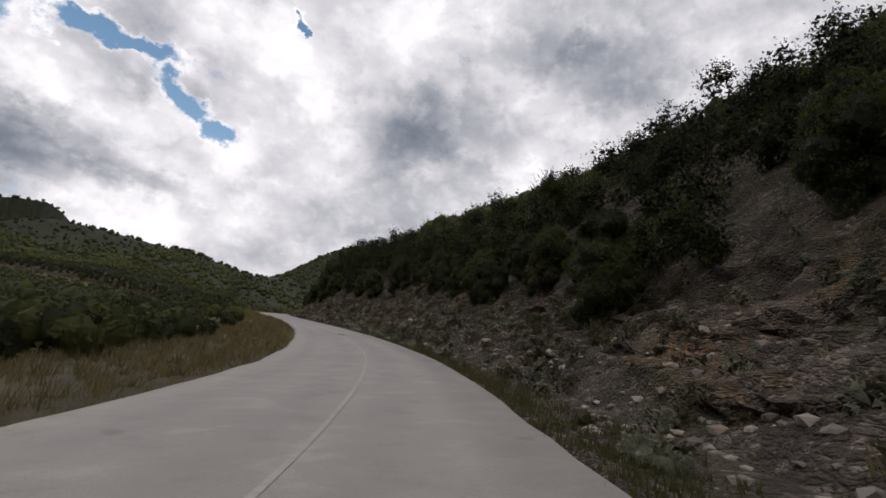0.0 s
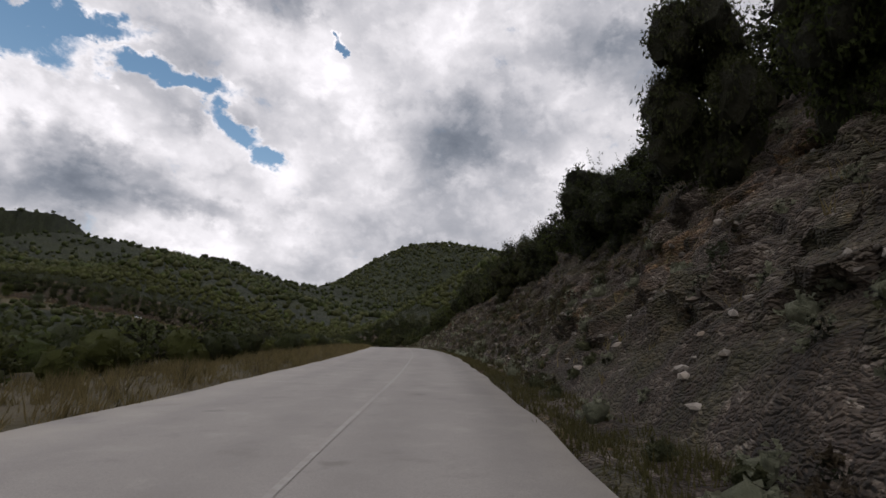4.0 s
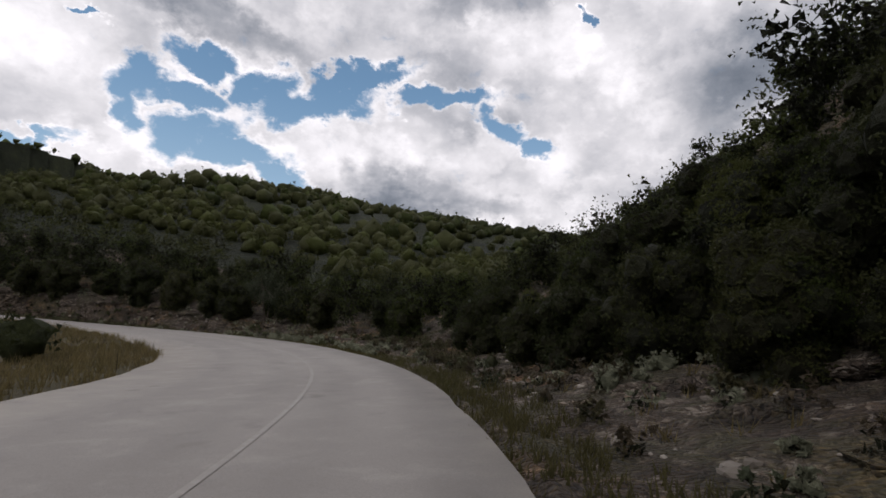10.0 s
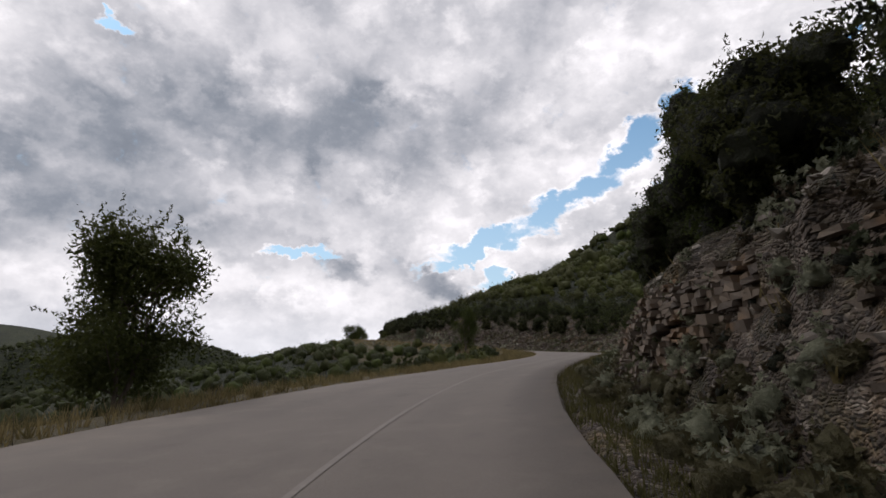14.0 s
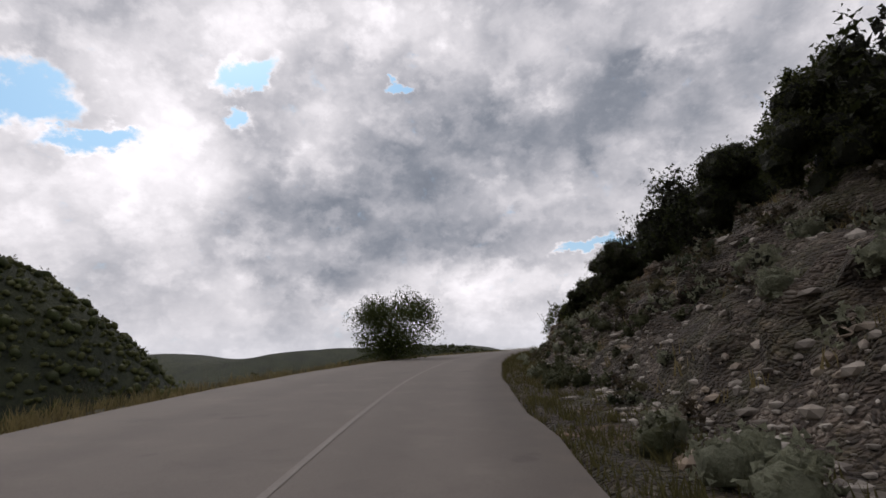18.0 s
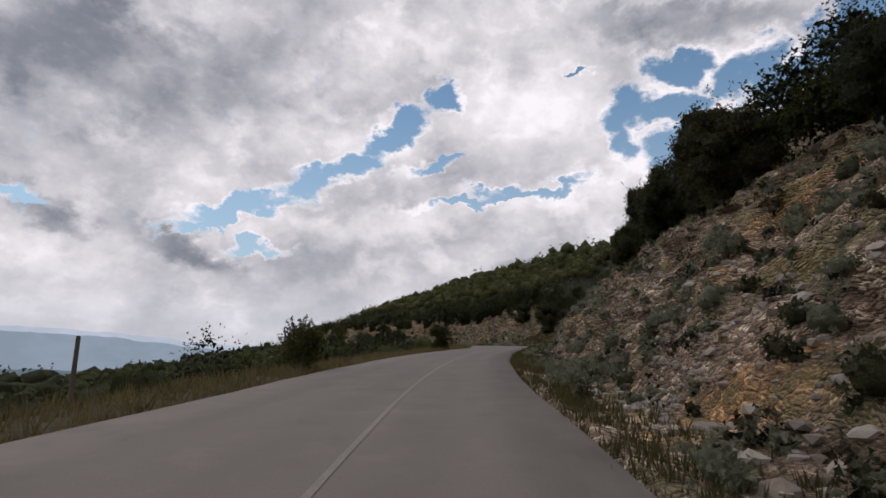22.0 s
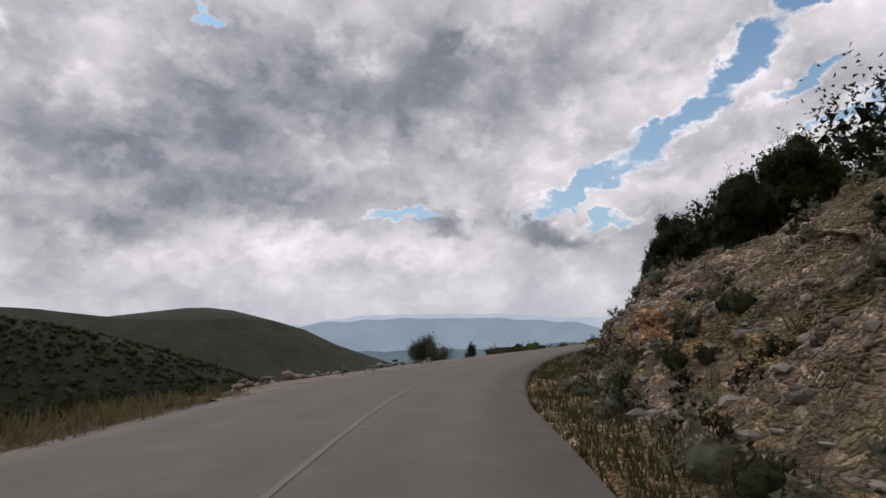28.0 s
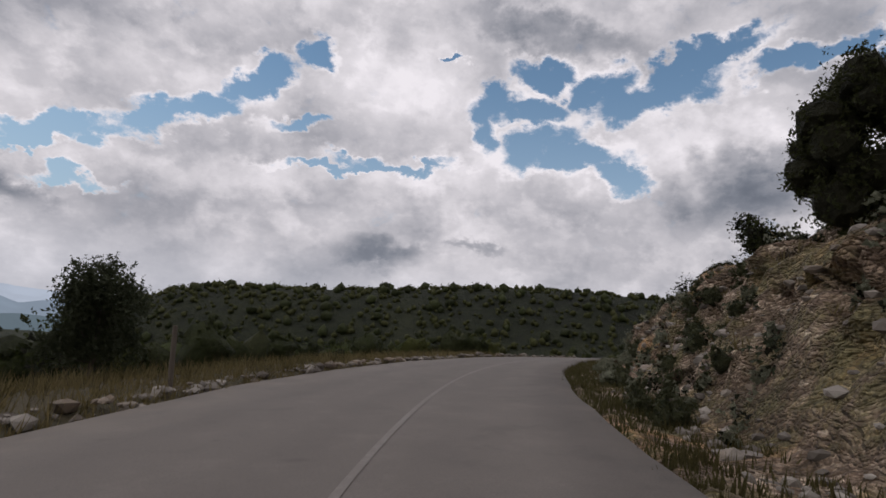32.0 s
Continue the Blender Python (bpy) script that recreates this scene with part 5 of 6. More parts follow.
# ---- coursed rock face ----
def block(seed):
    r = np.random.default_rng(seed)
    b = bmesh.new()
    bmesh.ops.create_cube(b, size=1)
    bmesh.ops.bevel(b, geom=b.edges[:], offset=0.1, segments=1, affect="EDGES")
    for v in b.verts:
        v.co += Vector(r.normal(size=3) * 0.065)
    me = bpy.data.meshes.new("rock_block")
    b.to_mesh(me)
    b.free()
    me.materials.append(BLOCK)
    return me


def chip(seed):
    """A plainer broken block for the many that are seen from farther off."""
    r = np.random.default_rng(seed)
    v = np.array([(x_, y_, z_) for x_ in (-0.5, 0.5) for y_ in (-0.5, 0.5) for z_ in (-0.5, 0.5)]) + r.normal(size=(8, 3)) * 0.06
    me = bpy.data.meshes.new("rock_chip")
    me.from_pydata(v.tolist(), [], [(0, 1, 3, 2), (4, 6, 7, 5), (0, 4, 5, 1), (2, 3, 7, 6), (0, 2, 6, 4), (1, 5, 7, 3)])
    return me


BLOCK = make_rock("layered brown limestone", (0.045, 0.032, 0.022), (0.145, 0.11, 0.078), (0.17, 0.095, 0.04))
BLOCKS = [block(500 + j) for j in range(8)]
CHIPS = [chip(520 + j) for j in range(10)]
courses, singles, s0, s1 = [], 0, int(station(11.75)), int(station(14.6))
h_ = 0.12
while h_ < 3.3:
    th = float(rng.uniform(0.05, 0.14))
    q_ = s0 + float(rng.uniform(0, 0.5))
    while q_ < s1:
        ln = float(rng.uniform(0.1, 0.5))
        i_ = int(q_)
        if h_ + th * 0.5 < TOP[i_] - 0.1 and rng.uniform() < 0.85:
            e1 = DITCH[i_] + RUN[i_] * (h_ / TOP[i_]) ** (1 / 0.85) + 0.09 + float(rng.normal()) * 0.06 + 0.45 * float(grain(np.array([q_]), np.array([h_ * 2]), 0.3, 90)[0])
            courses.append((q_ + ln / 2, e1, h_ + float(rng.normal()) * 0.025, ln, th * float(rng.uniform(0.75, 1.25))))
        q_ += ln
    h_ += th
# broken ledges in the cuts higher up: stretch of the drive, number of stones
for a_, z_, n_ in ((0.1, 0.9, 350), (2.2, 3.5, 420), (6.0, 7.2, 350), (17.0, 18.9, 1300), (19.6, 21.2, 900), (21.3, 23.5, 4200), (24.85, 26.4, 3200), (29.9, 30.6, 700), (30.9, 32.0, 1200), (28.5, 29.5, 900)):
    u1_ = rng.uniform(a_, z_, n_)
    top_, d_, r_ = (np.interp(u1_, RD["u"], v_) for v_ in (TOP, DITCH, RUN))
    lev = (np.floor(rng.uniform(0.12, 1, n_) * top_ / 0.38) + 0.5) * 0.38 + 0.16 * grain(station(u1_), 0 * u1_, 0.15, 97, 2)
    e1_ = d_ + r_ * np.clip(lev / top_, 0.02, 1) ** (1 / 0.85)
    keep_ = grain(station(u1_), lev * 4, 0.14, 96, 3) > -0.2
    rubble("ledge_stones", on_right(u1_, e1_)[keep_], 0.1, "broken limestone ledges in the cut bank", int(a_ * 10) + 60, bank)
joined_v, joined_f, near_q = [], [], (station(12.35), station(13.45))
for q1, e1, h1, ln, th in courses:
    f1 = q1 - int(q1)
    a, b = int(q1), int(q1) + 1
    o1 = RIGHT + e1 + MID[a]
    px, py = (RD[c][a] * (1 - f1) + RD[c][b] * f1 for c in ("x", "y"))
    rx, ry = RD["rx"][a], RD["ry"][a]
    pz = RD["z"][a] * (1 - f1) + RD["z"][b] * f1 - (MID[a] + RIGHT) * RD["tilt"][a] + h1
    m = Matrix(((-ry, rx, 0, px + rx * o1), (rx, ry, 0, py + ry * o1), (0, 0, 1, pz), (0, 0, 0, 1))) @ Matrix.Rotation(float(rng.normal()) * 0.05, 4, "Y") @ Matrix.Rotation(float(rng.normal()) * 0.08, 4, "Z")
    m = m @ Matrix.Diagonal((ln * 0.99, 0.26, th * 0.96, 1))
    me = BLOCKS[int(rng.integers(0, 8))]
    if near_q[0] < q1 < near_q[1] and singles < 290 and rng.uniform() < 0.3:
        ob = new("rock_block", me)
        ob.parent = bank
        ob.matrix_world = m
        singles += 1
    else:
        joined_v.append((CHIPS[int(rng.integers(0, 10))], m))
vs, fs, off_ = [], [], 0
face_cache = {me.name: (np.array([v.co[:] for v in me.vertices]), [tuple(p.vertices) for p in me.polygons]) for me in CHIPS}
for me, m in joined_v:
    v, f = face_cache[me.name]
    mm = np.array(m)
    vs.append(v @ mm[:3, :3].T + mm[:3, 3])
    fs += [tuple(i_ + off_ for i_ in p) for p in f]
    off_ += len(v)
me = bpy.data.meshes.new("rock_courses")
me.from_pydata(np.concatenate(vs).tolist(), [], fs)
me.materials.append(BLOCK)
ob = tagged(part("rock_courses", me, bank, "layered brown limestone blocks of the rock face"), kind="stuff")

# ---- single trees and shrubs ----
def limb(points, radii, sides=7):
    """A tapered bent limb through the points."""
    vs, fs = [], []
    pts = [Vector(p) for p in points]
    for j, (p, r) in enumerate(zip(pts, radii)):
        d = (pts[min(j + 1, len(pts) - 1)] - pts[max(j - 1, 0)]).normalized()
        a = d.orthogonal().normalized()
        b = d.cross(a)
        for s in range(sides):
            t = 6.28318 * s / sides
            vs.append(p + (a * math.cos(t) + b * math.sin(t)) * r)
    for j in range(len(pts) - 1):
        for s in range(sides):
            s2 = (s + 1) % sides
            fs.append((j * sides + s, j * sides + s2, (j + 1) * sides + s2, (j + 1) * sides + s))
    return [tuple(v) for v in vs], fs


def tree(p, height, width, seed, leaf, density, label, clear=0.3, sprouts=20, size=0.055, category="tree", thick=1.0):
    """A tree of trunk, limbs and leafy crown; clear is the bare share of its height."""
    r = np.random.default_rng(seed)
    base = new("tree" if category == "tree" else "shrub")
    base.location = (float(p[0]), float(p[1]), float(p[2]) - 0.1)
    tagged(base, label, category, "trees by the road" if category == "tree" else "shrubs by the road")
    tops = []
    vs, fs = [], []
    stems = 1 if clear > 0.2 else 3
    for s in range(stems):
        lean = r.normal(size=2) * 0.08 * height * (1 if stems == 1 else 1.8)
        z1 = height * (clear + 0.25)
        v, f = limb([(0.1 * s, 0, 0), (lean[0] * 0.3, lean[1] * 0.3, z1 * 0.5), (lean[0] * 0.6, lean[1] * 0.6, z1), (lean[0], lean[1], height * 0.8)],
                    [0.013 * height * thick, 0.01 * height * thick, 0.007 * height * thick, 0.002 * height])
        fs += [tuple(i_ + len(vs) for i_ in q) for q in f]
        vs += v
        for b in range(7):
            t = r.uniform(clear, 0.8)
            a = r.uniform(0, 6.28)
            st = np.array([lean[0] * t, lean[1] * t, height * t])
            en = st + np.array([math.cos(a) * width * r.uniform(0.25, 0.46), math.sin(a) * width * r.uniform(0.25, 0.46), height * r.uniform(0.1, 0.3)])
            en[2] = min(en[2], height * (0.92 - 0.3 * (np.hypot(en[0], en[1]) / (0.5 * width)) ** 2))
            v, f = limb([st, (st + en) / 2 + (0, 0, -0.02 * height), en], [0.005 * height * thick, 0.0035 * height, 0.001 * height], 5)
            fs += [tuple(i_ + len(vs) for i_ in q) for q in f]
            vs += v
            tops.append(en)
    me = bpy.data.meshes.new("trunk")
    me.from_pydata(vs, [], fs)
    me.materials.append(BARK)
    part("trunk", me, base, "grey brown bark")
    c = np.array(tops)
    c = np.concatenate([c, c * (0.75, 0.75, 1) + (0, 0, 0.03 * height), [[0, 0, height * 0.8], [0.1 * width, 0, height * 0.68]]])
    c = np.concatenate([c, [[0.13 * width * math.sin(f_ * 40), 0.13 * width * math.cos(f_ * 40), height * f_] for f_ in np.linspace(max(clear, 0.15) + 0.1, 0.88, 11)]])
    if clear < 0.16:
        a = r.uniform(0, 6.28, 14)
        c = np.concatenate([c, np.stack([np.cos(a) * width * r.uniform(0.1, 0.36, 14), np.sin(a) * width * r.uniform(0.1, 0.36, 14), height * r.uniform(0.1, 0.42, 14)], 1)])
    rad = r.uniform(0.1, 0.18, len(c)) * width
    n = int(density * 2.6)
    size = size * 1.25
    k_ = r.choice(len(c), n, p=rad**2 / (rad**2).sum())
    pp = c[k_] + unit(r.normal(size=(n, 3))) * (rad[k_] * r.uniform(0.25, 1.3, n) ** 0.9)[:, None]
    pp = pp[(pp[:, 2] > height * clear * 0.75)]
    dd = unit(r.normal(size=pp.shape))
    lv, lf = leaves(r, pp, dd, size, 0.42)
    k_ = int(sprouts * 1.4)
    root = c[r.integers(0, len(c), k_)]
    tip = root + unit(r.normal(size=(k_, 3)) * 0.35 + (0, 0, 1) + 0.25 * unit(root * (1, 1, 0) + 1e-6)) * (height * r.uniform(0.14, 0.3, (k_, 1)))
    t = r.uniform(0.2, 1, (k_, 30, 1))
    q = (root[:, None] * (1 - t) + tip[:, None] * t + r.normal(size=(k_, 30, 3)) * 0.025).reshape(-1, 3)
    v2, f2 = leaves(r, q, unit(r.normal(size=q.shape)), size * 0.9, 0.36)
    lf = np.concatenate([lf, f2 + len(lv)])
    lv = np.concatenate([lv, v2])
    part("crown", mesh_of("crown", lv, lf, leaf, smooth=False), base)
    return base


def beside(u, lat):
    """A point lat metres beside the driven line, on the land."""
    i_ = int(round(float(station(u))))
    m = MID[i_]
    return on_right(u, lat - m - RIGHT)[0] if lat > 0 else on_left(u, LEFT + m - lat)[0]


LEAFY = "leafy green tree with upright sprouts beside the road"
tree(beside(3.28, -10.5), 6.5, 3.4, 1, OLIVE, 2200, "thin tree with sparse upright twigs beside the road", 0.15, 40, 0.05)
tree(beside(9.45, -8.8), 6.0, 5.2, 2, OAK, 9000, "dense dark bush with tall twigs on top beside the road", 0.05, 60, 0.055, "bush")
tree(beside(11.42, 6.2), 4.3, 3.6, 3, OLIVE, 3000, "small sparse tree in the grass beside the road", 0.2, 40, 0.045)
tree(beside(13.42, -11.2), 9.0, 5.0, 4, OLIVE, 2600, "tall thin tree with sparse grey leaves", 0.2, 60, 0.05)
tree(beside(13.62, -10.8), 7.6, 5.4, 5, BROAD, 9000, "broad green tree with several stems beside the road", 0.25, 50, 0.06)
tree(beside(13.6, -13.4), 7.2, 4.0, 6, OLIVE, 1600, "thin half bare tree beside the road", 0.25, 50, 0.05)
set_bush(BUSHES[1], beside(13.87, -10.8), 4.0, 4.2, 0.4, "rounded dark evergreen bush beside the road", "scrub on the bank")
tree(beside(14.08, -9.3), 3.4, 3.8, 8, OLIVE, 4500, "pale flowering bush beside the road", 0.1, 30, 0.05, "bush")
tree(beside(14.37, -9.1), 5.0, 3.7, 9, BROAD, 7500, LEAFY, 0.12, 70, 0.055)
tree(beside(17.05, -9.6), 6.8, 4.0, 10, BROAD, 8000, "tall leafy tree with feathery upright branches", 0.12, 80, 0.055)
tree(beside(17.7, -7.6), 3.2, 2.6, 11, OLIVE, 1500, "small thin tree on the verge", 0.2, 20, 0.05)
tree((-318.6, 230.4, ground_height(np.array([-318.6]), np.array([230.4]))[0]), 4.0, 5.4, 12, BROAD, 8000, "broad leafy bush on the verge", 0.06, 50, 0.055, "bush")
tree(beside(19.05, 4.2), 2.7, 1.5, 13, BROAD, 900, "slender sapling beside the bank", 0.15, 16, 0.05)
tree(beside(20.45, -9.1), 6.6, 5.6, 14, BROAD, 15000, LEAFY, 0.1, 90, 0.06)
tree(beside(21.08, -8.4), 2.2, 3.0, 15, OAK, 6500, "rounded dark bush on the edge of the slope", 0.03, 12, 0.05, "bush")
tree(beside(21.32, -6.7), 3.5, 3.1, 16, OLIVE, 7500, "grey green leafy tree on the edge of the slope", 0.08, 70, 0.045)
tree(beside(22.6, -5.8), 2.0, 1.6, 17, BROAD, 1500, "small sapling with upright shoots", 0.1, 30, 0.045)
tree(beside(23.55, -5.6), 2.4, 1.9, 18, OAK, 5500, "narrow dark bush at the edge of the road", 0.04, 20, 0.045, "bush")
tree(beside(24.33, 6.6), 3.0, 1.9, 19, TWIG, 900, "small nearly bare tree on the grassy slope", 0.2, 40, 0.035)
tree(beside(25.75, -12.5), 3.6, 4.2, 20, OLIVE, 5000, "bushy tree with tall upright shoots", 0.05, 80, 0.05)
tree(beside(26.62, -9.2), 5.4, 3.6, 21, BROAD, 9000, LEAFY, 0.08, 80, 0.055)
tree(beside(26.52, -11.5), 3.6, 2.8, 22, OLIVE, 3500, "bush with tall upright shoots on the verge", 0.05, 60, 0.05, "bush")
tree(beside(29.25, -12.0), 2.8, 3.4, 23, OLIVE, 5000, "green bush with upright shoots on the edge of the slope", 0.05, 50, 0.05, "bush")
tree(beside(29.3, -9.2), 1.5, 1.0, 24, OLIVE, 1200, "small upright shrub on the edge of the slope", 0.05, 12, 0.04, "bush")
tree(beside(30.58, -6.6), 3.0, 3.2, 25, OAK, 9000, "dense dark bush beside the road", 0.04, 60, 0.05, "bush")
tree(beside(31.5, -6.5), 2.4, 1.8, 26, OLIVE, 4500, "upright grey green bush on the verge", 0.04, 50, 0.04, "bush")
tree(beside(31.52, -9.0), 2.2, 0.9, 27, OLIVE, 350, "thin sapling with a small crown", 0.55, 8, 0.05)
tree(beside(32.4, -9.0), 2.9, 2.4, 28, OLIVE, 5000, "grey green bush on the edge of the slope", 0.05, 50, 0.045, "bush")
tree(beside(31.78, 6.3), 1.9, 1.9, 31, BROAD, 3000, "leafy bush on top of the rock outcrop", 0.04, 30, 0.04, "bush")
tree(beside(7.45, 10.5), 5.0, 4.0, 33, BROAD, 6500, "light green tree on the brow of the bank", 0.12, 40, 0.055)
tree(beside(0.95, 12.0), 4.5, 2.6, 34, BROAD, 2600, "thin light green tree above the scrub", 0.3, 40, 0.05)
tree(beside(9.7, 8.5), 5.0, 2.6, 35, BROAD, 2400, "thin light green tree above the scrub", 0.3, 40, 0.05)
tree(beside(31.22, 3.0), 0.8, 1.5, 36, YELLOW, 4000, "low yellow flowering broom at the foot of the bank", 0.02, 20, 0.03, "bush")
tree(beside(9.4, -6.9), 0.8, 1.1, 37, YELLOW, 2500, "low yellow flowering bush on the verge", 0.02, 20, 0.03, "bush")
tree(beside(1.27, 2.1), 0.6, 1.2, 38, SAGE, 5000, "rounded grey green cushion shrub at the edge of the road", 0.02, 6, 0.02, "bush")


CRAG = make_crag()


def rosette(p, size, seed, label):
    """A low plant of broad pointed leaves that spread from its root."""
    r = np.random.default_rng(seed)
    ob = new("rosette_plant")
    ob.location = (float(p[0]), float(p[1]), float(p[2]) - 0.02)
    tagged(ob, label, "plant")
    for j in range(20):
        a, rise, ln = 2.4 * j, r.uniform(0.35, 1.25), size * r.uniform(0.75, 1.2)
        d, w = np.array([math.cos(a), math.sin(a), 0]), np.array([-math.sin(a), math.cos(a), 0])
        v = []
        for t in np.linspace(0, 1, 6):
            c = d * ln * t * math.cos(rise) + np.array([0, 0, ln * (t * math.sin(rise) - 0.35 * t * t)])
            b = w * 0.16 * ln * (math.sin(math.pi * min(t * 0.8 + 0.15, 1)) ** 0.8 if t < 1 else 0.02)
            v += [c - b, c + (0, 0, -0.06 * ln), c + b]
        f = [(3 * k_ + h, 3 * k_ + h + 1, 3 * k_ + h + 4, 3 * k_ + h + 3) for k_ in range(5) for h in (0, 1)]
        part("leaf", mesh_of("leaf", np.array(v), np.array(f), BLADE), ob)


BLADE = make_leaf("pale green fleshy leaves", (0.1, 0.14, 0.05), (0.26, 0.32, 0.13), (0.3, 0.32, 0.15), 0.2)
rosette(beside(24.17, 2.15) + (0, 0, 0.1), 0.5, 41, "pale green rosette plant with broad pointed leaves by the asphalt")
rosette(beside(24.2, 2.6), 0.32, 42, "small pale green rosette plant in the roadside grass")
rosette(beside(24.22, 3.9), 0.3, 43, "small pale green rosette plant in the roadside grass")

for u1, lat1, w1_, h1_ in ((26.42, -11.5, 3.4, 2.6), (26.5, -9.6, 3.0, 2.4), (26.58, -12.0, 3.6, 3.0), (26.68, -10.4, 3.2, 2.6), (26.8, -9.4, 3.0, 2.4), (26.36, -13.5, 3.2, 2.6), (25.42, -11.0, 3.0, 2.4), (25.6, -11.5, 3.2, 2.6)):
    set_bush(BUSHES[int(u1 * 100) % 7], beside(u1, lat1), w1_, h1_, u1 * 5, "dense dark bush on the verge beside the road", "bushes on the verge")
for u1, lat1, w1_, h1_ in ((22.55, 8.6, 4.4, 4.6), (22.68, 9.4, 3.6, 3.8), (24.75, 9.5, 5.0, 5.4), (29.2, 5.7, 3.2, 4.2), (29.13, 7.2, 3.6, 4.8), (25.5, 11.0, 4.6, 5.4), (26.15, 11.5, 4.4, 5.6), (31.15, 8.5, 5.0, 6.2), (31.32, 7.8, 4.0, 4.6), (31.05, 9.5, 5.0, 6.6), (31.5, 7.4, 2.6, 2.8), (32.33, 6.4, 3.2, 3.6), (32.22, 8.4, 3.8, 5.2)):
    set_bush(BUSHES[int(u1 * 100) % 4], beside(u1, lat1), w1_, h1_, u1 * 7, "dense evergreen oak standing on the rock bank", "oaks on the bank")

# gravel lay-by beside the road
uu, ee = np.meshgrid(np.linspace(28.35, 29.75, 90), np.linspace(-0.02, 1, 9), indexing="ij")
reach = 6.5 * step(28.35, 28.7, uu) * (1 - step(29.35, 29.75, uu)) + 0.5 * grain(uu * 30, uu * 0, 0.3, 12, 3) + 0.4
p_ = on_left(uu.ravel(), (ee * np.maximum(reach, 0.15)).ravel())
p_[:, 2] += 0.035 - 0.1 * (ee.ravel() > 0.99) - 0.06 * (ee.ravel() < 0)
lay_by = new("lay_by", mesh_of("lay_by", p_, sheet(90, 9), GRAVEL))
tagged(lay_by, "pale gravel lay-by between the road and dry grass", "lay-by", kind="structure")
blades("lay_by_grass", lawn(9000, 28.3, 29.8, 6.0, 11.0, False), 9, 0.4, STRAW, "tall golden grass behind the lay-by", 36, 0.01)


# rock outcrop that stands out of the bank
def outcrop(u, e, size, seed, label):
    r = np.random.default_rng(seed)
    b = bmesh.new()
    bmesh.ops.create_icosphere(b, subdivisions=5, radius=1)
    for v in b.verts:
        p = v.co.copy()
        k1 = noise.noise(p * 1.4 + Vector((seed, 0, 0))) * 0.3 + abs(noise.noise(Vector((p.x * 4, p.y * 4, p.z * 1.3)))) * 0.4 - abs(noise.noise(Vector((p.x * 11, p.y * 11, p.z * 5)))) * 0.16 + noise.noise(p * 19) * 0.05
        v.co = p * (0.85 + k1)
        v.co.z = max(v.co.z, -0.3)
    me = bpy.data.meshes.new("rock_outcrop")
    b.to_mesh(me)
    b.free()
    me.materials.append(CRAG)
    i1 = int(station(u))
    p = on_right(u, e)[0]
    ob = new("rock_outcrop", me)
    edge_z = float(RD["z"][i1] - (MID[i1] + RIGHT) * RD["tilt"][i1])
    turn_ = math.atan2(-RD["rx"][i1], RD["ry"][i1])
    ob.matrix_world = Matrix.Translation((p[0], p[1], edge_z + 0.1)) @ Matrix.Rotation(turn_, 4, "Z") @ Matrix.Diagonal((*size, 1))
    tagged(ob, label, "rock")


outcrop(31.62, 3.3, (1.5, 2.6, 4.3), 3, "steep pale limestone outcrop at the bend of the road")
outcrop(31.42, 3.9, (1.4, 2.4, 3.0), 5, "broken limestone outcrop standing out of the bank")
outcrop(31.86, 3.0, (1.3, 2.2, 2.6), 8, "low limestone outcrop standing out of the bank")

# ---- posts, litter and stones by the road ----
def post(p, h, label, tilt=0.0):
    b = bmesh.new()
    bmesh.ops.create_cone(b, cap_ends=True, segments=10, radius1=0.05, radius2=0.04, depth=h)
    bmesh.ops.translate(b, verts=b.verts, vec=(0, 0, h / 2 - 0.15))
    bmesh.ops.bevel(b, geom=[e for e in b.edges if len(e.link_faces) == 2 and e.calc_face_angle(0) > 1], offset=0.008, segments=1, affect="EDGES")
    me = bpy.data.meshes.new("post")
    b.to_mesh(me)
    b.free()
    me.materials.append(BARK)
    ob = new("post", me)
    ob.matrix_world = Matrix.Translation(p) @ Matrix.Rotation(tilt, 4, "X")
    tagged(ob, label, "post", "posts by the road")


post(beside(22.33, -7.6), 1.6, "thin dark post standing in the dry grass")
post(beside(32.32, -5.1), 1.3, "weathered grey wooden post beside the road", 0.07)
post(beside(20.95, -6.0), 1.3, "thin dark post standing in the dry grass")

# fallen twigs on the asphalt
twigs = new("fallen_twigs")
tp = on_left(1.21, -2.4)[0]
base_q = station(1.218)
i_ = int(base_q)
o_ = -0.95
tz = RD["z"][i_] - o_ * RD["tilt"][i_]
twigs.location = (RD["x"][i_] + RD["rx"][i_] * o_, RD["y"][i_] + RD["ry"][i_] * o_, tz + 0.012)
tagged(twigs, "dry broken twigs lying on the asphalt", "twigs")
for j in range(9):
    a, ln = rng.uniform(-0.5, 0.5) + (3.14 if j % 2 else 0), rng.uniform(0.14, 0.34)
    c = rng.normal(size=2) * (0.12, 0.07)
    d = np.array([math.cos(a), math.sin(a)])
    v, f = limb([(*(c - d * ln / 2), 0.006), (*(c + rng.normal(size=2) * 0.02), 0.03), (*(c + d * ln / 2), 0.008)], [0.012, 0.01, 0.004], 5)
    me = bpy.data.meshes.new("twig")
    me.from_pydata(v, [], f)
    me.materials.append(BARK)
    part("twig", me, twigs)

# low row of rubble on the edge of the road near the end, and on the lay-by
u_ = np.concatenate([rng.uniform(32.0, 33.6, 420), rng.uniform(28.5, 29.0, 160)])
e_ = np.abs(rng.normal(size=len(u_))) * 0.35 + np.where(u_ > 30, 0.9, 2.6)
p_ = on_left(u_, e_)
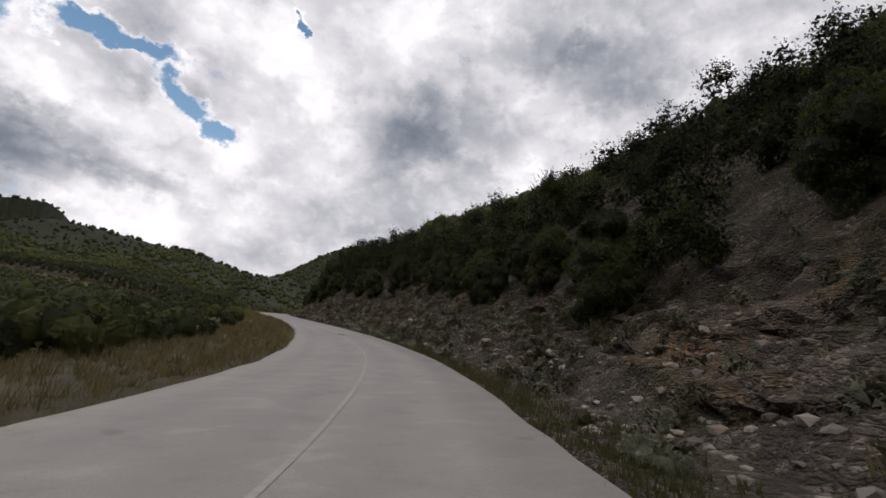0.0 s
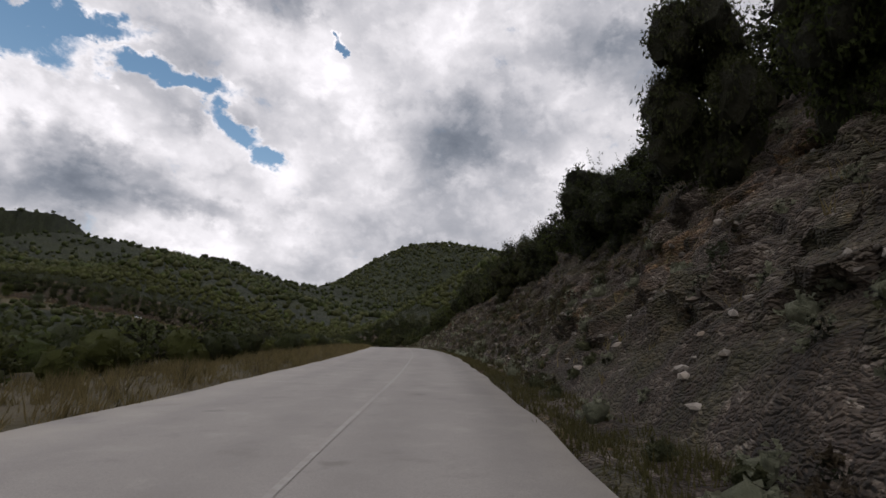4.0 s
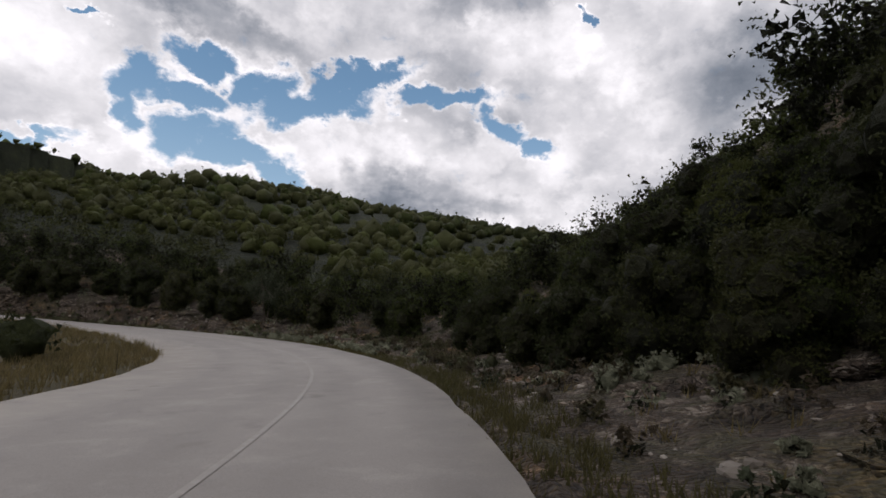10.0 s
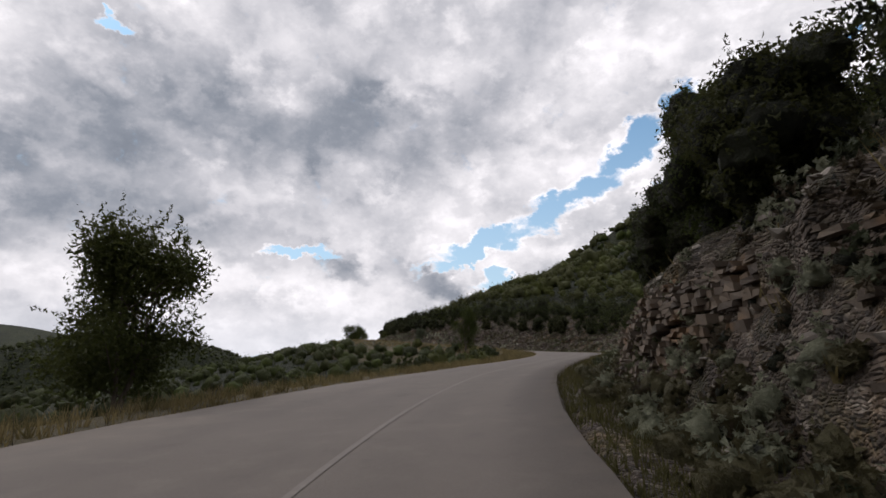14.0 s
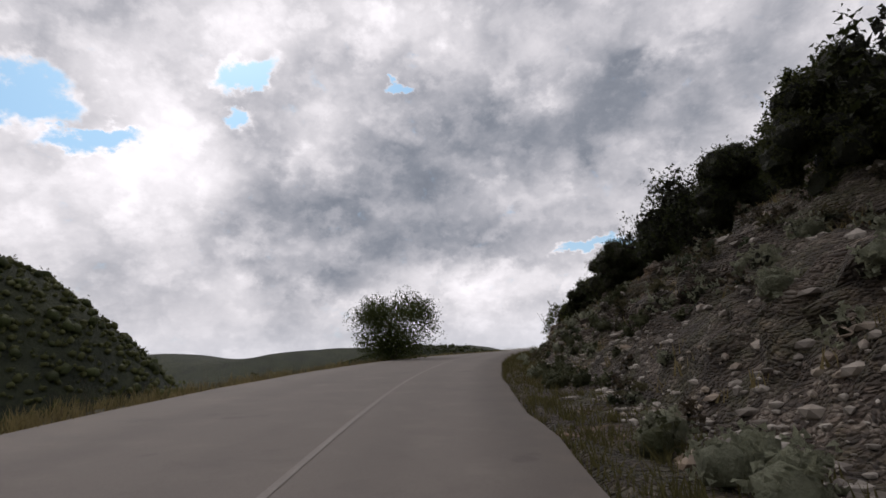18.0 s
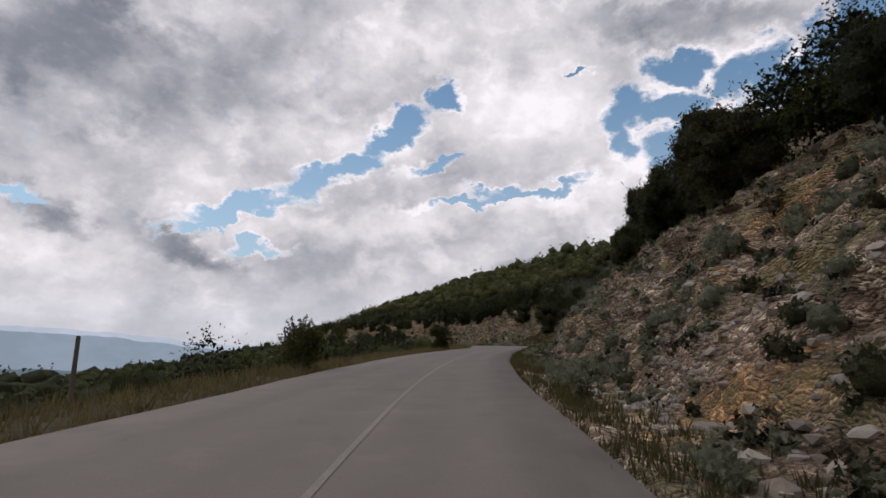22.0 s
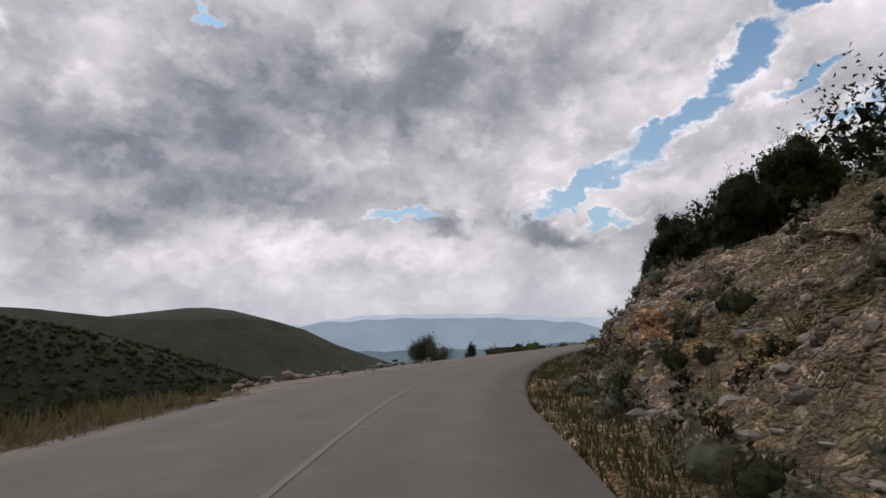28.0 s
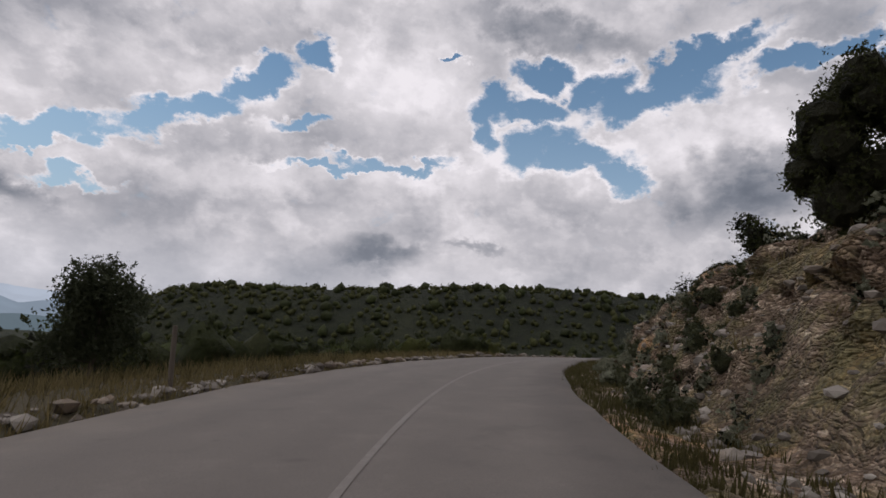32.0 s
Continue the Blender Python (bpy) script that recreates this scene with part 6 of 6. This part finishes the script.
p_[:, 2] += rng.uniform(0, 0.28, len(p_)) * np.exp(-((e_ - np.where(u_ > 30, 0.9, 2.6)) / 0.3) ** 2)
rubble("edge_rubble", p_, 0.13, "low row of pale stones along the edge of the road", 47)
u_ = rng.uniform(28.4, 30.0, 2600)
rubble("lay_by_gravel", on_left(u_, rng.uniform(0.2, 4.2, 2600)), 0.03, "pale gravel of a lay-by beside the road", 48)

# far ranges across the valley, glowing with distance haze put into their colours
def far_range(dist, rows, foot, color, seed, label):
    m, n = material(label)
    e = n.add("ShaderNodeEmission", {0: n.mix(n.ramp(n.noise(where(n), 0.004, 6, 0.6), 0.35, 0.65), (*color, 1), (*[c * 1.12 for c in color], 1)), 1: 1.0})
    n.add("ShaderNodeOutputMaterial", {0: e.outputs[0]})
    a = np.arange(rows[0][0], rows[-1][0], 0.15)
    el_ = np.interp(a, *np.array(rows, float).T) + 0.18 * grain(a, a * 0, 0.5, seed, 4)
    t = np.radians(a)
    dx, dy = -np.sin(t), np.cos(t)
    rings = []
    for share, dd in ((0.0, 0.86), (0.35, 0.92), (0.7, 0.97), (1.0, 1.0)):
        z = 50 + dist * dd * np.tan(np.radians(foot + (el_ - foot) * share))
        rings.append(np.stack([-560 + dx * dist * dd, 190 + dy * dist * dd, z], 1))
    v = np.stack(rings, 1)
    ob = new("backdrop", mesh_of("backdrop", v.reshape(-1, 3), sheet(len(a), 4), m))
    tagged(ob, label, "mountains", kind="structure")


far_range(4300, [(88, 0.2), (96, 0.5), (104, 0.2), (112, 0.4), (120, 1.3), (128, 1.9), (136, 2.2), (142, 1.6), (150, 1.5), (158, 1.2)], -1.6, (0.45, 0.52, 0.59), 1, "far mountains with painted pale blue haze")
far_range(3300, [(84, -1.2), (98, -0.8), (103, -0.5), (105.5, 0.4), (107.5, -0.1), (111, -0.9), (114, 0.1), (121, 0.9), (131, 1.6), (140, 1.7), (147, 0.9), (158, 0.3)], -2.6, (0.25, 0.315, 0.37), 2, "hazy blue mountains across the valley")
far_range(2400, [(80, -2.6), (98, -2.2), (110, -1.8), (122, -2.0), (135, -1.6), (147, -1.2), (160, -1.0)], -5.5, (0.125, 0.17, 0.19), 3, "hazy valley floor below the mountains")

from mathutils.bvhtree import BVHTree


# ---- estate car in the oncoming lane ----
def make_car():
    white = make_plain("white car paint", (0.62, 0.62, 0.63), 0.25, 0.0, **{"Coat Weight": 0.6, "Coat Roughness": 0.05})
    black = make_plain("black plastic", (0.012, 0.012, 0.013), 0.45)
    rubber = make_plain("tyre rubber", (0.02, 0.02, 0.02), 0.8)
    alloy = make_plain("grey alloy", (0.28, 0.28, 0.29), 0.3, 0.9)
    chrome = make_plain("chrome", (0.6, 0.6, 0.62), 0.12, 1.0)
    lens = make_plain("clear headlight lens", (0.55, 0.57, 0.6), 0.08, 0.3)
    plate_white = make_plain("number plate white", (0.6, 0.6, 0.6), 0.4)
    glass = make_plain("tinted window glass", (0.02, 0.025, 0.028), 0.03, 0.0, **{"Specular IOR Level": 0.9})
    car = new("car")
    tagged(car, "white estate car with black alloy wheels and roof rails", "car")

    def link(name, b, mat, parent, label="", smooth=True):
        bmesh.ops.recalc_face_normals(b, faces=b.faces)
        me = bpy.data.meshes.new(name)
        b.to_mesh(me)
        b.free()
        me.materials.append(mat)
        if smooth:
            me.polygons.foreach_set("use_smooth", np.full(len(me.polygons), True))
        return part(name, me, parent, label)

    def loft(rows, mirror=True):
        """Skin over cross sections; each row is x and a list of (half width, height) from the sill up."""
        b = bmesh.new()
        rings = []
        for xx, prof in rows:
            pts = [(y_, z_) for y_, z_ in prof] + [(-y_, z_) for y_, z_ in reversed(prof)]
            rings.append([b.verts.new((xx, y_, z_)) for y_, z_ in pts])
        for r1, r2 in zip(rings, rings[1:]):
            for j in range(len(r1)):
                j2 = (j + 1) % len(r1)
                b.faces.new((r1[j], r1[j2], r2[j2], r2[j]))
        b.faces.new(rings[0])
        b.faces.new(rings[-1][::-1])
        return b

    # x runs forwards, front bumper at +2.05, tail at -2.2
    def sec(w, low, belt, top, crown):
        return [(w * 0.86, low), (w * 0.99, low + 0.12), (w, low + 0.3), (w * 0.985, belt - 0.12), (w * 0.94, belt), (w * crown, top), (w * crown * 0.5, top + 0.02)]

    rows = [(-2.2, sec(0.7, 0.42, 0.78, 0.84, 0.8)), (-2.12, sec(0.8, 0.3, 0.92, 0.96, 0.85)), (-1.7, sec(0.86, 0.24, 0.96, 0.98, 0.85)), (-0.8, sec(0.865, 0.2, 0.95, 0.97, 0.85)), (0.2, sec(0.865, 0.2, 0.92, 0.95, 0.85)),
            (0.85, sec(0.865, 0.2, 0.9, 0.98, 0.8)), (1.3, sec(0.86, 0.16, 0.84, 0.94, 0.74)), (1.65, sec(0.82, 0.15, 0.79, 0.88, 0.7)), (1.85, sec(0.76, 0.14, 0.73, 0.81, 0.66)), (2.0, sec(0.66, 0.14, 0.67, 0.73, 0.6)), (2.06, sec(0.56, 0.16, 0.6, 0.66, 0.5))]
    body = link("body", loft(rows), white, car, "white painted body")
    m = body.modifiers.new("soft", "SUBSURF")
    m.levels = m.render_levels = 2
    bpy.context.view_layer.update()
    smooth_me = bpy.data.meshes.new_from_object(body.evaluated_get(bpy.context.evaluated_depsgraph_get()))
    body.modifiers.clear()
    body.data = smooth_me
    skin = BVHTree.FromPolygons([v.co.copy() for v in smooth_me.vertices], [tuple(p.vertices) for p in smooth_me.polygons])

    def nose(y, z, out=0.0):
        """The point of the car's front at that width and height."""
        hit = skin.ray_cast(Vector((4, y, z)), Vector((-1, 0, 0)))[0]
        return ((hit.x if hit else 1.6) + out, y, z)

    def cab(y1, y2, z0, z1):
        return [(y1, z0), (y1 * 0.5 + y2 * 0.5, z0 * 0.5 + z1 * 0.5), (y2, z1 - 0.04), (y2 * 0.8, z1), (y2 * 0.3, z1 + 0.015)]

    link("cabin_glass", loft([(-2.08, cab(0.72, 0.66, 0.93, 1.0)), (-1.78, cab(0.77, 0.6, 0.93, 1.37)), (-1.0, cab(0.79, 0.6, 0.93, 1.42)), (-0.1, cab(0.79, 0.6, 0.92, 1.43)), (0.35, cab(0.785, 0.59, 0.92, 1.37)), (1.12, cab(0.76, 0.7, 0.92, 0.97))]), glass, car, "dark reflective windows")
    link("roof", loft([(-2.0, [(0.56, 1.33), (0.58, 1.36), (0.3, 1.39)]), (-1.2, [(0.615, 1.37), (0.6, 1.43), (0.3, 1.455)]), (-0.2, [(0.615, 1.38), (0.6, 1.44), (0.3, 1.465)]), (0.36, [(0.6, 1.32), (0.57, 1.375), (0.3, 1.395)])]), white, car)
    def sweep(name, pts, height, depth, mat, parent, label):
        """A bar of oval section along the points."""
        v, f = limb(pts, [1.0] * len(pts), 10)
        me = bpy.data.meshes.new(name)
        out = []
        for j, p in enumerate(v):
            c = pts[j // 10]
            out.append((c[0] + (p[0] - c[0]) * depth, c[1] + (p[1] - c[1]) * depth, c[2] + (p[2] - c[2]) * height))
        me.from_pydata(out, [], f + [tuple(range(9, -1, -1)), tuple(range(len(v) - 10, len(v)))])
        me.materials.append(mat)
        me.polygons.foreach_set("use_smooth", np.full(len(me.polygons), True))
        return part(name, me, parent, label)

    for s in (-1, 1):
        for xa, za, xb, zb in ((1.1, 0.95, 0.36, 1.37), (-0.32, 0.93, -0.4, 1.4), (-1.3, 0.94, -1.42, 1.38), (-2.0, 0.95, -1.8, 1.34)):
            v, f = limb([(xa, s * 0.785, za), ((xa + xb) / 2, s * 0.705, (za + zb) / 2), (xb, s * 0.615, zb)], [0.035] * 3, 6)
            me = bpy.data.meshes.new("pillar")
            me.from_pydata(v, [], f)
            me.materials.append(black if xa < 0 and xa > -1.9 else white)
            part("pillar", me, car)
        v, f = limb([(0.15, s * 0.57, 1.43), (-0.1, s * 0.575, 1.5), (-1.4, s * 0.575, 1.49), (-1.7, s * 0.57, 1.42)], [0.018] * 4, 6)
        me = bpy.data.meshes.new("roof_rail")
        me.from_pydata(v, [], f)
        me.materials.append(chrome)
        part("roof_rail", me, car, "grey metal roof rail")
        # headlight, fog lamp surround and mirror
        lamp = sweep("headlight", [nose(s * y_, z_, 0.005) for y_, z_ in ((0.4, 0.655), (0.52, 0.665), (0.63, 0.685), (0.72, 0.715), (0.78, 0.75))], 0.06, 0.035, black, car, "dark glossy headlight with a bright strip")
        sweep("lamp_strip", [nose(s * y_, z_, 0.03) for y_, z_ in ((0.42, 0.615), (0.55, 0.62), (0.66, 0.64), (0.74, 0.68), (0.78, 0.72))], 0.012, 0.02, lens, lamp, "bright lamp strip")
        sweep("lamp_lens", [nose(s * y_, z_, 0.02) for y_, z_ in ((0.5, 0.7), (0.6, 0.715), (0.7, 0.745), (0.77, 0.775))], 0.022, 0.025, lens, lamp, "clear lamp lens")
        sweep("fog_lamp_surround", [nose(s * y_, z_, 0.0) for y_, z_ in ((0.46, 0.36), (0.55, 0.375), (0.64, 0.39))], 0.035, 0.02, black, car, "")
        b = bmesh.new()
        bmesh.ops.create_uvsphere(b, u_segments=14, v_segments=8, radius=1)
        bmesh.ops.scale(b, verts=b.verts, vec=(0.08, 0.12, 0.075))
        bmesh.ops.translate(b, verts=b.verts, vec=(0.72, s * 0.96, 0.99))
        mir = link("mirror", b, white, car, "white door mirror")
        v, f = limb([(0.72, s * 0.82, 0.93), (0.72, s * 0.92, 0.95)], [0.025, 0.02], 6)
        me = bpy.data.meshes.new("mirror_arm")
        me.from_pydata(v, [], f)
        me.materials.append(black)
        part("mirror_arm", me, mir)
        # sill trim, door seams and handles
        b = bmesh.new()
        bmesh.ops.create_cube(b, size=1, matrix=Matrix.Translation((0.0, s * 0.86, 0.3)) @ Matrix.Diagonal((1.7, 0.03, 0.09, 1)))
        bmesh.ops.bevel(b, geom=b.edges[:], offset=0.01, segments=1, affect="EDGES")
        link("sill_trim", b, black, car)
        for xh in (0.05, -0.95):
            b = bmesh.new()
            bmesh.ops.create_cube(b, size=1, matrix=Matrix.Translation((xh, s * 0.868, 0.82)) @ Matrix.Diagonal((0.17, 0.03, 0.03, 1)))
            bmesh.ops.bevel(b, geom=b.edges[:], offset=0.01, segments=1, affect="EDGES")
            link("door_handle", b, white, car)
        for xs in (0.85, -0.3, -1.25):
            v, f = limb([(xs, s * 0.872, 0.36), (xs, s * 0.869, 0.65), (xs - 0.02, s * 0.83, 0.9)], [0.006] * 3, 4)
            me = bpy.data.meshes.new("door_seam")
            me.from_pydata(v, [], f)
            me.materials.append(black)
            part("door_seam", me, car)
        for xw in (1.27, -1.32):
            wheel = new("wheel")
            wheel.parent = car
            b = bmesh.new()
            bmesh.ops.create_cone(b, cap_ends=True, segments=32, radius1=0.31, radius2=0.31, depth=0.2, matrix=Matrix.Translation((xw, s * 0.77, 0.31)) @ Matrix.Rotation(math.pi / 2, 4, "X"))
            bmesh.ops.bevel(b, geom=[e for e in b.edges if e.calc_face_angle(0) > 1], offset=0.04, segments=3, affect="EDGES")
            link("tyre", b, rubber, wheel)
            b = bmesh.new()
            bmesh.ops.create_cone(b, cap_ends=True, segments=32, radius1=0.215, radius2=0.215, depth=0.02, matrix=Matrix.Translation((xw, s * 0.872, 0.31)) @ Matrix.Rotation(math.pi / 2, 4, "X"))
            link("rim_disc", b, black, wheel)
            b = bmesh.new()
            for sp in range(5):
                for da in (-0.16, 0.16):
                    a = sp * 6.2832 / 5 + da
                    bmesh.ops.create_cube(b, size=1, matrix=Matrix.Translation((xw, s * 0.885, 0.31)) @ Matrix.Rotation(a, 4, "Y") @ Matrix.Translation((0.12, 0, 0)) @ Matrix.Diagonal((0.19, 0.02, 0.022, 1)))
            bmesh.ops.create_cone(b, cap_ends=True, segments=16, radius1=0.04, radius2=0.04, depth=0.03, matrix=Matrix.Translation((xw, s * 0.885, 0.31)) @ Matrix.Rotation(math.pi / 2, 4, "X"))
            link("rim", b, alloy, wheel, smooth=False)
            # wheel arch
            v, f = limb([(xw + 0.35 * math.cos(t), s * 0.862, 0.31 + 0.35 * math.sin(t)) for t in np.linspace(-0.2, 3.34, 14)], [0.028] * 14, 6)
            me = bpy.data.meshes.new("wheel_arch")
            me.from_pydata(v, [], f)
            me.materials.append(black)
            part("wheel_arch", me, car)
    sweep("grille", [nose(y_, 0.64 - 0.03 * math.cos(y_ * 3), 0.0) for y_ in (-0.44, -0.3, -0.15, 0, 0.15, 0.3, 0.44)], 0.05, 0.03, black, car, "black upper grille between the headlights")
    sweep("grille_trim", [nose(y_, 0.645 - 0.03 * math.cos(y_ * 3), 0.03) for y_ in (-0.44, -0.3, -0.15, 0, 0.15, 0.3, 0.44)], 0.007, 0.012, chrome, car, "thin chrome bar of the grille")
    sweep("air_intake", [nose(y_, 0.33, 0.0) for y_ in (-0.5, -0.36, -0.18, 0, 0.18, 0.36, 0.5)], 0.08, 0.03, black, car, "black lower air intake")
    sweep("bumper_lip", [nose(y_, 0.22, 0.01) for y_ in (-0.66, -0.5, -0.25, 0, 0.25, 0.5, 0.66)], 0.025, 0.03, white, car, "")
    b = bmesh.new()
    bmesh.ops.create_cube(b, size=1, matrix=Matrix.Translation((nose(0, 0.61)[0] + 0.03, 0, 0.61)) @ Matrix.Rotation(math.pi / 4, 4, "X") @ Matrix.Diagonal((0.03, 0.15, 0.15, 1)))
    bmesh.ops.bevel(b, geom=b.edges[:], offset=0.012, segments=1, affect="EDGES")
    badge = link("badge_mount", b, black, car)
    b = bmesh.new()
    bmesh.ops.create_cube(b, size=1, matrix=Matrix.Translation((nose(0, 0.61)[0] + 0.05, 0, 0.61)) @ Matrix.Rotation(math.pi / 4, 4, "X") @ Matrix.Diagonal((0.03, 0.1, 0.1, 1)))
    bmesh.ops.bevel(b, geom=b.edges[:], offset=0.012, segments=1, affect="EDGES")
    link("badge", b, chrome, badge, "plain silver badge")
    b = bmesh.new()
    bmesh.ops.create_cube(b, size=1, matrix=Matrix.Translation((nose(0, 0.3)[0] + 0.045, 0.0, 0.3)) @ Matrix.Diagonal((0.015, 0.52, 0.11, 1)))
    plate = link("number_plate", b, plate_white, car, "white number plate with dark bars", smooth=False)
    for j in range(7):
        b = bmesh.new()
        bmesh.ops.create_cube(b, size=1, matrix=Matrix.Translation((nose(0, 0.3)[0] + 0.054, -0.19 + j * 0.062, 0.3)) @ Matrix.Diagonal((0.004, 0.035, 0.06, 1)))
        link("plate_bar", b, black, plate, smooth=False)
    return car


car = make_car()
ci = int(np.argmin((RD["x"] - -179.29) ** 2 + (RD["y"] - 326.28) ** 2))
co = (-179.29 - RD["x"][ci]) * RD["rx"][ci] + (326.28 - RD["y"][ci]) * RD["ry"][ci]
slope = math.atan2(RD["z"][ci + 3] - RD["z"][ci - 3], 6.0)
car.matrix_world = Matrix.Translation((-178.95, 327.2, RD["z"][ci] - co * RD["tilt"][ci])) @ Matrix.Rotation(0.74, 4, "Z") @ Matrix.Rotation(slope, 4, "Y") @ Matrix.Rotation(-math.atan(RD["tilt"][ci]), 4, "X") @ Matrix.Scale(0.86, 4)
